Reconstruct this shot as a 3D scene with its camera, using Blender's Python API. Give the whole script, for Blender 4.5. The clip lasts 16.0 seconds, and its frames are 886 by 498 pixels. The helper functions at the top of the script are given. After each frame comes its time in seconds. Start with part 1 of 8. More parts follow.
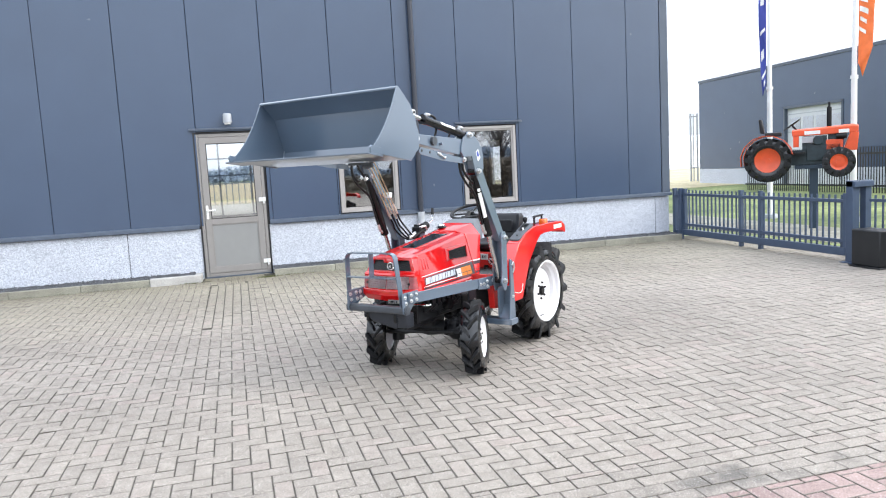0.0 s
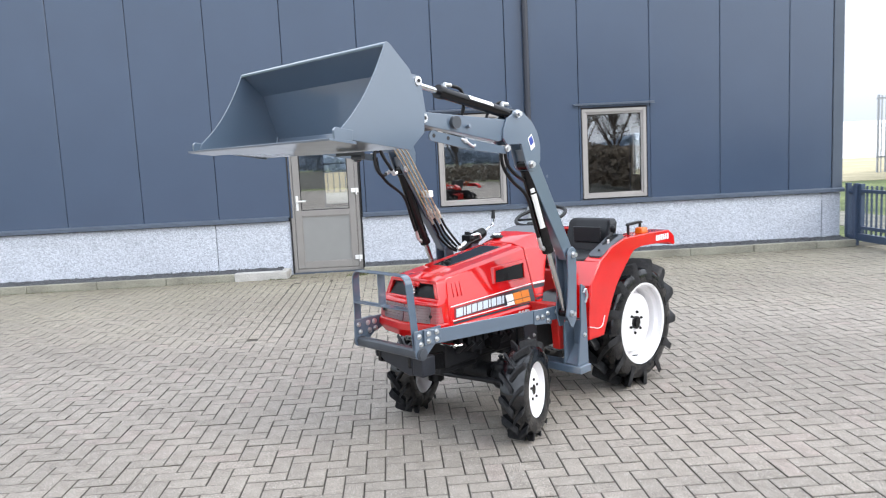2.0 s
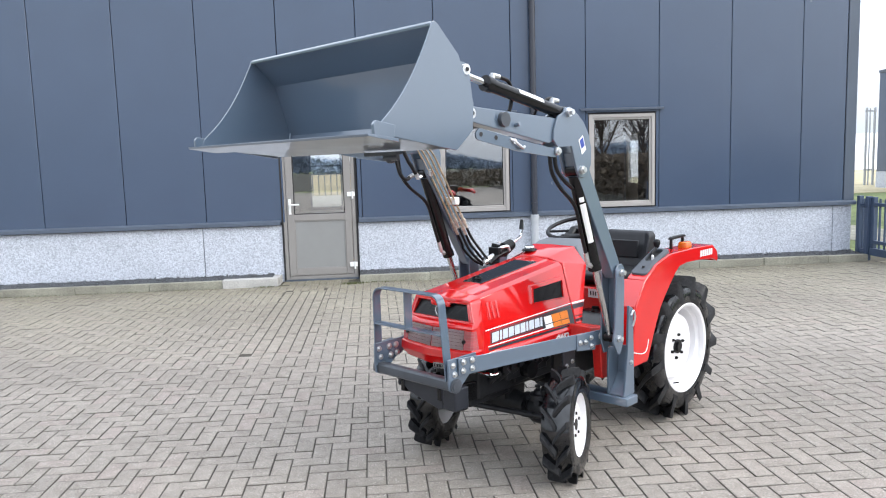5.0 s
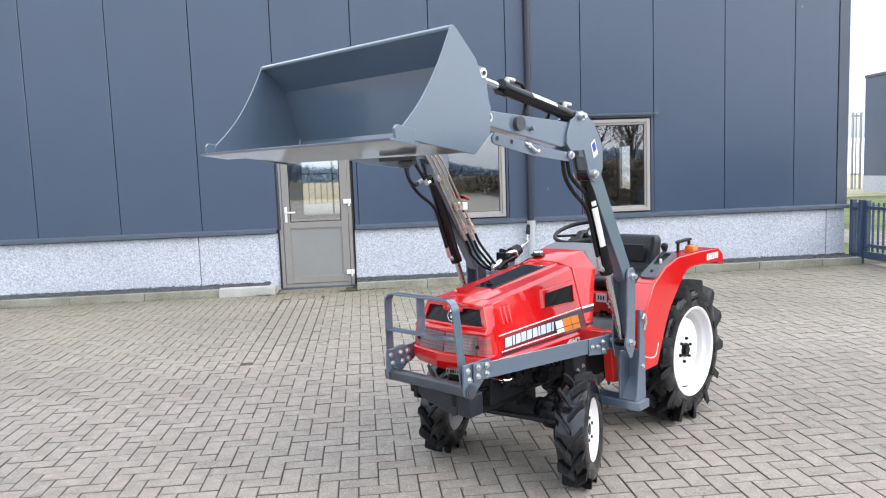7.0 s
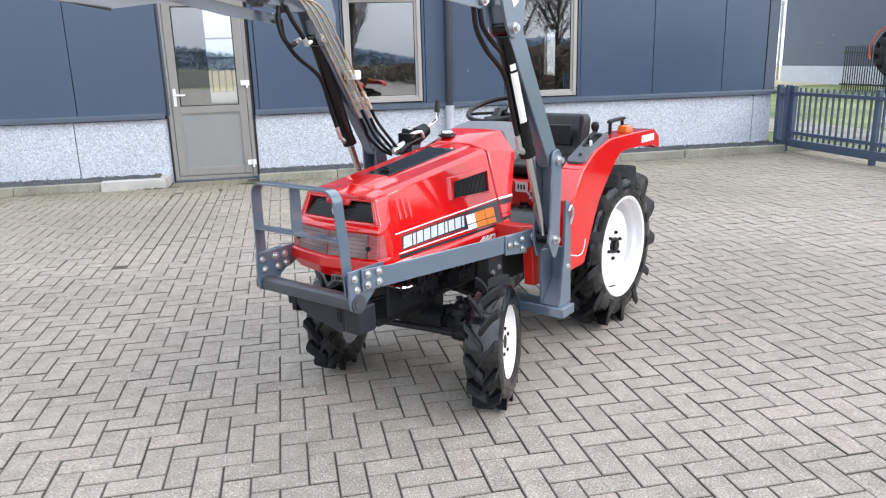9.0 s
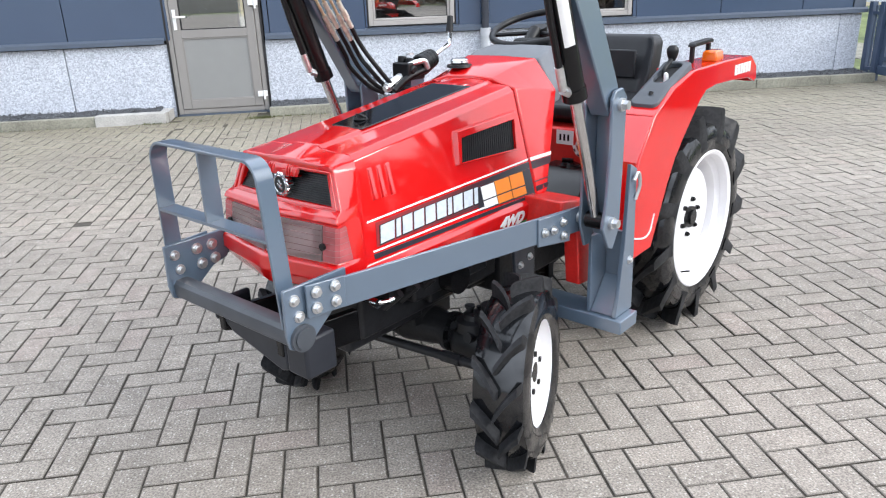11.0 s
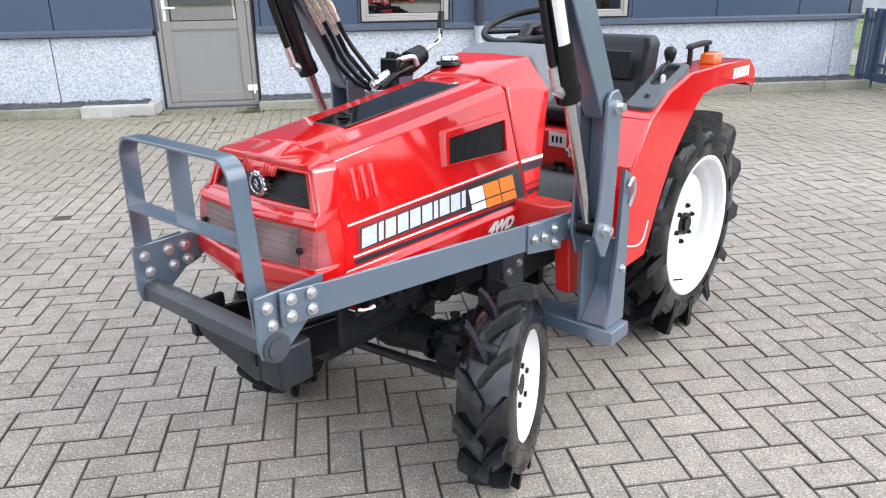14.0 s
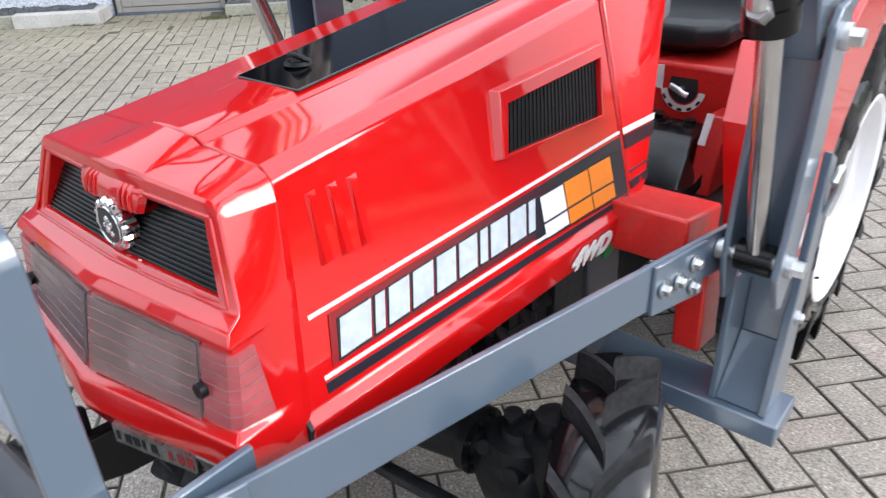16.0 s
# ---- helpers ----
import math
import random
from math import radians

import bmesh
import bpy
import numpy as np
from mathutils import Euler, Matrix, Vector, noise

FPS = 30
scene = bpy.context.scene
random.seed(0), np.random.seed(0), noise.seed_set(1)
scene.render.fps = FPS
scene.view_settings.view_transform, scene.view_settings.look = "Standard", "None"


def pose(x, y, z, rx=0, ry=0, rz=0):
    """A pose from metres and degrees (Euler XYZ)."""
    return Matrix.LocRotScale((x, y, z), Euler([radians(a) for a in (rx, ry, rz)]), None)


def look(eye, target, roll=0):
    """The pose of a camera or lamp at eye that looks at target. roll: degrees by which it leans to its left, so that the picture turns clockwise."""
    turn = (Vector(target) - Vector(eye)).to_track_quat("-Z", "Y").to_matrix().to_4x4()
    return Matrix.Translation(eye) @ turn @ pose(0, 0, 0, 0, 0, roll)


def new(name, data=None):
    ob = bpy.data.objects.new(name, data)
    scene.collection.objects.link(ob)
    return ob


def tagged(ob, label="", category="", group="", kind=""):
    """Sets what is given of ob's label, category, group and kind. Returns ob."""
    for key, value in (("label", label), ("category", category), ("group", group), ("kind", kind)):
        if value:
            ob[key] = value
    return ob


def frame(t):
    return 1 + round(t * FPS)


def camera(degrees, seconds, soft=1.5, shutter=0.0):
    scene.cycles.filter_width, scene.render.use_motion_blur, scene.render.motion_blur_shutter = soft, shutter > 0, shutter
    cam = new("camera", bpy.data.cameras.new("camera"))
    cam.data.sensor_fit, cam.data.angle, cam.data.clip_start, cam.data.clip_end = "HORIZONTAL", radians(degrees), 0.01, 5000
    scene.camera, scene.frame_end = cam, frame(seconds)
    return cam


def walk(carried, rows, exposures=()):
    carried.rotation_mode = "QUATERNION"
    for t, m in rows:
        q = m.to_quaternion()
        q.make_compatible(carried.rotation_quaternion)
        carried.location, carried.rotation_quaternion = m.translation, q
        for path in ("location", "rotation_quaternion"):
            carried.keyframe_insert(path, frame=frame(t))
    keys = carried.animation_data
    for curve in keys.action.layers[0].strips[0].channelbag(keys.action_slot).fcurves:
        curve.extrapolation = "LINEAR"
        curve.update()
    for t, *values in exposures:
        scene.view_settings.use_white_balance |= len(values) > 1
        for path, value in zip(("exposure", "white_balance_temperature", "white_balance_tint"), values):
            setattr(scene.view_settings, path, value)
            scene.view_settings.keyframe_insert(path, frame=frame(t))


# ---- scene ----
cam = camera(62.4, 16.0, soft=1.1, shutter=0.3)
PATH = [
    (0, (0.519, 0.145, 1.634), (1.046, 2.061, 1.407), -3.1),
    (0.5, (0.808, 0.5, 1.636), (1.309, 2.421, 1.401), -3.6),
    (1, (1.159, 0.817, 1.617), (1.471, 2.778, 1.374), -4.3),
    (1.5, (1.384, 1.114, 1.605), (1.586, 3.087, 1.344), -4.3),
    (2, (1.54, 1.441, 1.623), (1.656, 3.423, 1.382), -2.8),
    (2.5, (1.685, 1.585, 1.614), (1.698, 3.573, 1.396), -2.0),
    (3, (1.682, 1.651, 1.622), (1.772, 3.639, 1.426), -1.5),
    (3.5, (1.58, 1.693, 1.606), (1.679, 3.681, 1.41), -1.5),
    (4, (1.509, 1.845, 1.592), (1.586, 3.829, 1.348), -2.2),
    (4.5, (1.418, 1.956, 1.612), (1.476, 3.938, 1.353), -1.9),
    (4.7, (1.365, 1.962, 1.624), (1.517, 3.941, 1.384), -1.5),
    (7, (1.196, 1.989, 1.615), (1.394, 3.968, 1.404), -2.1),
    (7.5, (1.196, 1.995, 1.614), (1.386, 3.974, 1.402), -2.0),
    (8, (1.214, 2.024, 1.587), (1.444, 3.994, 1.326), -1.7),
    (8.5, (1.302, 2.269, 1.507), (1.67, 4.184, 1.065), -1.5),
    (8.7, (1.35, 2.424, 1.492), (1.737, 4.329, 1.02), -1.6),
    (10.8, (1.752, 3.615, 1.385), (2.023, 5.477, 0.707), -2.4),
    (11, (1.747, 3.646, 1.381), (2.002, 5.507, 0.695), -2.1),
    (11.5, (1.738, 3.689, 1.379), (1.976, 5.546, 0.677), -1.3),
    (12, (1.737, 3.708, 1.382), (1.978, 5.565, 0.681), -1.0),
    (12.5, (1.745, 3.716, 1.382), (1.996, 5.573, 0.681), -0.8),
    (13, (1.753, 3.718, 1.383), (2.017, 5.573, 0.683), -0.7),
    (13.5, (1.754, 3.719, 1.383), (2.029, 5.574, 0.687), -0.7),
    (14, (1.777, 3.738, 1.368), (2.056, 5.594, 0.676), -0.8),
    (14.5, (1.768, 3.904, 1.315), (2.013, 5.744, 0.572), -1.2),
    (15, (1.741, 4.235, 1.323), (2.119, 6.039, 0.547), 1.3),
    (15.5, (1.775, 4.486, 1.285), (2.175, 6.254, 0.439), 0.5),
    (16, (1.843, 4.735, 1.258), (2.12, 6.482, 0.323), -1.6),
]
walk(cam, [(t, look(eye, target, roll)) for t, eye, target, roll in PATH], exposures=[(0.0, 0.56), (1.5, 0.38), (3.5, 0.38), (8.5, 0.40), (11.0, 0.46), (14.5, 0.46), (16.0, 0.42)])

# ---- sky, sun, exposure ----
SUN_EL, SUN_AZ = 34.0, 122.0
world = bpy.data.worlds.new("overcast_sky")
scene.world = world
world.use_nodes = True
wt = world.node_tree
wt.nodes.clear()
w_out = wt.nodes.new("ShaderNodeOutputWorld")
w_bg = wt.nodes.new("ShaderNodeBackground")
w_sky = wt.nodes.new("ShaderNodeTexSky")
w_sky.sky_type = "NISHITA"
w_sky.sun_disc = False
w_sky.sun_elevation = radians(SUN_EL)
w_sky.sun_rotation = radians(SUN_AZ)
w_sky.air_density, w_sky.dust_density, w_sky.ozone_density = 1.0, 4.0, 1.0
w_hsv = wt.nodes.new("ShaderNodeHueSaturation")
w_hsv.inputs["Saturation"].default_value = 0.25
w_mix = wt.nodes.new("ShaderNodeMixRGB")
w_mix.inputs[0].default_value = 0.58
w_co = wt.nodes.new("ShaderNodeTexCoord")
w_sep = wt.nodes.new("ShaderNodeSeparateXYZ")
w_up = wt.nodes.new("ShaderNodeMapRange")
w_up.inputs[1].default_value, w_up.inputs[2].default_value = 0.0, 0.55
w_cloud = wt.nodes.new("ShaderNodeMixRGB")
w_cloud.inputs[1].default_value = (8.2, 9.1, 10.5, 1.0)
w_cloud.inputs[2].default_value = (18.2, 19.9, 22.8, 1.0)
wt.links.new(w_co.outputs["Generated"], w_sep.inputs[0])
wt.links.new(w_sep.outputs["Z"], w_up.inputs[0])
wt.links.new(w_up.outputs[0], w_cloud.inputs[0])
wt.links.new(w_cloud.outputs[0], w_mix.inputs[2])
wt.links.new(w_sky.outputs[0], w_hsv.inputs["Color"])
wt.links.new(w_hsv.outputs[0], w_mix.inputs[1])
wt.links.new(w_mix.outputs[0], w_bg.inputs["Color"])
w_bg.inputs["Strength"].default_value = 0.128
wt.links.new(w_bg.outputs[0], w_out.inputs["Surface"])
sun_data = bpy.data.lights.new("sun", "SUN")
sun_data.energy, sun_data.angle, sun_data.color = 1.1, radians(28), (1.0, 0.97, 0.92)
sun = new("sun", sun_data)
sun.matrix_world = pose(0, 0, 20, 90 - SUN_EL, 0, 180 - SUN_AZ)


# ---- materials ----
def material(name, base, rough=0.5, metal=0.0, coat=0.0, coat_rough=0.08, coat_ior=1.5, var=0.0, scale=8.0, fine=0.0, fine_scale=120.0, bump=0.0, bump_scale=200.0, rough_var=0.0, spec=0.5, tint=None, per_object=0.0, patchy=0.0):
    """Principled material with colour variation at two scales, bump and uneven gloss, in object space."""
    m = bpy.data.materials.new(name)
    m.use_nodes = True
    nt = m.node_tree
    b = nt.nodes["Principled BSDF"]
    b.inputs["Roughness"].default_value = rough
    b.inputs["Metallic"].default_value = metal
    b.inputs["Coat Weight"].default_value = coat
    b.inputs["Coat Roughness"].default_value = coat_rough
    b.inputs["Coat IOR"].default_value = coat_ior
    b.inputs["Specular IOR Level"].default_value = spec
    co = nt.nodes.new("ShaderNodeTexCoord")

    def noise_tex(sc, detail=4.0):
        n = nt.nodes.new("ShaderNodeTexNoise")
        n.inputs["Scale"].default_value = sc
        n.inputs["Detail"].default_value = detail
        nt.links.new(co.outputs["Object"], n.inputs["Vector"])
        return n

    def mixed(fac, a, c):
        x = nt.nodes.new("ShaderNodeMixRGB")
        if isinstance(fac, float):
            x.inputs[0].default_value = fac
        else:
            nt.links.new(fac, x.inputs[0])
        for i, v in ((1, a), (2, c)):
            if isinstance(v, tuple):
                x.inputs[i].default_value = (*v, 1.0)
            else:
                nt.links.new(v, x.inputs[i])
        return x.outputs[0]

    col = base
    if var:
        dark = tuple(c * (1 - var) for c in base)
        light = tuple(min(1.0, c * (1 + var)) for c in (tint or base))
        n = noise_tex(scale)
        ramp = nt.nodes.new("ShaderNodeValToRGB")
        ramp.color_ramp.elements[0].position, ramp.color_ramp.elements[1].position = 0.3, 0.7
        nt.links.new(n.outputs[0], ramp.inputs[0])
        col = mixed(ramp.outputs[0], dark, light)
    if fine:
        n2 = noise_tex(fine_scale, 2.0)
        ramp2 = nt.nodes.new("ShaderNodeValToRGB")
        ramp2.color_ramp.elements[0].position, ramp2.color_ramp.elements[1].position = 0.35, 0.65
        ramp2.color_ramp.elements[0].color = (1 - fine, 1 - fine, 1 - fine, 1)
        ramp2.color_ramp.elements[1].color = (1 + fine, 1 + fine, 1 + fine, 1)
        nt.links.new(n2.outputs[0], ramp2.inputs[0])
        mul = nt.nodes.new("ShaderNodeMixRGB")
        mul.blend_type = "MULTIPLY"
        mul.inputs[0].default_value = 1.0
        nt.links.new(ramp2.outputs[0], mul.inputs[2])
        if isinstance(col, tuple):
            mul.inputs[1].default_value = (*col, 1.0)
        else:
            nt.links.new(col, mul.inputs[1])
        col = mul.outputs[0]
    if per_object:
        info = nt.nodes.new("ShaderNodeObjectInfo")
        mr = nt.nodes.new("ShaderNodeMapRange")
        mr.inputs[3].default_value, mr.inputs[4].default_value = 1 - per_object, 1 + per_object
        nt.links.new(info.outputs["Random"], mr.inputs[0])
        hv = nt.nodes.new("ShaderNodeHueSaturation")
        nt.links.new(mr.outputs[0], hv.inputs["Value"])
        if isinstance(col, tuple):
            hv.inputs["Color"].default_value = (*col, 1.0)
        else:
            nt.links.new(col, hv.inputs["Color"])
        col = hv.outputs[0]
    if isinstance(col, tuple):
        b.inputs["Base Color"].default_value = (*col, 1.0)
    else:
        nt.links.new(col, b.inputs["Base Color"])
    if rough_var:
        n3 = noise_tex(scale * 2.3)
        mr = nt.nodes.new("ShaderNodeMapRange")
        mr.inputs[3].default_value, mr.inputs[4].default_value = max(0.02, rough - rough_var), min(1.0, rough + rough_var)
        nt.links.new(n3.outputs[0], mr.inputs[0])
        nt.links.new(mr.outputs[0], b.inputs["Roughness"])
    if patchy:
        n5 = noise_tex(scale * 1.3, 3.0)
        mp = nt.nodes.new("ShaderNodeMapRange")
        mp.inputs[1].default_value, mp.inputs[2].default_value = 0.38, 0.62
        mp.inputs[3].default_value, mp.inputs[4].default_value = coat * (1 - patchy), coat
        nt.links.new(n5.outputs[0], mp.inputs[0])
        nt.links.new(mp.outputs[0], b.inputs["Coat Weight"])
    if bump:
        n4 = noise_tex(bump_scale, 3.0)
        bp = nt.nodes.new("ShaderNodeBump")
        bp.inputs["Strength"].default_value = bump
        bp.inputs["Distance"].default_value = 0.004
        nt.links.new(n4.outputs[0], bp.inputs["Height"])
        nt.links.new(bp.outputs[0], b.inputs["Normal"])
    return m


def glass_material(name, colour=(0.9, 0.95, 0.95), rough=0.0, ior=1.5):
    m = bpy.data.materials.new(name)
    m.use_nodes = True
    b = m.node_tree.nodes["Principled BSDF"]
    b.inputs["Base Color"].default_value = (*colour, 1)
    b.inputs["Transmission Weight"].default_value = 1.0
    b.inputs["Roughness"].default_value = rough
    b.inputs["IOR"].default_value = ior
    return m


M_RED = material("red_tractor_paint", (0.60, 0.0050, 0.0055), 0.42, coat=1.0, coat_rough=0.06, coat_ior=1.78, spec=0.03, var=0.05, scale=5, rough_var=0.06, bump=0.006, bump_scale=30)
M_RED_DULL = material("red_primer_paint", (0.60, 0.018, 0.014), 0.42, coat=0.4, coat_rough=0.1, var=0.10, scale=14, fine=0.06, rough_var=0.1)
M_GREY = material("grey_loader_paint", (0.090, 0.128, 0.176), 0.32, coat=0.9, coat_rough=0.12, coat_ior=1.75, var=0.03, scale=3, rough_var=0.06, bump=0.012, bump_scale=25)
M_BLACKMETAL = material("black_cylinder_paint", (0.006, 0.006, 0.0068), 0.24, spec=0.32, var=0.1, scale=20)
M_DARK = material("dark_engine_metal", (0.0095, 0.0100, 0.0118), 0.42, spec=0.35, var=0.35, scale=18, fine=0.2, fine_scale=90, bump=0.35, bump_scale=45)
M_PLASTIC = material("black_plastic", (0.0075, 0.008, 0.0092), 0.40, spec=0.3, var=0.1, scale=30, bump=0.05, bump_scale=500)
M_CONSOLE = material("dark_console_plastic", (0.062, 0.070, 0.082), 0.5, var=0.08, scale=14, bump=0.05, bump_scale=400)
M_DASH = material("grey_dash_plastic", (0.135, 0.146, 0.162), 0.6, var=0.08, scale=14, bump=0.05, bump_scale=400)
M_RUBBER = material("tyre_rubber", (0.0045, 0.0050, 0.0062), 0.45, spec=0.06, patchy=0.55, coat=1.0, coat_ior=1.68, coat_rough=0.11, var=0.3, scale=9, fine=0.15, fine_scale=70, rough_var=0.12, bump=0.06, bump_scale=50)
M_LUG = material("worn_lug_rubber", (0.025, 0.0255, 0.0275), 0.7, spec=0.12, patchy=0.9, coat=0.25, coat_ior=1.5, coat_rough=0.2, var=0.3, scale=14, fine=0.2, fine_scale=90, rough_var=0.16, bump=0.1, bump_scale=90)
M_HOSE = material("hose_rubber", (0.006, 0.006, 0.007), 0.4, spec=0.3)
M_RIM = material("white_rim_paint", (0.80, 0.79, 0.80), 0.4, coat=0.15, var=0.03, scale=12, rough_var=0.08)
M_CHROME = material("chrome", (0.72, 0.73, 0.74), 0.12, metal=1.0)
M_FITTING = material("pale_plated_fitting", (0.60, 0.56, 0.47), 0.4, metal=0.45, var=0.2, scale=60)
M_ZINC = material("zinc_bolt", (0.70, 0.71, 0.72), 0.38, metal=1.0, var=0.12, scale=60)
M_BRASS = material("zinc_yellow_pipe", (0.64, 0.50, 0.34), 0.30, metal=1.0, var=0.15, scale=40)
M_WHITE = material("white_sticker", (0.78, 0.78, 0.77), 0.4, var=0.04, scale=40)
M_CREAM = material("cream_sticker", (0.62, 0.52, 0.33), 0.45, var=0.15, scale=60)
M_ORANGE = material("orange_sticker", (0.85, 0.24, 0.02), 0.4, var=0.04, scale=40)
M_NAVY = material("dark_sticker", (0.018, 0.019, 0.028), 0.3, coat=0.3, var=0.1, scale=30)
M_BLUESTK = material("blue_sticker", (0.03, 0.06, 0.32), 0.35)
M_BAND = material("red_to_navy_sticker", (0.018, 0.019, 0.028), 0.3, coat=0.3)
band_tree = M_BAND.node_tree
band_bsdf = next(n for n in band_tree.nodes if n.type == "BSDF_PRINCIPLED")
band_co, band_sep, band_mix = (band_tree.nodes.new(k) for k in ("ShaderNodeTexCoord", "ShaderNodeSeparateXYZ", "ShaderNodeMixRGB"))
band_fac = band_tree.nodes.new("ShaderNodeMapRange")
band_fac.inputs[1].default_value, band_fac.inputs[2].default_value = 0.0, 0.72
band_mix.inputs[1].default_value, band_mix.inputs[2].default_value = (0.26, 0.012, 0.016, 1), (0.018, 0.019, 0.028, 1)
for a_, b_ in ((band_co.outputs["Generated"], band_sep.inputs[0]), (band_sep.outputs["Y"], band_fac.inputs[0]), (band_fac.outputs[0], band_mix.inputs[0]), (band_mix.outputs[0], band_bsdf.inputs["Base Color"])):
    band_tree.links.new(a_, b_)
M_LETTER = material("silver_letter", (0.50, 0.56, 0.62), 0.35, var=0.1, scale=60)
M_VINYL = material("black_seat_vinyl", (0.017, 0.018, 0.0205), 0.42, spec=0.35, var=0.15, scale=16, bump=0.08, bump_scale=350)
M_GREEN = material("green_plastic", (0.01, 0.25, 0.06), 0.4)
M_LENSRIB = material("lens_rib", (0.34, 0.16, 0.16), 0.25, var=0.1, scale=30)
M_SLAT = material("black_grille_slats", (0.012, 0.0125, 0.014), 0.28, spec=0.5, var=0.3, scale=25)
M_EMBLEM = material("dark_emblem_face", (0.05, 0.052, 0.055), 0.3, metal=0.8, var=0.2, scale=80)
M_PLATEMETAL = material("worn_plate_metal", (0.46, 0.45, 0.43), 0.32, metal=0.8, var=0.35, scale=60, rough_var=0.2)
M_PLATEBAR = material("worn_black_marks", (0.012, 0.012, 0.013), 0.5, var=0.3, scale=90)
M_PLATERED = material("dark_red_marks", (0.35, 0.03, 0.03), 0.4, var=0.1, scale=60)
M_GLOSSBLACK = material("gloss_black_panel", (0.004, 0.004, 0.005), 0.10, spec=0.22, coat=0.12, var=0.2, scale=12, rough_var=0.05)
M_GEARCOVER = material("glossy_moulded_plastic", (0.0055, 0.0055, 0.0062), 0.22, spec=0.45, var=0.2, scale=20, bump=0.04, bump_scale=120)
M_SMOKE = material("smoky_lamp_lens", (0.20, 0.115, 0.12), 0.16, coat=0.6, var=0.35, scale=14)
M_LENS = glass_material("clear_lamp_lens", (0.96, 0.86, 0.86), 0.28, 1.5)
M_REDLENS = material("faded_red_lens", (0.38, 0.080, 0.088), 0.24, coat=0.25, var=0.3, scale=18)
M_REFLECTOR = material("lamp_reflector", (0.46, 0.38, 0.375), 0.3, metal=0.2, var=0.15, scale=25)
M_CLADDING = material("blue_grey_cladding", (0.048, 0.074, 0.125), 0.25, spec=0.8, var=0.035, scale=1.2, fine=0.02, fine_scale=400, rough_var=0.05, bump=0.01, bump_scale=3)
M_TRIM = material("dark_grey_trim", (0.072, 0.092, 0.126), 0.4, var=0.05, scale=4)
M_PIPE = material("grey_downpipe", (0.030, 0.034, 0.047), 0.35, var=0.05, scale=5)
M_PVC = material("light_grey_pvc", (0.42, 0.44, 0.47), 0.4, var=0.06, scale=9)
M_FRAME = material("taupe_window_frame", (0.36, 0.34, 0.325), 0.38, var=0.03, scale=6)
# the window taupe again, darkened because the door catches less light
M_FRAME_SHADED = material("shaded_taupe_frame", (0.25, 0.237, 0.226), 0.38, var=0.03, scale=6)
M_DOORPANEL = material("grey_door_panel", (0.245, 0.247, 0.243), 0.42, var=0.03, scale=5)
M_DARKEDGE = material("dark_rubber_edge", (0.035, 0.037, 0.042), 0.3, var=0.2, scale=30)
M_GASKET = material("black_gasket", (0.012, 0.012, 0.013), 0.6)
M_GLASS = glass_material("window_glass", (0.93, 0.96, 0.97), 0.012, 3.1)
M_STRAW = material("dry_straw_field", (0.30, 0.235, 0.115), 0.95, var=0.3, scale=0.3, fine=0.15, fine_scale=4)
M_STRAWPALE = material("pale_stubble", (0.46, 0.40, 0.25), 0.95, var=0.2, scale=0.4, fine=0.12, fine_scale=4)
M_HAZE = material("painted_white_haze", (0.86, 0.87, 0.90), 0.95, var=0.03, scale=0.1)
M_WINTER = material("dull_winter_field", (0.060, 0.058, 0.044), 0.95, var=0.4, scale=0.2, fine=0.2, fine_scale=3)
# distance haze is mixed into the woods' colour as pale blue
M_FARTREES = material("haze_tinted_far_trees", (0.26, 0.32, 0.40), 0.95, var=0.2, scale=0.05)
M_KERB = material("concrete_kerb", (0.265, 0.25, 0.205), 0.85, var=0.32, scale=2.2, fine=0.18, fine_scale=60, bump=0.4, bump_scale=150, tint=(0.24, 0.235, 0.19))
M_KERB_NEW = material("pale_concrete_kerb", (0.42, 0.41, 0.39), 0.85, var=0.12, scale=7, fine=0.12, fine_scale=90, bump=0.4, bump_scale=150)
M_GRAVEL = material("dark_gravel", (0.062, 0.066, 0.072), 0.8, var=0.4, scale=40, fine=0.3, fine_scale=160, bump=0.8, bump_scale=90)
M_MOSS = material("dull_moss", (0.085, 0.095, 0.035), 0.9, var=0.4, scale=30)
M_STONES = material("mixed_gravel_stones", (0.085, 0.090, 0.098), 0.75, var=0.9, scale=60, fine=0.3, fine_scale=200)
M_WALLINSIDE = material("interior_wall", (0.16, 0.16, 0.15), 0.8, var=0.1, scale=2)
M_FENCE = material("blue_grey_fence_paint", (0.050, 0.075, 0.125), 0.4, var=0.08, scale=10)
M_POST = material("dark_blue_post_paint", (0.018, 0.036, 0.060), 0.45, var=0.1, scale=6)
M_TEAL = material("dark_teal_casting", (0.016, 0.030, 0.038), 0.5, var=0.3, scale=12)
M_BLACKBOX = material("black_gate_housing", (0.010, 0.011, 0.013), 0.4, var=0.1, scale=6)
M_BUSH = material("hedge_leaves", (0.125, 0.098, 0.070), 0.8, var=0.5, scale=3)
M_TRUNK = material("bark", (0.085, 0.065, 0.052), 0.9, var=0.4, scale=6)
M_ORANGEPAINT = material("orange_tractor_paint", (0.72, 0.085, 0.02), 0.35, coat=0.3, var=0.08, scale=8)
M_POLE = material("white_flagpole", (0.78, 0.78, 0.78), 0.35, var=0.04, scale=3)
M_FLAGBLUE = material("blue_flag_cloth", (0.05, 0.07, 0.33), 0.8, var=0.1, scale=6)
M_FLAGORANGE = material("orange_flag_cloth", (0.80, 0.18, 0.05), 0.8, var=0.1, scale=6)
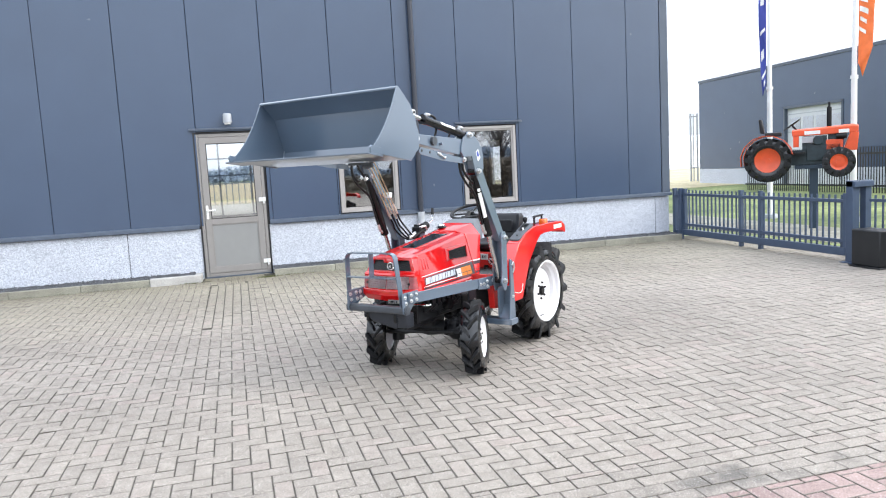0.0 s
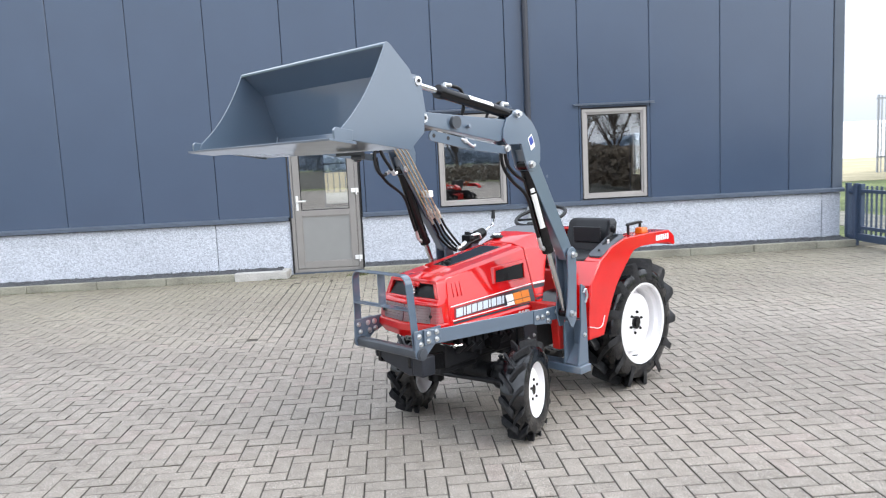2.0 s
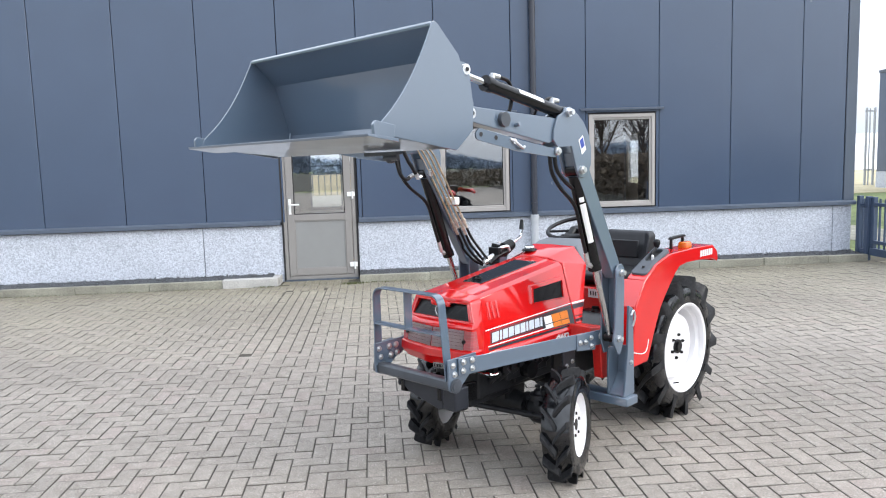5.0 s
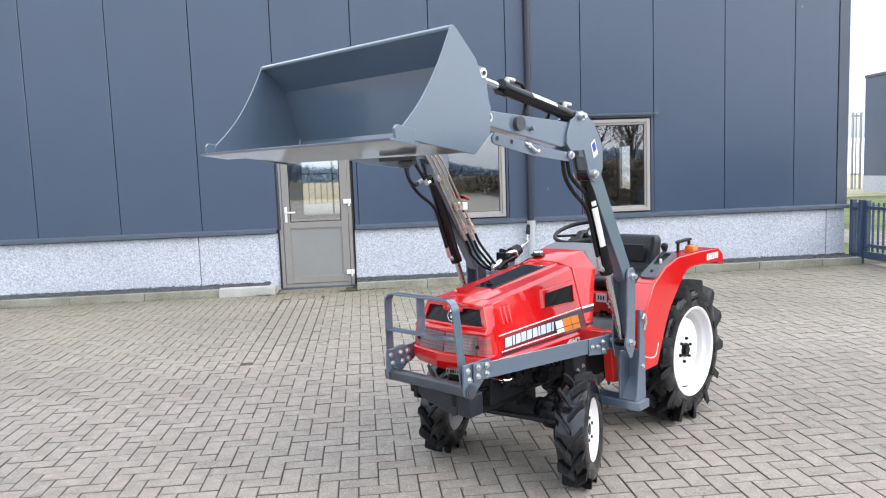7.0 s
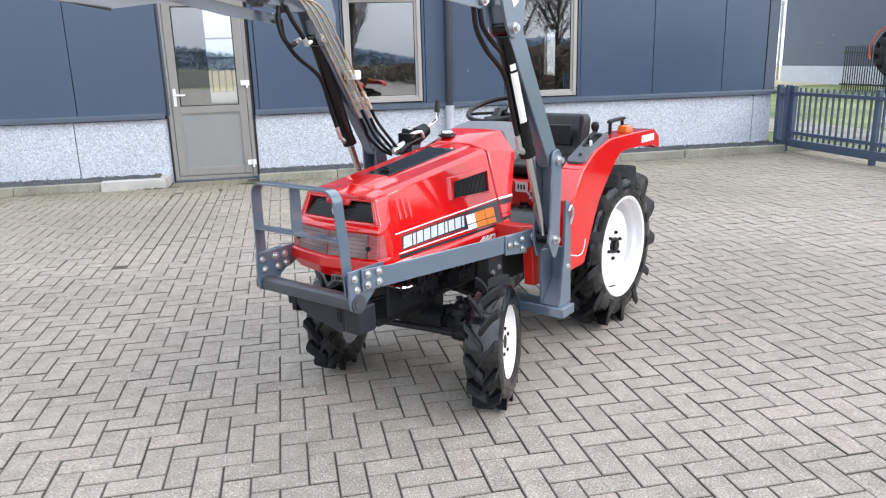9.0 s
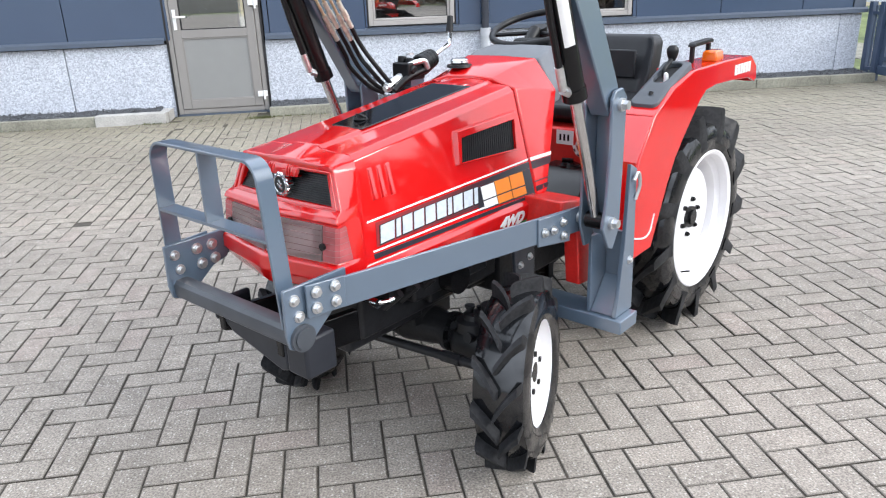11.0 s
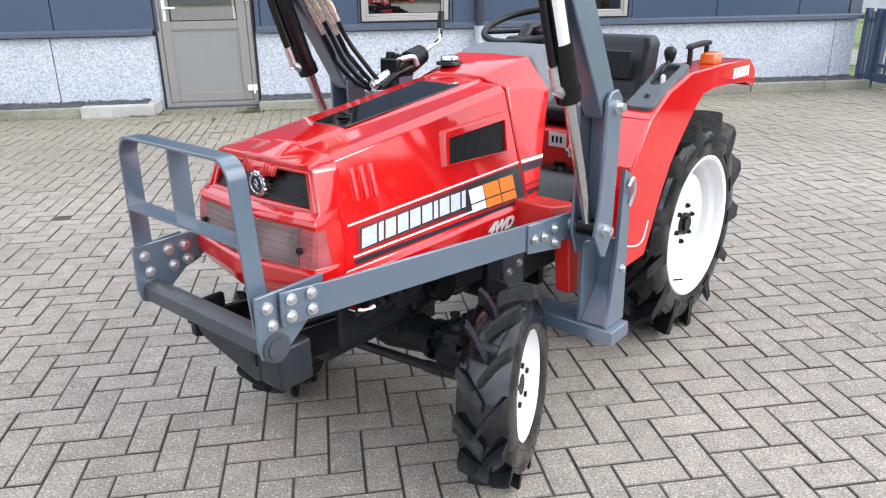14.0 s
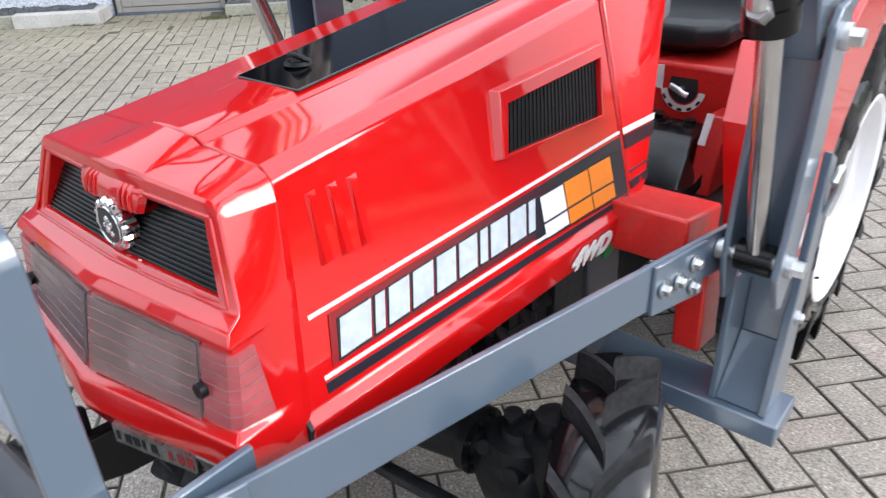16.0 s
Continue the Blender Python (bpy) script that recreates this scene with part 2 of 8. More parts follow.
M_RUST = material("rust_brown_cladding", (0.23, 0.06, 0.04), 0.5, var=0.1, scale=3)
M_SHUTTER = material("pale_roller_door", (0.60, 0.62, 0.64), 0.4, var=0.05, scale=4)


def pebble_material():
    """Washed concrete: small pale and grey stones set in cement."""
    m = bpy.data.materials.new("washed_pebble_concrete")
    m.use_nodes = True
    nt = m.node_tree
    b = nt.nodes["Principled BSDF"]
    b.inputs["Roughness"].default_value = 0.75
    co = nt.nodes.new("ShaderNodeTexCoord")
    v = nt.nodes.new("ShaderNodeTexVoronoi")
    v.inputs["Scale"].default_value = 82
    nt.links.new(co.outputs["Object"], v.inputs["Vector"])
    sep = nt.nodes.new("ShaderNodeSeparateColor")
    nt.links.new(v.outputs["Color"], sep.inputs[0])
    r = nt.nodes.new("ShaderNodeValToRGB")
    r.color_ramp.elements[0].position, r.color_ramp.elements[0].color = 0.05, (0.335, 0.362, 0.412, 1)
    r.color_ramp.elements[1].position, r.color_ramp.elements[1].color = 0.95, (0.635, 0.668, 0.73, 1)
    e = r.color_ramp.elements.new(0.4)
    e.color = (0.46, 0.488, 0.548, 1)
    nt.links.new(sep.outputs[0], r.inputs[0])
    n = nt.nodes.new("ShaderNodeTexNoise")
    n.inputs["Scale"].default_value = 2.5
    nt.links.new(co.outputs["Object"], n.inputs["Vector"])
    mr = nt.nodes.new("ShaderNodeMapRange")
    mr.inputs[3].default_value, mr.inputs[4].default_value = 0.88, 1.10
    nt.links.new(n.outputs[0], mr.inputs[0])
    hv = nt.nodes.new("ShaderNodeHueSaturation")
    nt.links.new(mr.outputs[0], hv.inputs["Value"])
    nt.links.new(r.outputs[0], hv.inputs["Color"])
    nt.links.new(hv.outputs[0], b.inputs["Base Color"])
    bp = nt.nodes.new("ShaderNodeBump")
    bp.inputs["Strength"].default_value, bp.inputs["Distance"].default_value = 0.6, 0.004
    bp.invert = True
    nt.links.new(v.outputs["Distance"], bp.inputs["Height"])
    nt.links.new(bp.outputs[0], b.inputs["Normal"])
    return m


M_PEBBLE = pebble_material()


# ---- mesh helpers ----
def link(name, bm, mat, parent=None, label=""):
    me = bpy.data.meshes.new(name)
    bmesh.ops.recalc_face_normals(bm, faces=bm.faces)
    bm.to_mesh(me)
    bm.free()
    me.materials.append(mat)
    me.shade_smooth()
    me.set_sharp_from_angle(angle=radians(32))
    ob = new(name, me)
    if parent is not None:
        ob.parent = parent
    if label:
        tagged(ob, label)
    return ob


def part(name, bm, mat, parent, label=""):
    return link(name, bm, mat, parent, label)


def thing(name, label, category, m=None, group="", kind=""):
    ob = new(name)
    ob.empty_display_size = 0.2
    if m is not None:
        ob.matrix_world = m
    return tagged(ob, label, category, group, kind)


def bevelled(ob, width=0.004, segments=2, angle=35):
    md = ob.modifiers.new("bevel", "BEVEL")
    md.width, md.segments, md.limit_method, md.angle_limit = width, segments, "ANGLE", radians(angle)
    md.harden_normals = False
    return ob


def smooth(ob, angle=40):
    ob.data.shade_smooth()
    ob.data.set_sharp_from_angle(angle=radians(angle))
    return ob


def box(bm, x0, x1, y0, y1, z0, z1):
    v = [bm.verts.new(p) for p in ((x0, y0, z0), (x1, y0, z0), (x1, y1, z0), (x0, y1, z0), (x0, y0, z1), (x1, y0, z1), (x1, y1, z1), (x0, y1, z1))]
    for f in ((0, 3, 2, 1), (4, 5, 6, 7), (0, 1, 5, 4), (1, 2, 6, 5), (2, 3, 7, 6), (3, 0, 4, 7)):
        bm.faces.new([v[i] for i in f])
    return bm


def boxed(*args):
    return box(bmesh.new(), *args)


def prism(bm, pts, d0, d1, axis="x"):
    """A flat outline (two coordinates) pushed along an axis from d0 to d1. axis x: (y, z); y: (x, z); z: (x, y)."""
    def at(p, d):
        return {"x": (d, p[0], p[1]), "y": (p[0], d, p[1]), "z": (p[0], p[1], d)}[axis]
    a = [bm.verts.new(at(p, d0)) for p in pts]
    b = [bm.verts.new(at(p, d1)) for p in pts]
    bm.faces.new(a)
    bm.faces.new(b[::-1])
    for i in range(len(pts)):
        j = (i + 1) % len(pts)
        bm.faces.new((a[i], a[j], b[j], b[i]))
    return bm


def loft(bm, rings, closed=True, caps=True):
    rows = [[bm.verts.new(p) for p in r] for r in rings]
    n = len(rows[0])
    for r0, r1 in zip(rows, rows[1:]):
        for i in range(n if closed else n - 1):
            j = (i + 1) % n
            bm.faces.new((r0[i], r0[j], r1[j], r1[i]))
    if caps and closed:
        bm.faces.new(rows[0])
        bm.faces.new(rows[-1][::-1])
    return bm


def rod(bm, a, b, r, n=12, r2=None):
    """A round bar from a to b."""
    a, b = Vector(a), Vector(b)
    d = (b - a).normalized()
    u = d.orthogonal().normalized()
    w = d.cross(u)
    r2 = r if r2 is None else r2
    ring = lambda c, q: [c + (u * math.cos(2 * math.pi * i / n) + w * math.sin(2 * math.pi * i / n)) * q for i in range(n)]
    return loft(bm, [ring(a, r), ring(b, r2)])


def tube(bm, pts, r, n=8, steps=6):
    """A bent round bar through pts, smoothed as a Catmull-Rom curve."""
    P = [Vector(p) for p in pts]
    P = [P[0] * 2 - P[1]] + P + [P[-1] * 2 - P[-2]]
    path = []
    for i in range(1, len(P) - 2):
        for k in range(steps):
            t = k / steps
            a, b, c, d = P[i - 1:i + 3]
            path.append(0.5 * ((2 * b) + (c - a) * t + (2 * a - 5 * b + 4 * c - d) * t * t + (3 * b - a - 3 * c + d) * t ** 3))
    path.append(P[-2])
    rings = []
    u = None
    for i, p in enumerate(path):
        d = (path[min(i + 1, len(path) - 1)] - path[max(i - 1, 0)]).normalized()
        u = (d.orthogonal() if u is None else u - d * u.dot(d)).normalized()
        w = d.cross(u)
        rings.append([p + (u * math.cos(2 * math.pi * k / n) + w * math.sin(2 * math.pi * k / n)) * r for k in range(n)])
    return loft(bm, rings)


def lathe(bm, prof, n=48, axis="x", centre=(0, 0, 0), closed=True):
    """Turns an outline of (radius, along) round an axis."""
    rows = []
    for k in range(n):
        a = 2 * math.pi * k / n
        c, s = math.cos(a), math.sin(a)
        rows.append([bm.verts.new({"x": (centre[0] + h, centre[1] + r * c, centre[2] + r * s), "y": (centre[0] + r * c, centre[1] + h, centre[2] + r * s),
                                   "z": (centre[0] + r * c, centre[1] + r * s, centre[2] + h)}[axis]) for r, h in prof])
    m = len(prof)
    for k in range(n):
        r0, r1 = rows[k], rows[(k + 1) % n]
        for i in range(m if closed else m - 1):
            j = (i + 1) % m
            bm.faces.new((r0[i], r0[j], r1[j], r1[i]))
    return bm


def hexbolt(bm, at, axis="x", r=0.011, h=0.008, washer=0.017):
    """Hexagon head on a washer, standing out along an axis (sign in h)."""
    a = Vector(at)
    d = {"x": Vector((1, 0, 0)), "y": Vector((0, 1, 0)), "z": Vector((0, 0, 1))}[axis]
    s = 1 if h > 0 else -1
    rod(bm, a, a + d * 0.003 * s, washer, 14)
    rod(bm, a + d * 0.003 * s, a + d * (h + 0.0015 * s), r, 6)
    rod(bm, a + d * (h + 0.0015 * s), a + d * (h + 0.003 * s), r * 0.82, 12, r * 0.7)
    return bm


# ---- ground, yard and building ----
WALL_Y = 12.615
PANEL, SEAM0 = 1.105, -0.05
CORNER_X = 8.55
TOP_Z, PLINTH_Z = 4.95, 0.86
OPENINGS = [(-0.09, 0.97, 0.0, 2.36), (2.185, 3.23, 0.905, 2.30), (4.40, 5.43, 0.905, 2.30)]


def grass_material():
    m = material("grass_field", (0.085, 0.135, 0.035), 0.9, var=0.40, scale=0.35, fine=0.3, fine_scale=9, bump=0.6, bump_scale=30, tint=(0.17, 0.20, 0.075))
    return m


M_GRASS = grass_material()
M_JOINT = material("joint_sand", (0.066, 0.058, 0.047), 0.95, var=0.3, scale=5, fine=0.2, fine_scale=120)
M_JOINT_NODES = M_JOINT.node_tree
joint_pos = M_JOINT_NODES.nodes.new("ShaderNodeNewGeometry")
joint_sep = M_JOINT_NODES.nodes.new("ShaderNodeSeparateXYZ")
joint_fac = M_JOINT_NODES.nodes.new("ShaderNodeMapRange")
joint_mix = M_JOINT_NODES.nodes.new("ShaderNodeMixRGB")
joint_bsdf = M_JOINT_NODES.nodes["Principled BSDF"]
joint_fac.inputs[1].default_value, joint_fac.inputs[2].default_value, joint_fac.inputs[4].default_value = 9.0, 12.6, 0.30
joint_mix.inputs[2].default_value = (0.115, 0.108, 0.062, 1)
M_JOINT_NODES.links.new(joint_bsdf.inputs["Base Color"].links[0].from_socket, joint_mix.inputs[1])
M_JOINT_NODES.links.new(joint_pos.outputs["Position"], joint_sep.inputs[0])
M_JOINT_NODES.links.new(joint_sep.outputs["Y"], joint_fac.inputs[0])
M_JOINT_NODES.links.new(joint_fac.outputs[0], joint_mix.inputs[0])
M_JOINT_NODES.links.new(joint_mix.outputs[0], joint_bsdf.inputs["Base Color"])
tagged(link("ground", boxed(-300, 300, -300, 300, -0.6, -0.035), M_GRASS), "grassy field with dry tufts round the paved yard", "ground", kind="structure")
yard_bed = tagged(link("pavement", boxed(-16, 9.35, -26, WALL_Y + 0.1, -0.05, -0.0055), M_JOINT), "grey concrete pavers in herringbone bond with dark sandy joints", "pavement", kind="structure")


def wall_cells(bm, x0, x1, z0, z1, y0, y1, holes):
    xs = sorted({x0, x1, *(v for h in holes for v in h[:2])})
    zs = sorted({z0, z1, *(v for h in holes for v in h[2:] if z0 < v < z1)})
    for xa, xb in zip(xs, xs[1:]):
        for za, zb in zip(zs, zs[1:]):
            if not any(h[0] <= xa and xb <= h[1] and h[2] <= za and zb <= h[3] for h in holes):
                box(bm, xa, xb, y0, y1, za, zb)
    return bm


wall_south = tagged(link("wall_south", wall_cells(bmesh.new(), -12.0, CORNER_X, -0.05, TOP_Z, WALL_Y + 0.07, WALL_Y + 0.25, OPENINGS), M_GASKET),
                    "hall wall of blue-grey metal panels over a pebble concrete plinth", "wall", kind="structure")


def cladding_panels():
    k0 = -11
    for k in range(k0, 8):
        xa, xb = SEAM0 + PANEL * k + 0.004, SEAM0 + PANEL * (k + 1) - 0.004
        xb = min(xb, CORNER_X - 0.17) if k == 7 else xb
        spans = [(PLINTH_Z + 0.002, TOP_Z)]
        for x0, x1, z0, z1 in OPENINGS:
            if x0 < (xa + xb) / 2 < x1:
                spans = [(z1 + 0.01, TOP_Z)]
        for za, zb in spans:
            bm = bmesh.new()
            d = 0.006
            prof = [(xa, WALL_Y + 0.069), (xa, WALL_Y + d), (xa + d, WALL_Y), (xb - d, WALL_Y), (xb, WALL_Y + d), (xb, WALL_Y + 0.069)]
            prism(bm, prof, za, zb, "z")
            part("cladding_panel", bm, M_CLADDING, wall_south)
    for x0, x1, z0, z1 in OPENINGS[1:]:
        k = round((x0 - SEAM0) / PANEL)
        for xa, xb in ((SEAM0 + PANEL * k + 0.004, x0 - 0.002), (x1 + 0.002, SEAM0 + PANEL * (k + 1) - 0.004)):
            if xb - xa > 0.01:
                part("cladding_strip", boxed(xa, xb, WALL_Y + 0.002, WALL_Y + 0.069, PLINTH_Z + 0.002, z1 + 0.008), M_CLADDING, wall_south)
    x1 = OPENINGS[0][1]
    part("cladding_strip", boxed(x1 + 0.03, SEAM0 + PANEL - 0.004, WALL_Y + 0.002, WALL_Y + 0.069, PLINTH_Z + 0.002, 2.368), M_CLADDING, wall_south)
    bm = bmesh.new()
    box(bm, CORNER_X - 0.16, CORNER_X + 0.006, WALL_Y - 0.006, WALL_Y + 0.12, PLINTH_Z + 0.002, TOP_Z)
    bevelled(part("corner_trim", bm, M_TRIM, wall_south), 0.004)
    # plinth pieces with joints
    for xa, xb in ((-11.9, -6.4), (-6.39, -1.228), (-1.217, -0.105), (0.985, 8.235), (8.246, CORNER_X - 0.01)):
        bevelled(part("plinth_panel", boxed(xa, xb, WALL_Y + 0.02, WALL_Y + 0.069, -0.05, PLINTH_Z - 0.045), M_PEBBLE, wall_south, "washed pebble concrete plinth panel"), 0.004)
    # folded metal flashing over the plinth
    for xa, xb in ((-11.9, -0.12), (1.0, CORNER_X + 0.03)):
        bm = bmesh.new()
        y = WALL_Y
        z = PLINTH_Z
        prism(bm, [(y + 0.01, z + 0.034), (y - 0.003, z + 0.034), (y - 0.038, z + 0.012), (y - 0.040, z - 0.034), (y - 0.034, z - 0.034), (y - 0.033, z + 0.004), (y + 0.01, z + 0.022)], xa, xb)
        part("plinth_flashing", bm, M_TRIM, wall_south)
    for xa, xb, z in ((-0.16, 1.075, 2.40), (2.08, 3.335, 2.345), (4.285, 5.535, 2.345)):
        bm = bmesh.new()
        prism(bm, [(WALL_Y + 0.004, z + 0.03), (WALL_Y - 0.045, z + 0.018), (WALL_Y - 0.045, z - 0.006), (WALL_Y - 0.038, z - 0.006), (WALL_Y - 0.038, z + 0.008), (WALL_Y + 0.004, z + 0.016)], xa, xb)
        part("drip_flashing", bm, M_TRIM, wall_south)


cladding_panels()

# the rest of the hall, plain
EAST_Y = (21.45, 22.60)


def east_wall():
    """Side wall of the hall with a half-glazed door that shows daylight through the hall."""
    bm = bmesh.new()
    box(bm, CORNER_X - 0.2, CORNER_X, WALL_Y + 0.26, EAST_Y[0], -0.05, TOP_Z)
    box(bm, CORNER_X - 0.2, CORNER_X, EAST_Y[1], 34, -0.05, TOP_Z)
    box(bm, CORNER_X - 0.2, CORNER_X, EAST_Y[0], EAST_Y[1], 2.32, TOP_Z)
    tagged(link("wall_east", bm, M_CLADDING), "plain blue-grey metal side wall of the hall", "wall", kind="structure")
    xa, xb = CORNER_X - 0.14, CORNER_X - 0.08
    bm = bmesh.new()
    for y0, y1, z0, z1 in ((EAST_Y[0], EAST_Y[0] + 0.15, 0.0, 2.31), (EAST_Y[1] - 0.15, EAST_Y[1], 0.0, 2.31), (EAST_Y[0] + 0.15, EAST_Y[1] - 0.15, 2.12, 2.31), (EAST_Y[0] + 0.15, EAST_Y[1] - 0.15, 0.0, 0.95)):
        box(bm, xa, xb, y0, y1, z0, z1)
    d = tagged(link("door_3", bm, M_FRAME), "closed taupe side door of the hall, glazed above", "door", kind="structure")
    p = part("pane", boxed(xa + 0.02, xb - 0.03, EAST_Y[0] + 0.15, EAST_Y[1] - 0.15, 0.95, 2.12), M_GLASS, d)
    p.visible_shadow = False


east_wall()
tagged(link("wall_north", wall_cells(bmesh.new(), -12, CORNER_X - 0.21, -0.05, TOP_Z, 30.0, 30.2, [(-1.28, 2.29, 0.0, 3.4)]), M_WALLINSIDE), "plain inner back wall of the hall with a glazed door", "wall", kind="structure")
tagged(link("wall_west", boxed(-12.2, -12.0, WALL_Y + 0.1, 30.2, -0.05, TOP_Z), M_CLADDING), "plain blue-grey side wall of the hall", "wall", kind="structure")
tagged(link("ceiling", boxed(-12.2, CORNER_X, WALL_Y + 0.1, 34, TOP_Z + 0.004, TOP_Z + 0.2), M_TRIM), "flat roof deck of the hall", "ceiling", kind="structure")
tagged(link("floor", boxed(-12, CORNER_X - 0.21, WALL_Y + 0.26, 30, -0.04, 0.02), M_KERB_NEW), "pale concrete floor inside the hall", "floor", kind="structure")


def back_door():
    """Large glazed door in the far wall of the hall, with the yard and fields showing beyond it."""
    t = tagged(link("door_2", boxed(-1.28, 2.29, 30.02, 30.10, 0.022, 0.16), M_TRIM), "large glazed hall door with dark glazing bars", "door", kind="structure")
    for x in (-1.28, -0.13, 1.05, 2.23):
        part("glazing_bar", boxed(x, x + 0.06, 30.03, 30.09, 0.162, 3.39), M_TRIM, t)
    for z in (1.67, 2.32, 3.34):
        part("glazing_bar", boxed(-1.28, 2.29, 30.04, 30.085, z, z + 0.05), M_TRIM, t)
    tagged(link("yard_north", boxed(-40, 12, 30.3, 46, -0.04, -0.02), M_KERB), "dull concrete yard behind the hall", "pavement", kind="structure")
    f = thing("wire_fence", "dark bar fence behind the hall", "fence", pose(0, 46.5, 0))
    for k in range(60):
        x = -12 + 0.36 * k
        part("bar", boxed(x - 0.025, x + 0.025, -0.02, 0.02, -0.04, 1.35), M_FENCE, f)
    part("rail", boxed(-12.2, 9.4, -0.03, 0.03, 1.2, 1.26), M_FENCE, f)
    tagged(link("straw_field", boxed(-80, 13, 47, 190, -0.036, -0.015), M_STRAW), "dry yellow field behind the hall", "field", kind="structure")


back_door()


def frame_ring(bm, x0, x1, z0, z1, w, y0, y1):
    box(bm, x0, x0 + w, y0, y1, z0, z1)
    box(bm, x1 - w, x1, y0, y1, z0, z1)
    box(bm, x0 + w, x1 - w, y0, y1, z0, z0 + w)
    box(bm, x0 + w, x1 - w, y0, y1, z1 - w, z1)
    return bm


def build_window(n, x0, x1, z0, z1):
    y = WALL_Y
    ring = link(f"window_{n}", frame_ring(bmesh.new(), x0, x1, z0, z1, 0.016, y + 0.012, y + 0.12), M_GASKET)
    tagged(ring, "taupe framed window with a single clear pane", "window", kind="structure")
    bevelled(part("window_frame", frame_ring(bmesh.new(), x0 + 0.016, x1 - 0.016, z0 + 0.016, z1 - 0.016, 0.052, y - 0.004, y + 0.08), M_FRAME, ring), 0.005)
    bevelled(part("sash", frame_ring(bmesh.new(), x0 + 0.068, x1 - 0.068, z0 + 0.068, z1 - 0.068, 0.03, y + 0.012, y + 0.07), M_FRAME, ring), 0.006)
    part("gasket", frame_ring(bmesh.new(), x0 + 0.098, x1 - 0.098, z0 + 0.098, z1 - 0.098, 0.007, y + 0.026, y + 0.06), M_GASKET, ring)
    p = part("pane", boxed(x0 + 0.104, x1 - 0.104, y + 0.032, y + 0.038, z0 + 0.104, z1 - 0.104), M_GLASS, ring)
    p.visible_shadow = False
    bm = bmesh.new()
    prism(bm, [(y + 0.01, z0 - 0.002), (y - 0.03, z0 - 0.010), (y - 0.03, z0 - 0.042), (y + 0.01, z0 - 0.042)], x0 - 0.03, x1 + 0.03)
    part("window_sill", bm, M_TRIM, ring)


build_window(1, *OPENINGS[1])
build_window(2, *OPENINGS[2])


def build_door():
    x0, x1, z0, z1 = OPENINGS[0]
    y = WALL_Y + 0.02
    ring = link("door_1", frame_ring(bmesh.new(), x0 - 0.012, x1 + 0.012, 0.0, z1 - 0.0, 0.022, y - 0.022, y + 0.09), M_GASKET)
    tagged(ring, "closed taupe plastic door, glazed above, panelled below", "door", kind="structure")
    bevelled(part("door_frame", frame_ring(bmesh.new(), x0 + 0.01, x1 - 0.01, 0.022, z1 - 0.022, 0.055, y - 0.016, y + 0.07), M_FRAME_SHADED, ring), 0.005)
    a, b, c, d = x0 + 0.069, x1 - 0.069, 0.08, z1 - 0.081
    bm = bmesh.new()
    s = 0.098
    frame_ring(bm, a, b, c, d, s, y - 0.026, y + 0.04)
    box(bm, a + s, b - s, y - 0.026, y + 0.04, 0.875, 0.965)
    bevelled(part("door_leaf", bm, M_FRAME_SHADED, ring), 0.005)
    part("door_panel", boxed(a + s, b - s, y - 0.012, y + 0.02, c + s, 0.875), M_DOORPANEL, ring)
    frame_bm = frame_ring(bmesh.new(), a + s, b - s, c + s, 0.875, 0.012, y - 0.020, y - 0.010)
    part("panel_bead", frame_bm, M_FRAME_SHADED, ring)
    part("glazing_bead", frame_ring(bmesh.new(), a + s, b - s, 0.965, d - s, 0.012, y - 0.018, y + 0.02), M_GASKET, ring)
    g = part("pane", boxed(a + s + 0.01, b - s - 0.01, y - 0.004, y + 0.002, 0.974, d - s - 0.01), M_GLASS, ring)
    g.visible_shadow = False
    # lever handle on a tall plate
    hx, hz = a + 0.045, 1.08
    bm = bmesh.new()
    box(bm, hx - 0.018, hx + 0.018, y - 0.038, y - 0.026, hz - 0.11, hz + 0.11)
    rod(bm, (hx, y - 0.038, hz + 0.03), (hx, y - 0.085, hz + 0.03), 0.011)
    rod(bm, (hx - 0.005, y - 0.08, hz + 0.03), (hx + 0.13, y - 0.08, hz + 0.028), 0.012)
    bevelled(part("door_handle", bm, M_WHITE, ring, "brushed metal lever handle"), 0.003)
    for z in (0.20, 1.22):
        bm = bmesh.new()
        box(bm, b - 0.055, b + 0.055, y - 0.045, y - 0.026, z - 0.015, z + 0.05)
        rod(bm, (b + 0.02, y - 0.045, z - 0.05), (b + 0.02, y - 0.045, z + 0.055), 0.013)
        bevelled(part("hinge", bm, M_WHITE, ring, "white door hinge"), 0.003)
    bevelled(part("threshold", boxed(x0, x1, y - 0.03, y + 0.09, -0.03, 0.022), M_TRIM, ring), 0.004)


build_door()


def build_wall_lamp():
    t = thing("wall_lamp", "small pale grey outdoor lamp over the door", "lamp", pose(0.455, WALL_Y, 2.56))
    bm = bmesh.new()
    lathe(bm, [(0.0, 0.085), (0.05, 0.085), (0.066, 0.070), (0.068, -0.06), (0.0, -0.06)], 24, "z", (0, -0.075, 0))
    smooth(part("shade", bm, M_PVC, t))
    bm = bmesh.new()
    lathe(bm, [(0.0, -0.061), (0.055, -0.061), (0.05, -0.085), (0.0, -0.085)], 20, "z", (0, -0.075, 0))
    part("diffuser", bm, M_WHITE, t)
    part("bracket", boxed(-0.03, 0.03, -0.012, 0.0, -0.05, 0.06), M_PVC, t)


build_wall_lamp()


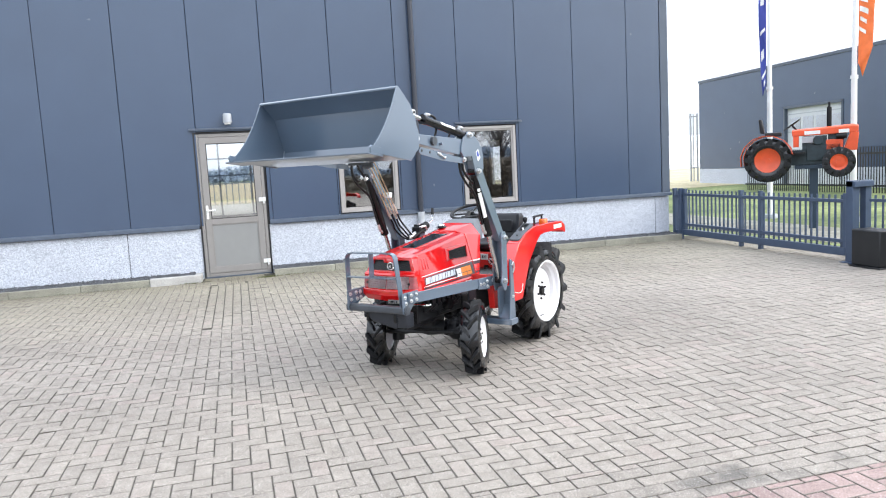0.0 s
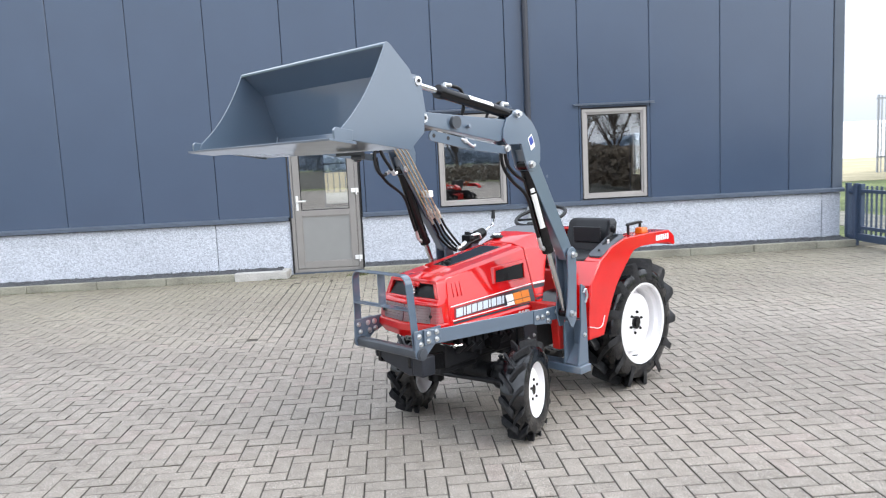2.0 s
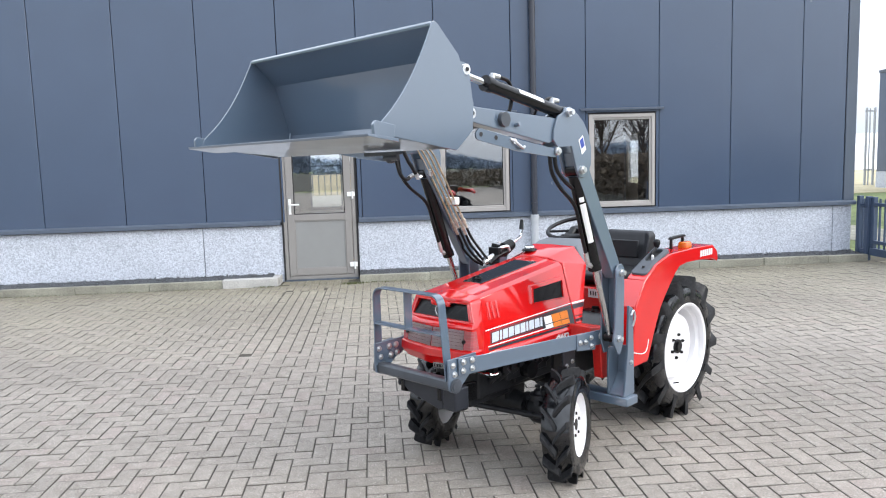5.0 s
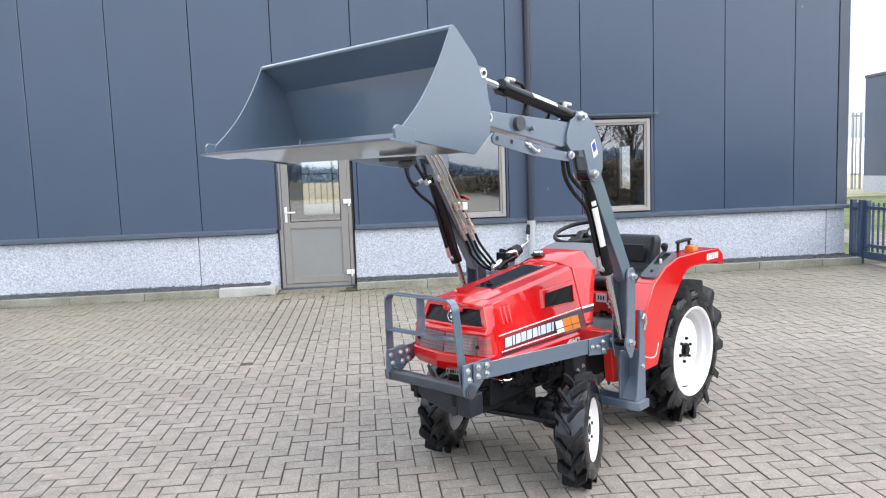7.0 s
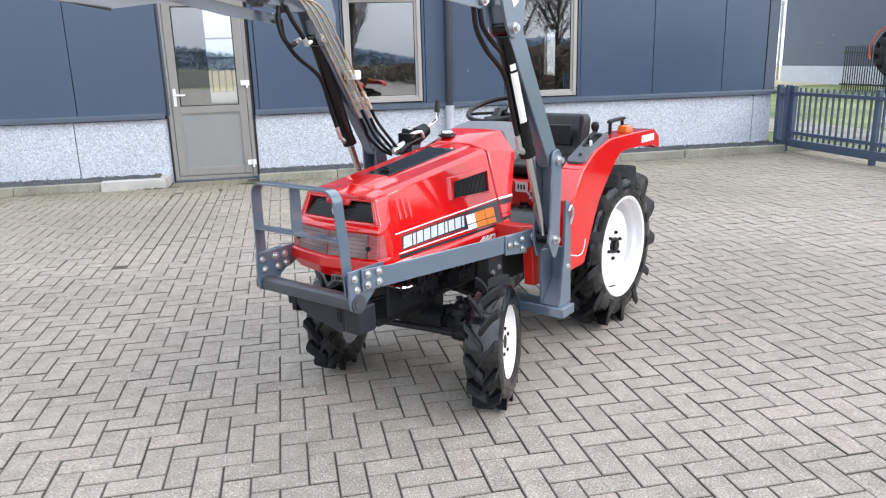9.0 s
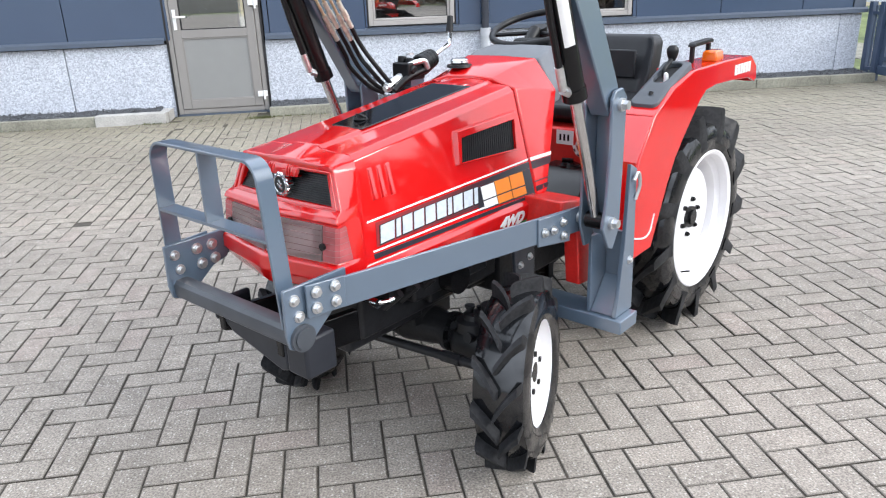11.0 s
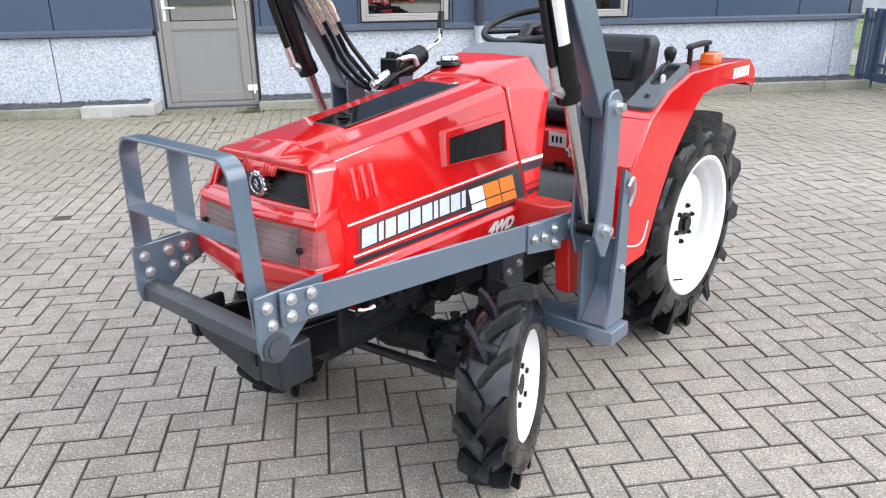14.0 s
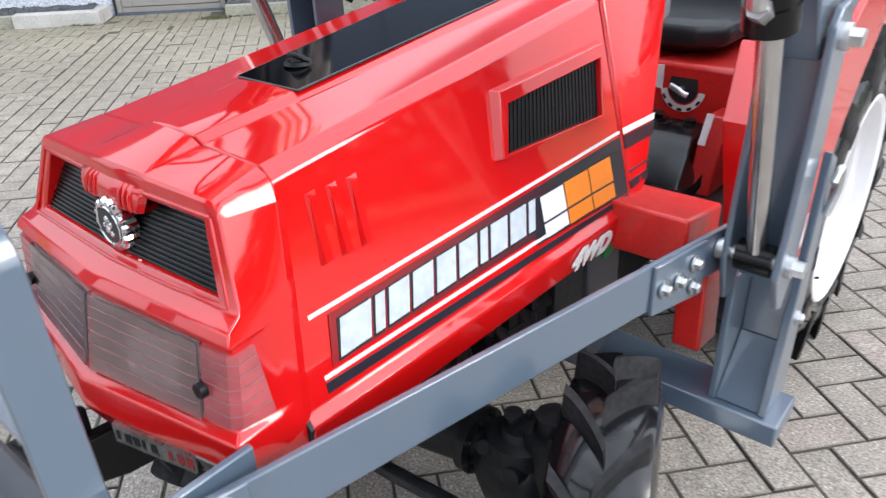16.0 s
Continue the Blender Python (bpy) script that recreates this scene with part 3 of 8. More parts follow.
def build_downpipe():
    t = thing("downpipe", "dark grey rain pipe with a pale plastic foot on the wall", "pipe", pose(3.575, WALL_Y - 0.055, 0))
    bm = bmesh.new()
    rod(bm, (0, 0, 0.80), (0, 0, TOP_Z), 0.043, 20)
    smooth(part("pipe", bm, M_PIPE, t))
    bm = bmesh.new()
    tube(bm, [(0, 0, 0.83), (0, 0, 0.6), (0, 0, 0.2), (0, 0.0, 0.0)], 0.054, 16, 3)
    rod(bm, (0, 0, 0.76), (0, 0, 0.85), 0.062, 18)
    smooth(part("foot_pipe", bm, M_PVC, t, "pale grey plastic pipe foot"))
    for z in (1.0, 2.4, 3.8):
        bm = bmesh.new()
        rod(bm, (0, 0, z), (0, 0, z + 0.03), 0.049, 20)
        box(bm, -0.012, 0.012, 0.03, 0.056, z, z + 0.03)
        part("bracket", bm, M_PIPE, t)


build_downpipe()


def build_kerbs():
    random.seed(3)
    root = tagged(link("kerb", boxed(-11.9, -11.8, 12.22, 12.32, -0.04, 0.06), M_KERB), "weathered concrete kerb stones edging a gravel strip", "kerb", kind="structure")
    x = -11.79
    while x < CORNER_X - 0.05:
        ln = 0.99
        if x < -0.12 and x + ln > -0.14:
            ln = -0.14 - x
        if -0.13 > x - 0.02 > -0.16 or -0.14 <= x < 0.99:
            x = 0.99
            continue
        ln = min(ln, CORNER_X - x)
        pale = -1.3 < x < -0.2
        h = (0.115 if pale else 0.106) + random.uniform(-0.004, 0.004)
        dy = random.uniform(-0.006, 0.006)
        y0 = 12.18 if pale else 12.215
        bm = boxed(x, x + ln - 0.006, y0 + dy, y0 + dy + (0.15 if pale else 0.085), -0.045, h)
        bevelled(part("kerb_stone", bm, M_KERB_NEW if pale else M_KERB, root), 0.008, 2)
        x += ln
    part("kerb_stone", boxed(-0.235, -0.135, 12.335, 12.60, -0.045, 0.108), M_KERB_NEW, root)
    # gravel strips between kerb and wall
    for xa, xb in ((-11.7, -0.24), (0.995, CORNER_X)):
        n = int((xb - xa) / 0.05)
        bm = bmesh.new()
        rows = []
        for i in range(n + 1):
            px = xa + (xb - xa) * i / n
            rows.append([(px, 12.29 + 0.345 * j / 7, 0.092 + 0.004 * j + 0.016 * noise.noise((px * 9, j * 1.7, 0)) + 0.012 * noise.noise((px * 40, j * 9, 3))) for j in range(8)])
        loft(bm, rows, closed=False, caps=False)
        tagged(link("gravel_strip", bm, M_GRAVEL), "dark gravel between kerb and plinth", "gravel", kind="stuff")
        rng = np.random.default_rng(int(xb * 10) + 90)
        base = np.array(((1, 0, 0), (0, 1, 0), (-1, 0, 0), (0, -1, 0), (0, 0, 0.8), (0, 0, -0.5)), float)
        verts, faces = [], []
        for i in range(int((xb - max(xa, -7.5)) * 260)):
            px, v = rng.uniform(max(xa, -7.5), xb), rng.uniform(0, 1)
            size = rng.uniform(0.006, 0.016)
            a = rng.uniform(0, 6.28)
            q = base * size * rng.uniform(0.7, 1.3, (6, 3))
            k = len(verts)
            verts += [(px + x * math.cos(a) - y * math.sin(a), 12.30 + 0.33 * v + x * math.sin(a) + y * math.cos(a), 0.096 + 0.028 * v + size * 0.35 + z) for x, y, z in q]
            faces += [(k + i_, k + (i_ + 1) % 4, k + 4) for i_ in range(4)] + [(k + (i_ + 1) % 4, k + i_, k + 5) for i_ in range(4)]
        me = bpy.data.meshes.new("gravel")
        me.from_pydata(verts, [], faces)
        me.materials.append(M_STONES)
        tagged(new("gravel", me), "loose dark and pale gravel stones beside the plinth", "gravel", kind="stuff")
    # tufts of moss and grass in the corners by the door step
    rng = np.random.default_rng(31)
    verts, faces = [], []
    for cx, cy, sx, sy, n in ((0.90, 12.16, 0.07, 0.03, 260), (1.15, 12.20, 0.20, 0.010, 130), (-0.30, 12.165, 0.10, 0.008, 90), (-3.2, 12.205, 1.6, 0.006, 260), (3.4, 12.205, 1.2, 0.006, 160)):
        for i in range(n):
            p = np.array((rng.normal(cx, sx), min(rng.normal(cy, sy), 12.212), 0.0))
            ln, a = rng.uniform(0.010, 0.032), rng.uniform(0, 6.28)
            d = np.array((math.cos(a), math.sin(a), 0.0))
            tip = p + d * ln * 0.6 + np.array((0, 0, ln))
            w = np.array((-d[1], d[0], 0.0)) * 0.0035
            k = len(verts)
            verts += [tuple(p - w), tuple(p + w), tuple(tip), tuple(p + d * 0.004)]
            faces += [(k, k + 1, k + 2), (k, k + 2, k + 3), (k + 1, k + 3, k + 2)]
    me = bpy.data.meshes.new("moss")
    me.from_pydata(verts, [], faces)
    me.materials.append(M_MOSS)
    tagged(new("moss", me), "small tufts of moss at the foot of the kerb", "moss", kind="stuff")


build_kerbs()


# ---- the red tractor with its loader ----
tractor = thing("compact_tractor", "small red tractor with grey front loader raised high", "tractor", pose(2.858, 6.651, 0, 0, 0, -49.0))


def part2(name, make, mat, label="", bev=0.0, parent=None, both=True, soft=0):
    """A part on the camera's side and its mirror twin on the other. make(s) gives a bmesh for the side s."""
    obs = []
    for s in ((1, -1) if both else (1,)):
        ob = part(name, make(s), mat, parent or tractor, label)
        if bev:
            bevelled(ob, bev)
        if soft:
            smooth(ob, soft)
        obs.append(ob)
    return obs


def lerp(a, b, t):
    return a + (b - a) * t


def hood_station(y):
    """Crease x, crest z, shoulder x and z, foot x and z of the hood at y."""
    t = (y + 1.584) / (1.584 - 0.895)
    return lerp(0.045, 0.088, t), lerp(0.988, 1.079, t), lerp(0.180, 0.184, t), lerp(0.970, 1.058, t), lerp(0.238, 0.272, t), lerp(0.700, 0.722, t)


def hood_side(y, z, off=0.0):
    """A point on the hood's flank."""
    c, zt, e, ze, b, zb = hood_station(y)
    t = (ze - z) / (ze - zb)
    nrm = Vector((ze - zb, 0, b - e)).normalized()
    return Vector((lerp(e, b, t), y, z)) + nrm * off


def ring_from(half):
    """A closed section from its right half (top to bottom)."""
    return half + [(-x, y, z) for x, y, z in half[::-1]]


def build_hood():
    rings = []
    for y in (-1.586, -1.4, -1.2, -1.0, -0.898):
        c, zt, e, ze, b, zb = hood_station(y)
        g = 0.040 if y < -1.5 else 0.0
        rings.append(ring_from([(0.004, y, zt + 0.002), (c, y, zt), (c + 0.015, y, zt - 0.0075), (e - 0.018, y, ze + 0.0075), (e, y - g * 0.05, ze - 0.007), (b - g * 0.06, y - g, zb), (b + 0.014 - g * 0.06, y - g * 1.05, zb - 0.012), (b + 0.008 - g * 0.06, y - g * 1.2, zb - 0.062), (b - 0.03, y - g * 1.2, zb - 0.062)]))
    joint = rings[0][4:9]
    hood = part("hood", loft(bmesh.new(), rings), M_RED, tractor, "glossy red engine hood with black decals")
    bevelled(hood, 0.003, 2, 8)
    smooth(hood, 30)

    # dark joint behind the nose, drawn by an added black strip
    for s in (1, -1):
        rows = [[(s * (x + ox), y + oy, z) for x, y, z in joint] for ox, oy in ((-0.0003, 0.001), (-0.0003, -0.0042), (-0.012, -0.0042), (-0.012, 0.001))]
        part("joint_seal", loft(bmesh.new(), rows, closed=False, caps=False), M_GASKET, hood)

    def decal(pts, mat, name, off=0.0016, label=""):
        bm = bmesh.new()
        pts = [(y, z - 0.026 * (max(0.0, -y - 0.95) / 0.63) ** 1.6) for y, z in pts]
        lo = [hood_side(y, z, 0.0002) for y, z in pts]
        hi = [hood_side(y, z, off) for y, z in pts]
        loft(bm, [lo, hi])
        ob = part(name, bm, mat, hood, label)
        other = bmesh.new()
        loft(other, [[Vector((-p.x, p.y, p.z)) for p in r] for r in (lo, hi)])
        part(name, other, mat, hood, label)
        return ob

    f, r = -1.590, -0.901
    decal([(f, 0.836), (r, 0.841), (r, 0.836), (f, 0.831)], M_WHITE, "stripe")
    decal([(f, 0.759), (-1.135, 0.748), (-1.135, 0.743), (f, 0.754)], M_WHITE, "stripe")
    decal([(f, 0.750), (r, 0.731), (r, 0.722), (f, 0.737)], M_NAVY, "stripe")
    decal([(-1.563, 0.8245), (r, 0.831), (r, 0.811), (-1.17, 0.809), (-1.17, 0.752), (-1.575, 0.764)], M_BAND, "dark_band", 0.0012, "dark sticker fading to red at the front")
    decal([(-1.17, 0.8085), (r, 0.8105), (r, 0.733), (-1.17, 0.7395)], M_NAVY, "dark_band", 0.0011)
    for ya, yb, za, zb, mt in ((-1.145, -1.084, 0.767, 0.806, M_WHITE), (-1.145, -1.084, 0.742, 0.763, M_WHITE), (-1.080, -1.012, 0.767, 0.807, M_ORANGE), (-1.080, -1.012, 0.740, 0.763, M_ORANGE),
                               (-1.008, -0.942, 0.767, 0.808, M_ORANGE), (-1.008, -0.942, 0.739, 0.763, M_ORANGE)):
        decal([(ya, za), (ya, zb), (yb, zb), (yb, za)], mt, "decal_square", 0.0022)
    # brand lettering as plain slanted bars
    widths = (0.050, 0.016, 0.036, 0.038, 0.038, 0.038, 0.016, 0.038, 0.038, 0.016)
    y = -1.562
    for k, w in enumerate(widths):
        za = lerp(0.769, 0.7655, k / 9)
        zb = za + 0.044
        decal([(y - 0.003, za - 0.004), (y + 0.008, zb + 0.002), (y + w + 0.010, zb + 0.002), (y + w - 0.001, za - 0.004)], M_GASKET, "letter_shadow", 0.0019)
        decal([(y, za), (y + 0.012, zb), (y + w + 0.012, zb), (y + w, za)], M_LETTER, "lettering_bar", 0.0030)
        y += w + 0.0075
    # side vent: raised red surround and black mesh
    for s in (1, -1):
        def side(yy, zz, o):
            p = hood_side(yy, zz, o)
            return (s * p.x, p.y, p.z)
        out = [(-1.229, 0.880), (-1.213, 0.978), (-0.918, 0.996), (-0.938, 0.874)]
        inn = [(-1.211, 0.886), (-1.191, 0.953), (-0.940, 0.968), (-0.958, 0.881)]
        bm = bmesh.new()
        rings = [[side(*p, -0.004) for p in out], [side(*p, 0.012) for p in [(-1.222, 0.882), (-1.206, 0.972), (-0.927, 0.989), (-0.945, 0.877)]], [side(*p, 0.012) for p in inn], [side(*p, -0.001) for p in inn]]
        loft(bm, rings, caps=False)
        smooth(bevelled(part("vent_surround", bm, M_RED, hood), 0.003), 30)
        bm = bmesh.new()
        loft(bm, [[side(*p, -0.002) for p in inn], [side(*p, 0.002) for p in inn]])
        part("vent_mesh", bm, M_PLASTIC, hood, "black vent mesh")
        bm = bmesh.new()
        for k in range(26):
            t = (k + 0.5) / 26
            a = (lerp(inn[0][0], inn[3][0], t), lerp(inn[0][1], inn[3][1], t))
            b = (lerp(inn[1][0], inn[2][0], t), lerp(inn[1][1], inn[2][1], t))
            rod(bm, side(*a, 0.003), side(*b, 0.003), 0.0011, 4)
        part("vent_grid", bm, M_PLASTIC, hood)
        for k in range(3):
            bm = bmesh.new()
            y0 = -1.545 + 0.031 * k
            h = 0.0065
            a = [(y0 - 0.009, 0.855), (y0 - 0.007, 0.938), (y0 + 0.009, 0.940), (y0 + 0.007, 0.855)]
            loft(bm, [[side(*p, -0.001) for p in a], [side(lerp(p[0], y0, 0.35), lerp(p[1], 0.885, 0.10), h if p[1] < 0.9 else h * 0.45) for p in a]])
            smooth(part("louvre", bm, M_RED, hood), 20)
    # black panel on top
    def top(x, y, o=0.0):
        c, zt = hood_station(y)[:2]
        return (x, y, zt + 0.002 - 0.002 * abs(x) / max(c, 0.08) + o)
    bm = bmesh.new()
    shape = [(-0.062, -1.440), (0.060, -1.440), (0.078, -0.985), (-0.078, -0.985)]
    ring = [(x, y) for x, y in shape]
    loft(bm, [[top(x, y, -0.001) for x, y in ring], [top(x, y, 0.0025) for x, y in ring]])
    part("top_panel", bm, M_GLOSSBLACK, hood, "black glossy panel along the hood's top")
    bm = bmesh.new()
    for (xa, ya), (xb, yb) in zip(shape, shape[1:] + shape[:1]):
        rod(bm, top(xa, ya, 0.001), top(xb, yb, 0.001), 0.0017, 6)
    part("panel_edge", bm, M_DARKEDGE, hood, "thin dark rubber panel edge")
    bm = bmesh.new()
    lathe(bm, [(0.0, 0.003), (0.018, 0.003), (0.021, -0.002), (0.0, -0.002)], 24, "z", top(-0.012, -1.375, 0.004))
    lathe(bm, [(0.0, 0.009), (0.010, 0.009), (0.012, 0.002), (0.0, 0.002)], 18, "z", top(-0.012, -1.375, 0.004))
    kp = Vector(top(-0.012, -1.375, 0.013))
    tube(bm, [kp + Vector((-0.017, 0.006, -0.006)), kp + Vector((-0.010, -0.006, 0.002)), kp + Vector((0.008, -0.008, 0.002)), kp + Vector((0.018, 0.004, -0.006))], 0.0035, 8)
    smooth(part("knob", bm, M_PLASTIC, hood))
    # written on the lower ledge
    for s in (1, -1):
        cu = bpy.data.curves.new("badge_text", "FONT")
        cu.body, cu.size, cu.extrude, cu.shear, cu.offset = "4WD", 0.050, 0.0008, 0.32, 0.0026
        tmp = new("badge_tmp", cu)
        dg = bpy.context.evaluated_depsgraph_get()
        me = bpy.data.meshes.new_from_object(tmp.evaluated_get(dg))
        bpy.data.objects.remove(tmp)
        c, zt, e, ze, b, zb = hood_station(-1.0)
        me.materials.clear()
        me.materials.append(M_WHITE)
        ob = new("badge", me)
        ob.parent = hood
        ob.matrix_local = pose(s * (b + 0.0075 if s > 0 else b + 0.0135), -1.098 if s > 0 else -0.945, zb - 0.058, 97, 0, 87.2 * s)
    return hood


build_hood()

NOSE = [  # z, half width, corner y, middle y
    (0.957, 0.180, -1.655, -1.664), (0.946, 0.182, -1.658, -1.668), (0.856, 0.217, -1.676, -1.686), (0.846, 0.223, -1.697, -1.714), (0.832, 0.229, -1.703, -1.724),
    (0.827, 0.226, -1.697, -1.722), (0.729, 0.226, -1.708, -1.745), (0.722, 0.238, -1.720, -1.762), (0.685, 0.235, -1.722, -1.767), (0.626, 0.200, -1.688, -1.738)]


def nose_at(z):
    rows = sorted(NOSE)
    for a, b in zip(rows, rows[1:]):
        if a[0] <= z <= b[0]:
            t = (z - a[0]) / (b[0] - a[0])
            return [lerp(a[i], b[i], t) for i in (1, 2, 3)]
    return list(rows[-1][1:])


def side_x(z):
    return lerp(0.186, 0.240, (0.975 - z) / 0.275) if z < 0.985 else 0.150


def gap_y(z):
    """Where nose and hood meet: the joint leans forward towards its foot."""
    return -1.590 - 0.040 * min(1.25, max(0.0, (0.964 - z) / 0.264))


def nose_front(u, z, off=0.0):
    """A point on the nose: u from -2 (left flank, rear) over -1 (corner) and 0 (middle) to 2."""
    w, yc, ym = nose_at(z)
    s, a = (1 if u >= 0 else -1), abs(u)
    if a <= 1:
        p = Vector((s * a * w, lerp(ym, yc, a), z))
        n = Vector((s * (yc - ym), -w, 0)).normalized()
        n = Vector((s * abs(n.x), -abs(n.y), 0))
    else:
        p = Vector((s * lerp(w, side_x(z), a - 1), lerp(yc, gap_y(z), a - 1), z))
        d = Vector((side_x(z) - w, gap_y(z) - yc, 0))
        n = Vector((s * abs(d.y), -abs(d.x) * 0.2, 0)).normalized()
    wide = 0.011 * (1 - max(-1.0, min(1.0, u))) * (1.0 if a <= 1 else 1.55 - 0.55 * a)
    return p + n * off - Vector((wide, 0, 0))


def nose_slab(us, z0, z1, lo, hi, steps=3):
    """A plate that lies on the nose between two heights; us may be a function of the height."""
    bm = bmesh.new()
    zs = [lerp(z0, z1, k / steps) for k in range(steps + 1)]
    at = us if callable(us) else (lambda z: us)
    n = len(at(z0))
    outer = [[bm.verts.new(nose_front(u, z, hi)) for u in at(z)] for z in zs]
    inner = [[bm.verts.new(nose_front(u, z, lo)) for u in at(z)] for z in zs]
    for i in range(steps):
        for j in range(n - 1):
            bm.faces.new((outer[i][j], outer[i][j + 1], outer[i + 1][j + 1], outer[i + 1][j]))
            bm.faces.new((inner[i][j], inner[i + 1][j], inner[i + 1][j + 1], inner[i][j + 1]))
        for j in (0, n - 1):
            bm.faces.new((outer[i][j], outer[i + 1][j], inner[i + 1][j], inner[i][j]))
    for i in (0, steps):
        for j in range(n - 1):
            bm.faces.new((outer[i][j], outer[i][j + 1], inner[i][j + 1], inner[i][j]))
    return bm


TOP_Z0 = 0.946
TOP_COLUMNS = (0.0, 0.13, 0.27, 0.33, 0.37, 0.63, 0.90, 0.955, 0.985, 1.0)


def nose_top_point(u, v):
    """A point on the nose's top: u across as in nose_front, v from the front edge to the joint with the hood."""
    s, a = (1 if u >= 0 else -1), abs(u)
    if a >= 1:
        return nose_front(s * (1 + v), TOP_Z0)
    c, zt, e, ze, b, zb = hood_station(-1.588)
    rows = [(0.0, 0.0, zt + 0.002, 0.0240), (0.27, c, zt, 0.0235), (0.37, c + 0.015, zt - 0.0075, 0.0205), (0.90, e - 0.018, ze + 0.0075, 0.0180), (0.955, e - 0.006, ze + 0.003, 0.0150), (0.985, e + 0.002, ze - 0.006, 0.0090), (1.0, side_x(TOP_Z0), TOP_Z0, 0.0)]
    for p, q in zip(rows, rows[1:]):
        if p[0] <= a <= q[0]:
            t = (a - p[0]) / (q[0] - p[0])
            bx, bz, h = (lerp(p[i], q[i], t) for i in (1, 2, 3))
            break
    f = nose_front(u, TOP_Z0)
    back = Vector((s * bx, -1.5895, bz))
    steps = [(0.0, 0.0, 0.0), (0.04, 0.005, 0.42), (0.08, 0.025, 0.74), (0.13, 0.07, 0.92), (0.20, 0.15, 1.0), (1.0, 1.0, 1.0)]
    for p, q in zip(steps, steps[1:]):
        if p[0] <= v <= q[0]:
            t = (v - p[0]) / (q[0] - p[0])
            along, up = lerp(p[1], q[1], t), lerp(p[2], q[2], t)
            break
    z = TOP_Z0 + h * up if v <= 0.20 else lerp(TOP_Z0 + h, bz, (v - 0.20) / 0.80)
    return Vector((lerp(f.x, back.x, along), lerp(f.y, back.y, along), z))


def build_nose():
    us = [-2, -1.66, -1.33, -1, -0.86, -0.5, -0.3, 0, 0.3, 0.5, 0.86, 1, 1.33, 1.66, 2]
    zs = [TOP_Z0, 0.940, 0.862, 0.854, 0.846, 0.832, 0.827, 0.729, 0.722, 0.685, 0.642]
    gz0, gz1, gu, deep = 0.862, 0.940, 0.86, 0.026
    bm = bmesh.new()
    grid = []
    for z in zs:
        sx = side_x(z) * 0.9
        row = [(-sx, -1.56, z)] + [tuple(nose_front(u, z)) for u in us] + [(sx, -1.56, z)]
        grid.append([bm.verts.new(p) for p in row])
    for r0, r1, za, zb in zip(grid, grid[1:], zs, zs[1:]):
        for k in range(len(r0) - 1):
            if za == gz1 and zb == gz0 and 0 < k < len(us) and -gu <= us[k - 1] and us[k] <= gu:
                continue
            bm.faces.new((r0[k], r0[k + 1], r1[k + 1], r1[k]))
    # reveal of the grille opening
    i0, i1 = us.index(-gu) + 1, us.index(gu) + 1
    loop = [grid[1][k] for k in range(i0, i1 + 1)] + [grid[2][k] for k in range(i1, i0 - 1, -1)]
    inner = [bm.verts.new((v.co.x * 0.985, v.co.y + (deep if v.co.z > 0.9 else 0.007), lerp(v.co.z, 0.901, 0.03))) for v in loop]
    for k in range(len(loop)):
        m = (k + 1) % len(loop)
        bm.faces.new((loop[k], loop[m], inner[m], inner[k]))
    nose = part("nose", bm, M_RED, tractor, "red nose with black grille and smoky lamps")
    bevelled(nose, 0.0055, 3, 24)
    smooth(nose, 36)
    # rounded top with a raised middle, meeting the hood
    bm = bmesh.new()
    cols = [-u for u in TOP_COLUMNS[:0:-1]] + list(TOP_COLUMNS)
    loft(bm, [[nose_top_point(u, v) for u in cols] for v in (0.0, 0.04, 0.08, 0.13, 0.20, 0.45, 0.72, 1.0)], closed=False, caps=False)
    loft(bm, [[nose_top_point(u, 1.0) for u in cols], [nose_top_point(u, 1.0) - Vector((0, -0.001, 0.02)) for u in cols]], closed=False, caps=False)
    bmesh.ops.remove_doubles(bm, verts=bm.verts, dist=1e-5)
    smooth(part("nose_top", bm, M_RED, nose), 28)
    # grille set deep in the opening
    def sunk(z):
        return -0.007 - 0.018 * (z - gz0) / (gz1 - gz0)
    bm = bmesh.new()
    loft(bm, [[nose_front(u, z, sunk(z) - 0.001) for u in (-0.88, -0.42, 0, 0.42, 0.88)] for z in (gz0 - 0.004, 0.9, gz1 + 0.004)], closed=False, caps=False)
    part("grille", bm, M_PLASTIC, nose, "black slatted grille")
    bm = bmesh.new()
    for k in range(15):
        z = gz0 + 0.003 + k * 0.0052
        pts = [nose_front(u, z, sunk(z) + 0.0006) for u in (-0.85, 0, 0.85)]
        for a, b in zip(pts, pts[1:]):
            rod(bm, a, b, 0.0015, 5)
    part("grille_slats", bm, M_SLAT, nose)
    # rolled rim round the opening
    bm = bmesh.new()
    path = [nose_front(u, 0.9455, 0.0) for u in (-0.93, -0.5, 0, 0.5, 0.93)] + [nose_front(0.93, z, 0.0) for z in (0.90, 0.8565)] + [nose_front(u, 0.8545, 0.0) for u in (0.5, 0, -0.5, -0.93)] + [nose_front(-0.93, z, 0.0) for z in (0.90, 0.9455)]
    for a, b in zip(path, path[1:]):
        rod(bm, a, b, 0.0026, 8)
    smooth(part("grille_rim", bm, M_RED, nose), 50)
    # pad that dips over the grille's middle, with two sets of ribs
    rows = []
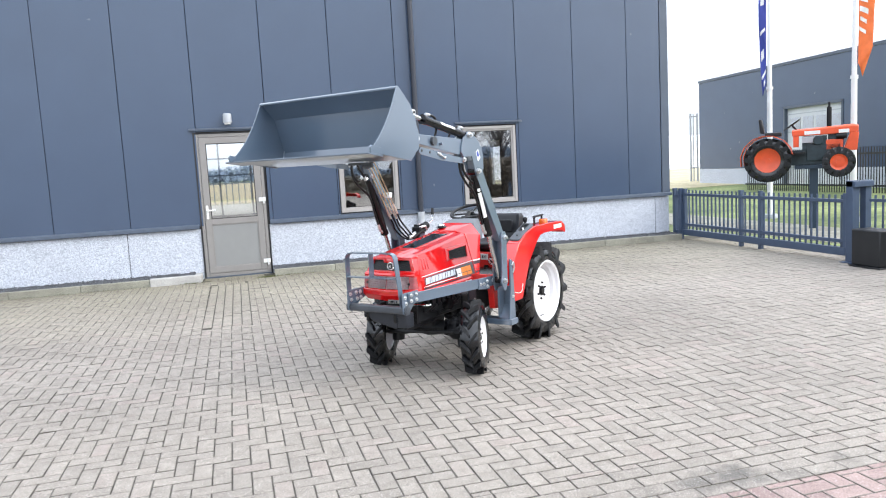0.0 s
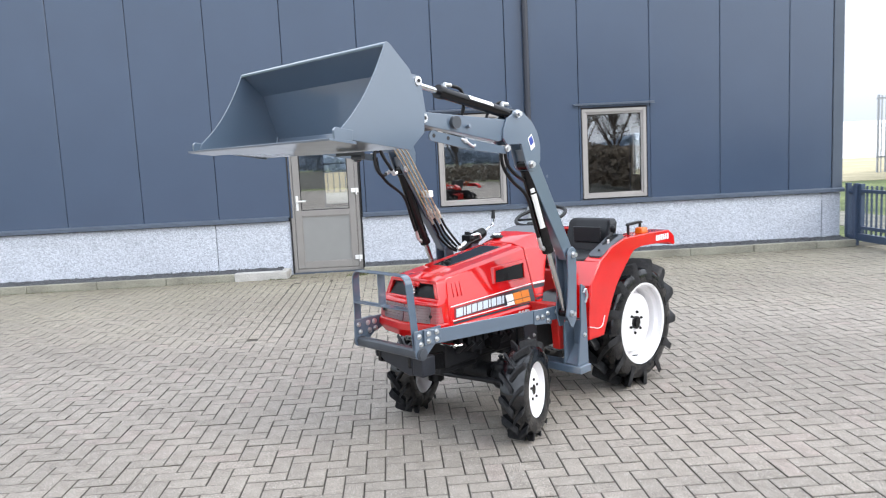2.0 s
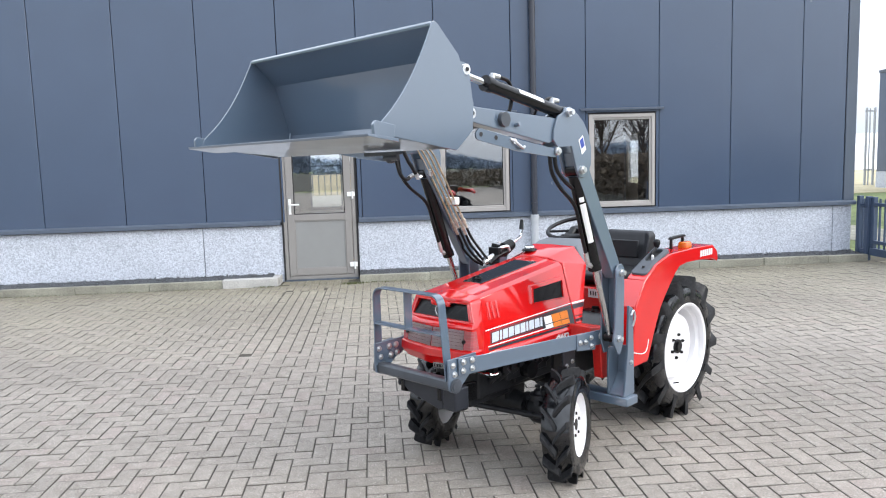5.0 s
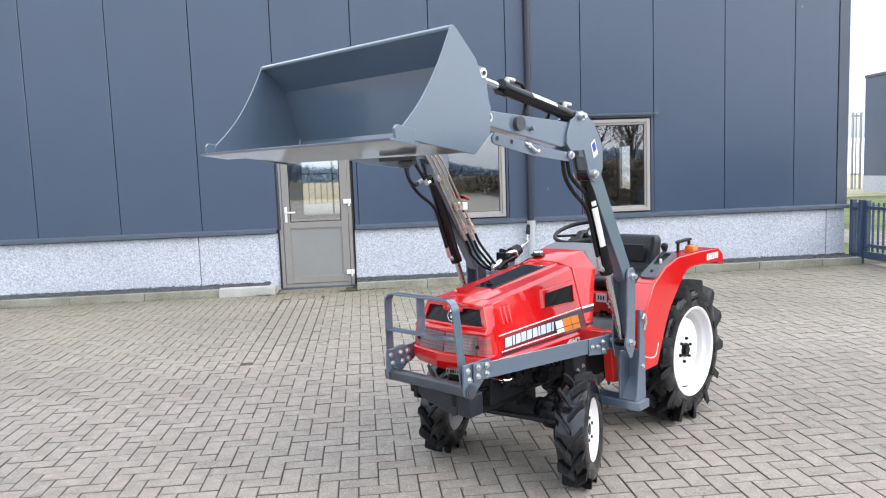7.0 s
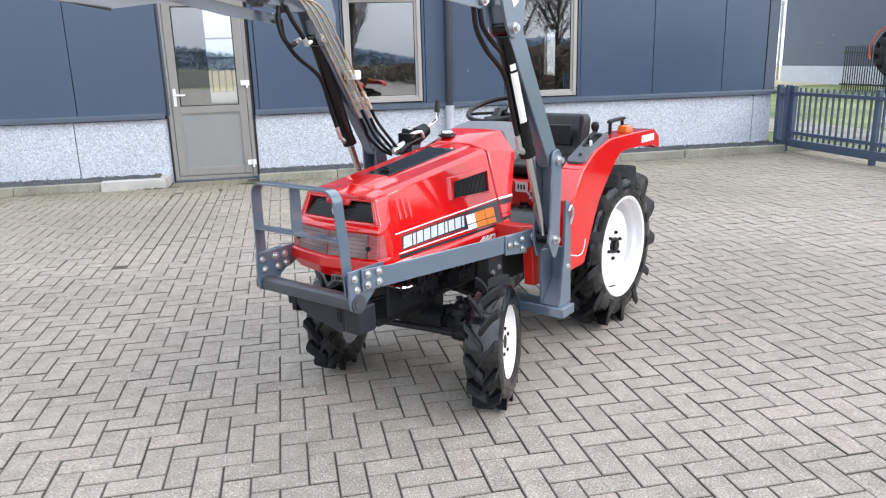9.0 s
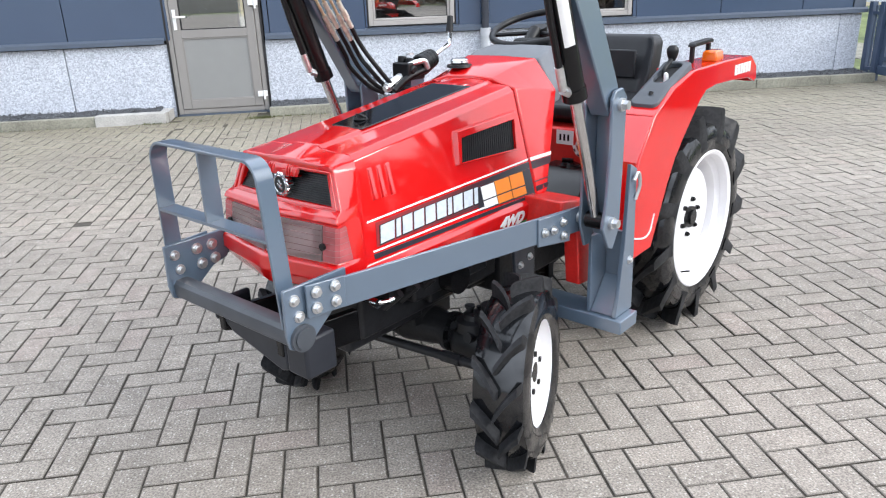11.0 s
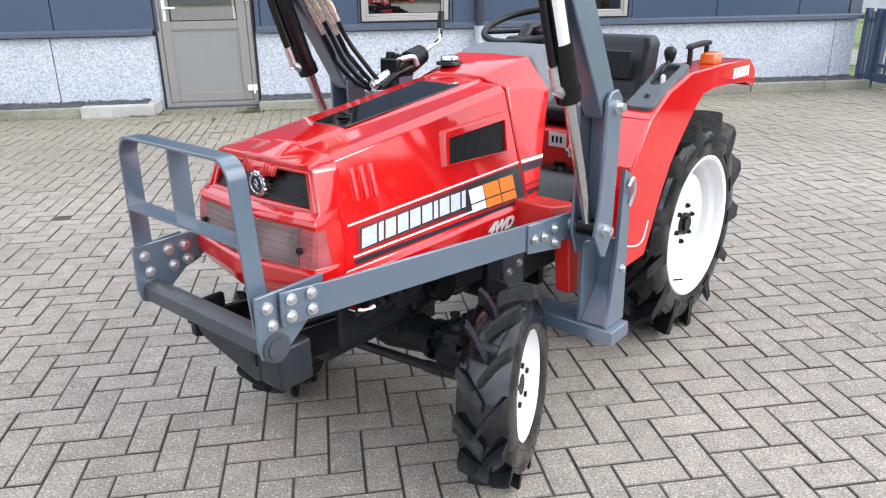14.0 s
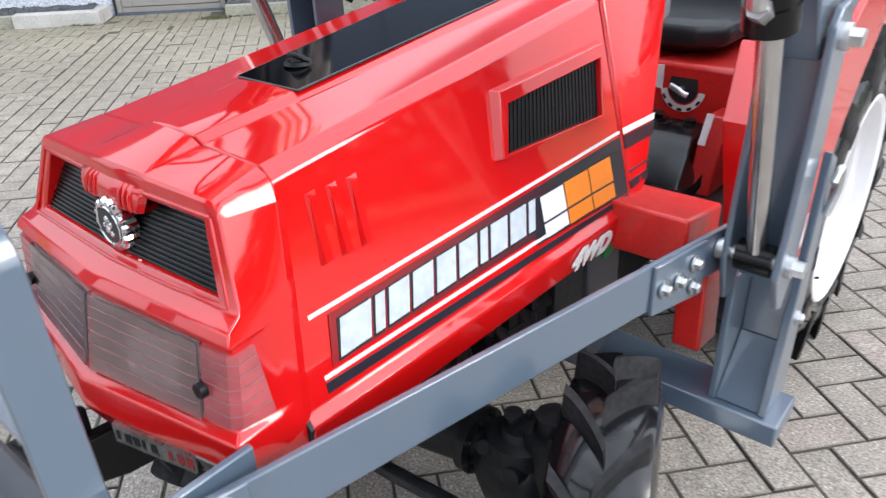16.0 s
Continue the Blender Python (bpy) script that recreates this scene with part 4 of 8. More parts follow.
    for z, o, w in ((0.952, 0.000, 0.36), (0.947, 0.0045, 0.355), (0.936, 0.0065, 0.34), (0.926, 0.0060, 0.315), (0.9215, 0.0030, 0.305), (0.9205, -0.010, 0.305), (0.924, -0.022, 0.305)):
        rows.append([nose_front(w * k, z, o if abs(k) < 1 else min(o, -0.002)) for k in (-1, -0.93, -0.5, 0, 0.5, 0.93, 1)])
    smooth(part("grille_peak", loft(bmesh.new(), rows, closed=False, caps=False), M_RED, nose), 50)
    for c in (-0.19, 0.19):
        for k in (-1, 0, 1):
            bm = bmesh.new()
            u = c + 0.05 * k
            pts = [nose_front(u, z, o) for z, o in ((0.950, 0.0015), (0.945, 0.0052), (0.936, 0.0072), (0.926, 0.0064), (0.9225, 0.004))]
            tube(bm, pts, 0.0023, 6, 3)
            part("nose_rib", bm, M_RED, nose)
    # round emblem with a toothed rim
    e = nose_front(0.03, 0.897, -0.012)
    rim = []
    for k in range(56):
        a = 2 * math.pi * k / 56
        r = 0.0335 if (k % 4) < 2 else 0.0300
        rim.append((r * math.cos(a), r * math.sin(a)))
    bm = bmesh.new()
    loft(bm, [[e + Vector((x * q, -d, z * q)) for x, z in rim] for q, d in ((1.0, 0.0), (1.0, 0.016), (0.93, 0.019))])
    part("emblem", bm, M_CHROME, nose, "round chrome emblem with a toothed rim")
    bm = bmesh.new()
    rod(bm, e + Vector((0, -0.0185, 0)), e + Vector((0, -0.0198, 0)), 0.0225, 28)
    part("emblem_face", bm, M_EMBLEM, nose)
    bm = bmesh.new()
    lathe(bm, [(0.0215, -0.0195), (0.0235, -0.0208), (0.0250, -0.0195)], 32, "y", e, closed=False)
    for dx, dz, r in ((-0.002, 0.008, 0.0055), (0.003, 0.002, 0.006), (-0.003, -0.006, 0.0065), (0.005, -0.010, 0.0045), (-0.008, -0.001, 0.004)):
        rod(bm, e + Vector((dx, -0.0190, dz)), e + Vector((dx, -0.0212, dz)), r, 9, r * 0.6)
    part("emblem_mark", bm, M_CHROME, nose)
    # lamps: long front lens each side, corner lens wrapping round
    for s in (1, -1):
        us = [0.015 * s, 0.4 * s, 0.80 * s]
        hl = part("headlamp", nose_slab(us if s > 0 else us[::-1], 0.732, 0.824, -0.003, 0.002), M_SMOKE, nose, "smoky headlamp")
        up = [0.30 * s, 0.45 * s, 0.66 * s]
        part("reflector", nose_slab(up if s > 0 else up[::-1], 0.744, 0.806, 0.0022, 0.0030), M_REFLECTOR, hl, "dull silver reflector")
        part("lens", nose_slab(us if s > 0 else us[::-1], 0.732, 0.824, 0.0055, 0.0072), M_LENS, hl, "clear ribbed lamp lens")
        def corner(z, s=s):
            row = [0.815 * s, 0.98 * s, 1.04 * s, lerp(1.54, 1.30, (z - 0.734) / 0.088) * s]
            return row if s > 0 else row[::-1]
        part("corner_lamp", nose_slab(corner, 0.734, 0.822, -0.003, 0.005), M_REDLENS, nose, "faded red corner lamp lens")
        for z in (0.750, 0.766, 0.782, 0.798, 0.812):
            bm = bmesh.new()
            pts = [nose_front(u * s, z, 0.0076) for u in (0.02, 0.4, 0.79)]
            pts2 = [nose_front(u * s, z, 0.0062) for u in (0.83, 0.98, 1.04, lerp(1.54, 1.30, (z - 0.734) / 0.088) - 0.02)]
            for q in (pts, pts2):
                for a, b in zip(q, q[1:]):
                    rod(bm, a, b, 0.0006, 4)
            part("lens_rib", bm, M_LENSRIB, nose)
        bm = bmesh.new()
        a, b = nose_front(0.79 * s, 0.772, 0.005), nose_front(0.86 * s, 0.772, 0.006)
        rod(bm, (a + b) / 2, (a + b) / 2 + Vector((0, -0.008, 0)), 0.009, 12)
        part("lens_screw", bm, M_PLASTIC, nose)
    # small name plate with unreadable marks below the bumper
    bm = bmesh.new()
    a, b = nose_front(0.06, 0.637, 0.006), nose_front(0.66, 0.637, 0.006)
    d = (b - a).normalized()
    up = Vector((0, 0, 0.014))
    n = Vector((d.y, -d.x, 0)) * 0.003
    loft(bm, [[a - up, b - up, b + up, a + up], [a - up + n, b - up + n, b + up + n, a + up + n]])
    part("name_plate", bm, M_PLATEMETAL, nose, "small worn metal name plate")
    for k in range(9):
        if k == 5:
            continue
        bm = bmesh.new()
        p = a + d * (0.006 + 0.0145 * k)
        q = p + d * (0.0105 if k % 3 else 0.006)
        loft(bm, [[p - up * 0.5 + n * 1.05, q - up * 0.5 + n * 1.05, q + up * 0.5 + n * 1.05, p + up * 0.5 + n * 1.05], [p - up * 0.5 + n * 1.3, q - up * 0.5 + n * 1.3, q + up * 0.5 + n * 1.3, p + up * 0.5 + n * 1.3]])
        part("plate_bar", bm, M_PLATERED if k > 5 else M_PLATEBAR, nose)


build_nose()


def build_cowl():
    rows = [(-0.890, 0.095, 1.084, 0.184, 1.060, 0.272, 0.722, -0.890, -0.890), (-0.815, 0.120, 1.112, 0.194, 1.050, 0.272, 0.722, -0.800, -0.850), (-0.715, 0.145, 1.134, 0.212, 1.030, 0.268, 0.724, -0.690, -0.825)]
    rings = []
    for y, c, zt, e, ze, b, zb, ye, yb in rows:
        rings.append(ring_from([(0.004, y, zt + 0.003), (c, y, zt), (e, ye, ze), (b, yb, zb), (b - 0.02, yb, zb - 0.03)]))
    cowl = part("cowl", loft(bmesh.new(), rings), M_RED, tractor, "red cowl between hood and dash")
    bevelled(cowl, 0.006, 2, 12)
    smooth(cowl, 28)
    for s in (1, -1):
        for z0, z1, mt in ((0.832, 0.842, M_WHITE), (0.806, 0.829, M_NAVY), (0.764, 0.767, M_NAVY), (0.735, 0.750, M_NAVY)):
            bm = bmesh.new()
            def flank(t, z, o):
                ya, yb = -0.888, lerp(-0.690, -0.825, (1.03 - z) / 0.306)
                y = lerp(ya, yb, t)
                xa = lerp(0.184, 0.272, (1.064 - z) / 0.342)
                xb = lerp(0.212, 0.268, (1.03 - z) / 0.306)
                return (s * (lerp(xa, xb, t) + o), y, z)
            loft(bm, [[flank(0, z0, 0.0002), flank(1, z0, 0.0002), flank(1, z1, 0.0002), flank(0, z1, 0.0002)], [flank(0, z0, 0.0016), flank(1, z0, 0.0016), flank(1, z1, 0.0016), flank(0, z1, 0.0016)]])
            if mt is M_WHITE:
                part("stripe", bm, mt, cowl)
            else:
                part("dark_band", bm, mt, cowl)
    # fuel cap
    bm = bmesh.new()
    lathe(bm, [(0.0, 0.017), (0.025, 0.017), (0.031, 0.012), (0.032, 0.004), (0.0, 0.004)], 28, "z", (-0.090, -0.828, 1.117))
    smooth(part("fuel_cap", bm, M_CHROME, cowl, "chrome fuel cap"))
    bm = bmesh.new()
    lathe(bm, [(0.0, 0.004), (0.043, 0.0025), (0.046, -0.006), (0.0, -0.006)], 28, "z", (-0.086, -0.832, 1.1125))
    lathe(bm, [(0.0, 0.008), (0.029, 0.008), (0.030, 0.0), (0.0, 0.0)], 24, "z", (-0.090, -0.828, 1.114))
    part("cap_seat", bm, M_PLASTIC, cowl)
    def cowl_top(x, y, o):
        t = (y + 0.890) / 0.075
        c, zt, e, ze = (lerp(a, b, t) for a, b in ((0.095, 0.120), (1.084, 1.112), (0.184, 0.194), (1.060, 1.050)))
        return (x, y, lerp(zt, ze, max(0.0, (abs(x) - c) / (e - c))) + o)
    quad = ((-0.150, -0.868), (-0.128, -0.868), (-0.128, -0.842), (-0.150, -0.842))
    part("sticker", loft(bmesh.new(), [[cowl_top(x, y, o) for x, y in quad] for o in (0.0005, 0.0025)]), M_CREAM, cowl, "small cream sticker beside the fuel cap")
    # dash hood of grey plastic
    rings = []
    for y, c, zt, e, ze, b, zb in ((-0.706, 0.150, 1.132, 0.208, 1.030, 0.212, 0.985), (-0.66, 0.150, 1.150, 0.206, 1.038, 0.208, 0.99), (-0.595, 0.128, 1.164, 0.168, 1.05, 0.172, 1.01), (-0.52, 0.10, 1.158, 0.135, 1.06, 0.140, 1.03)):
        rings.append(ring_from([(0.004, y, zt), (c, y, zt - 0.004), (e, y, ze), (b, y, zb)]))
    d = part("dash", loft(bmesh.new(), rings), M_DASH, tractor, "dull grey plastic dash")
    smooth(bevelled(d, 0.008, 2, 15), 35)
    bm = bmesh.new()
    rod(bm, (-0.03, -0.56, 1.10), (-0.04, -0.44, 1.20), 0.024, 14)
    part("steering_column", bm, M_PLASTIC, tractor)
    bevelled(part("instrument_box", boxed(-0.07, 0.10, -0.55, -0.46, 1.13, 1.178), M_PLASTIC, tractor), 0.012)
    # steering wheel
    bm = bmesh.new()
    R, r = 0.172, 0.0125
    m = pose(-0.040, -0.425, 1.210, 17, 0, 0)
    rows = []
    for k in range(40):
        a = 2 * math.pi * k / 40
        ring = []
        for j in range(10):
            b = 2 * math.pi * j / 10
            q = R + r * math.cos(b)
            ring.append(m @ Vector((q * math.cos(a), q * math.sin(a), r * math.sin(b))))
        rows.append(ring)
    loft(bm, rows + rows[:1], caps=False)
    bmesh.ops.remove_doubles(bm, verts=bm.verts, dist=1e-5)
    sw = smooth(part("steering_wheel", bm, M_PLASTIC, tractor, "black thin-rimmed steering wheel"))
    bm = bmesh.new()
    for k in range(3):
        a = math.pi / 2 + 2 * math.pi * k / 3
        rod(bm, m @ Vector((0, 0, -0.02)), m @ Vector((R * math.cos(a), R * math.sin(a), 0)), 0.008, 8)
    rod(bm, m @ Vector((0, 0, -0.04)), m @ Vector((0, 0, 0.0)), 0.035, 16)
    part("spokes", bm, M_PLASTIC, sw)


build_cowl()


def fit_tyre(wheel, R, rim, half, lugs, lug_h, da, width, flare=0.5, reach=0.93):
    """An agricultural tyre round the x axis with slanted lugs, put on its wheel."""
    bm = bmesh.new()
    b = R - lug_h
    side = [(rim - 0.004, 0.86), (rim + (b - rim) * 0.15, 0.955), (rim + (b - rim) * 0.45, 0.975), (rim + (b - rim) * 0.72, 0.94), (rim + (b - rim) * 0.88, 0.87), (b - 0.007, 0.76), (b - 0.002, 0.60), (b, 0.30)]
    prof = [(r_, half * k) for r_, k in side] + [(r_, -half * k) for r_, k in side[::-1]] + [(rim - 0.02, 0)]
    lathe(bm, prof, 64, "x")
    smooth(part("tyre", bm, M_RUBBER, wheel, "black tractor tyre"), 30)
    for s in (1, -1):
        shape = None
        for k in range(lugs):
            turn = 360 * (k + (0.5 if s > 0 else 0.0)) / lugs
            if shape is not None:
                ob = new("lug", shape)
                ob.parent = wheel
                ob.matrix_local = pose(0, 0, 0, turn, 0, 0)
                continue
            rings = []
            for t, wk, hk in ((0.0, 0.90, 0.90), (0.03, 1.0, 1.0), (0.25, 1.0, 1.0), (0.50, 1.06, 1.0), (0.75, 1.0 + 0.40 * flare, 1.0), (0.95, 1.0 + 0.85 * flare, 0.98), (1.02, 1.0 + flare, 0.88), (1.09, 1.0 + flare, 0.50), (1.16, 1.0 + 0.9 * flare, -0.05)):
                x = s * half * (lerp(-0.06, reach, t / 0.95) if t <= 0.95 else reach + 0.30 * (t - 0.95))
                a = -da * (1.32 * t - 0.36 * t * t)
                base = b - 0.010 - max(0.0, t - 0.70) * 0.16
                top = b + lug_h * hk - max(0.0, t - 1.0) * 0.10
                w = width * wk / R
                q = []
                for f_, dw in ((0.0, 2.2), (0.13, 1.5), (0.50, 1.15), (0.97, 0.92), (1.0, 0.84), (1.0, -0.84), (0.97, -0.92), (0.50, -1.15), (0.13, -1.5), (0.0, -2.2)):
                    aa = a + dw * w * 0.5
                    r_ = lerp(base, top, f_)
                    q.append((x, r_ * math.cos(aa), r_ * math.sin(aa)))
                rings.append(q)
            ob = smooth(part("lug", loft(bmesh.new(), rings), M_LUG, wheel), 30)
            ob.matrix_local = pose(0, 0, 0, turn, 0, 0)
            shape = ob.data


def rear_wheel(s):
    m = pose(s * 0.365, 0.02, 0.437)
    prof = [(0.0, 0.050), (0.185, 0.050), (0.200, 0.042), (0.212, 0.010), (0.236, -0.02), (0.240, 0.06), (0.262, 0.075), (0.264, 0.108), (0.277, 0.116), (0.283, 0.112), (0.280, 0.100), (0.272, 0.09),
            (0.270, -0.09), (0.283, -0.112), (0.262, -0.10), (0.240, -0.04), (0.20, 0.03), (0.0, 0.035)]
    bm = lathe(bmesh.new(), [(r, s * h) for r, h in prof], 56, "x")
    w = smooth(part("rear_wheel", bm, M_RIM, tractor, "white steel rear rim with lugged black tyre"), 35)
    w.matrix_local = m
    fit_tyre(w, 0.449, 0.272, 0.122, 13, 0.058, 0.36, 0.031, 0.40)
    bm = bmesh.new()
    rod(bm, (s * 0.05, 0, 0), (s * 0.063, 0, 0), 0.045, 20)
    rod(bm, (s * 0.05, 0, 0), (s * 0.072, 0, 0), 0.030, 20)
    part("hub", bm, M_BLACKMETAL, w, "black hub")
    for k in range(6):
        a = 2 * math.pi * (k + 0.3) / 6
        bm = bmesh.new()
        rod(bm, (s * 0.05, 0.073 * math.cos(a), 0.073 * math.sin(a)), (s * 0.060, 0.073 * math.cos(a), 0.073 * math.sin(a)), 0.011, 6)
        rod(bm, (s * 0.05, 0.073 * math.cos(a), 0.073 * math.sin(a)), (s * 0.066, 0.073 * math.cos(a), 0.073 * math.sin(a)), 0.006, 8)
        part("wheel_nut", bm, M_BLACKMETAL, w)
    bm = bmesh.new()
    rod(bm, (s * 0.06, -0.06, -0.225), (s * 0.095, -0.055, -0.215), 0.004, 8)
    part("valve", bm, M_BLACKMETAL, w)


def front_wheel(s):
    m = pose(s * 0.430, -1.215 if s > 0 else -1.285, 0.280, 0, 0, FRONT_STEER) @ pose(0, 0, 0, 0, -2.5 * s, 0)
    prof = [(0.0, 0.050), (0.105, 0.050), (0.120, 0.040), (0.132, 0.0), (0.140, 0.03), (0.155, 0.055), (0.158, 0.070), (0.168, 0.077), (0.173, 0.074), (0.170, 0.064), (0.164, 0.055),
            (0.164, -0.055), (0.173, -0.072), (0.158, -0.066), (0.140, -0.03), (0.115, 0.025), (0.0, 0.035)]
    bm = lathe(bmesh.new(), [(r, s * h * 0.92) for r, h in prof], 48, "x")
    w = smooth(part("front_wheel", bm, M_RIM, tractor, "white steel front rim with lugged black tyre, steered"), 35)
    w.matrix_local = m
    fit_tyre(w, 0.292, 0.164, 0.080, 13, 0.036, 0.34, 0.022, 0.25, 0.80)
    bm = bmesh.new()
    rod(bm, (s * 0.039, 0, 0), (s * 0.048, 0, 0), 0.030, 18)
    part("hub", bm, M_BLACKMETAL, w, "black hub")
    for k in range(5):
        a = 2 * math.pi * (k + 0.2) / 5
        bm = bmesh.new()
        rod(bm, (s * 0.039, 0.058 * math.cos(a), 0.058 * math.sin(a)), (s * 0.053, 0.058 * math.cos(a), 0.058 * math.sin(a)), 0.009, 6)
        part("wheel_nut", bm, M_BLACKMETAL, w)


FRONT_STEER = 21.0
for side_sign in (1, -1):
    rear_wheel(side_sign)
    front_wheel(side_sign)


def build_chassis():
    bm = bmesh.new()
    box(bm, -0.15, 0.15, -1.58, -0.95, 0.44, 0.66)
    box(bm, -0.11, 0.11, -1.60, -1.28, 0.395, 0.45)
    box(bm, -0.11, 0.11, -1.05, -0.90, 0.40, 0.45)
    box(bm, -0.19, 0.19, -1.40, -1.05, 0.50, 0.63)
    bevelled(part("engine_block", bm, M_DARK, tractor, "dark dirty engine block"), 0.012)
    for k in range(7):
        bm = bmesh.new()
        box(bm, 0.15, 0.205, -1.52 + 0.07 * k, -1.49 + 0.07 * k, 0.56, 0.64)
        rod(bm, (0.16, -1.50 + 0.07 * k, 0.52), (0.21, -1.48 + 0.07 * k, 0.57), 0.014, 8)
        part("manifold_branch", bm, M_DARK, tractor)
    bevelled(part("oil_filter_mount", boxed(0.14, 0.18, -1.32, -1.16, 0.47, 0.56), M_DARK, tractor), 0.008)
    part("oil_filter", rod(bmesh.new(), (0.17, -1.25, 0.54), (0.24, -1.25, 0.54), 0.045, 20), M_BLACKMETAL, tractor, "black oil filter")
    bm = bmesh.new()
    box(bm, -0.16, 0.16, -0.96, 0.14, 0.37, 0.56)
    rod(bm, (-0.36, 0.02, 0.437), (0.36, 0.02, 0.437), 0.075, 18)
    box(bm, -0.20, 0.20, -0.16, 0.18, 0.30, 0.66)
    bevelled(part("gearbox", bm, M_DARK, tractor, "dark gearbox and rear axle"), 0.015)
    bm = bmesh.new()
    rod(bm, (-0.33, -1.215, 0.335), (0.33, -1.215, 0.335), 0.040, 14)
    rod(bm, (0.0, -1.215, 0.335), (0.17, -1.215, 0.335), 0.075, 16, 0.050)
    rod(bm, (0.0, -1.215, 0.335), (-0.17, -1.215, 0.335), 0.075, 16, 0.050)
    for s in (1, -1):
        rod(bm, (s * 0.325, -1.215, 0.20), (s * 0.325, -1.215, 0.44), 0.052, 16)
        rod(bm, (s * 0.325, -1.215, 0.44), (s * 0.325, -1.215, 0.47), 0.030, 12)
        rod(bm, (s * 0.325, -1.215, 0.285), (s * 0.41, -1.215, 0.285), 0.048, 16)
        for k in range(6):
            a = math.pi * k / 3
            rod(bm, (s * 0.325 + 0.045 * math.cos(a), -1.215 + 0.045 * math.sin(a), 0.43), (s * 0.325 + 0.045 * math.cos(a), -1.215 + 0.045 * math.sin(a), 0.452), 0.008, 6)
    box(bm, -0.09, 0.09, -1.30, -1.13, 0.36, 0.45)
    for s in (1, -1):
        lathe(bm, [(0.0, 0.085), (0.040, 0.082), (0.070, 0.060), (0.082, 0.02), (0.082, -0.02), (0.062, -0.05), (0.040, -0.07), (0.0, -0.07)], 24, "x", (s * 0.262, -1.215, 0.330))
        lathe(bm, [(0.0, 0.09), (0.030, 0.09), (0.034, 0.075), (0.055, 0.07), (0.060, 0.04), (0.0, 0.04)], 18, "z", (s * 0.275, -1.235, 0.345))
    for s in (1, -1):
        rod(bm, (s * 0.165, -1.215, 0.335), (s * 0.183, -1.215, 0.335), 0.064, 20)
        rod(bm, (s * 0.205, -1.215, 0.335), (s * 0.213, -1.215, 0.335), 0.053, 18)
        box(bm, s * 0.198 - 0.022, s * 0.198 + 0.022, -1.222, -1.208, 0.37, 0.392)
        rod(bm, (s * 0.235, -1.262, 0.385), (s * 0.235, -1.285, 0.400), 0.013, 10)
        rod(bm, (s * 0.300, -1.270, 0.375), (s * 0.300, -1.300, 0.383), 0.016, 10)
    axle = smooth(part("front_axle", bm, M_DARK, tractor, "dark front drive axle"), 40)
    for s in (1, -1):
        for k in range(8):
            a = math.pi * k / 4 + 0.2
            part("bolt", hexbolt(bmesh.new(), (s * 0.183, -1.215 + 0.054 * math.cos(a), 0.335 + 0.054 * math.sin(a)), "x", 0.006, 0.006 * s, 0.008), M_DARK, axle)
        part("breather", rod(rod(bmesh.new(), (s * 0.262, -1.235, 0.435), (s * 0.262, -1.237, 0.452), 0.011, 10), (s * 0.262, -1.237, 0.450), (s * 0.262, -1.237, 0.458), 0.016, 12), M_DARK, axle)
    bm = bmesh.new()
    rod(bm, (-0.36, -1.375, 0.30), (0.395, -1.365, 0.350), 0.0145, 12)
    rod(bm, (0.26, -1.366, 0.341), (0.33, -1.366, 0.346), 0.018, 10)
    rod(bm, (0.395, -1.365, 0.350), (0.385, -1.23, 0.33), 0.017, 10)
    part("tie_rod", bm, M_DARK, tractor)
    for s in (1, -1):
        bm = bmesh.new()
        prism(bm, [(-1.84, 0.56), (-1.50, 0.53), (-1.15, 0.515), (-1.15, 0.455), (-1.36, 0.455), (-1.52, 0.435), (-1.70, 0.455), (-1.84, 0.50)], s * 0.115, s * 0.14)
        bevelled(part("front_rail", bm, M_BLACKMETAL, tractor), 0.004)
    # front weight bracket of dark plate
    bm = bmesh.new()
    prism(bm, [(-0.170, 0.580), (0.150, 0.580), (0.150, 0.462), (0.120, 0.452), (-0.085, 0.500), (-0.170, 0.560)], -1.835, -1.815, "y")
    box(bm, 0.150, 0.232, -1.838, -1.74, 0.462, 0.572)
    box(bm, -0.170, -0.150, -1.835, -1.72, 0.52, 0.58)
    bevelled(part("weight_bracket", bm, M_DARKPLATE, tractor, "dark grey steel weight bracket under the beam"), 0.009, 3)
    bm = bmesh.new()
    rod(bm, (0.14, -1.602, 0.592), (0.232, -1.602, 0.592), 0.008, 10)
    rod(bm, (0.228, -1.602, 0.592), (0.250, -1.602, 0.592), 0.0135, 12)
    tube(bm, [(0.244, -1.602, 0.596), (0.250, -1.588, 0.592), (0.254, -1.570, 0.590), (0.257, -1.553, 0.592)], 0.0062, 8)
    part("drain_tap", bm, M_CHROME, tractor, "bright metal tap")
    for s in (1, -1):
        bm = bmesh.new()
        prism(bm, [(-1.005, 0.655), (-0.885, 0.655), (-0.878, 0.41), (-0.985, 0.40)], s * 0.245, s * 0.258)
        hg = bevelled(part("hanger", bm, M_DARKGREY, tractor, "dark hanger plate"), 0.003)
        for y, z in ((-0.965, 0.50), (-0.912, 0.515)):
            part("bolt", hexbolt(bmesh.new(), (s * 0.258, y, z), "x", 0.009, 0.008 * s, 0.013), M_ZINC, hg)


M_DARKPLATE = material("dark_blue_grey_plate", (0.017, 0.0195, 0.026), 0.38, spec=0.4, var=0.2, scale=12, rough_var=0.1, bump=0.05, bump_scale=60)
M_DARKGREY = material("dark_grey_steel", (0.052, 0.059, 0.070), 0.36, var=0.15, scale=9, rough_var=0.1)
build_chassis()


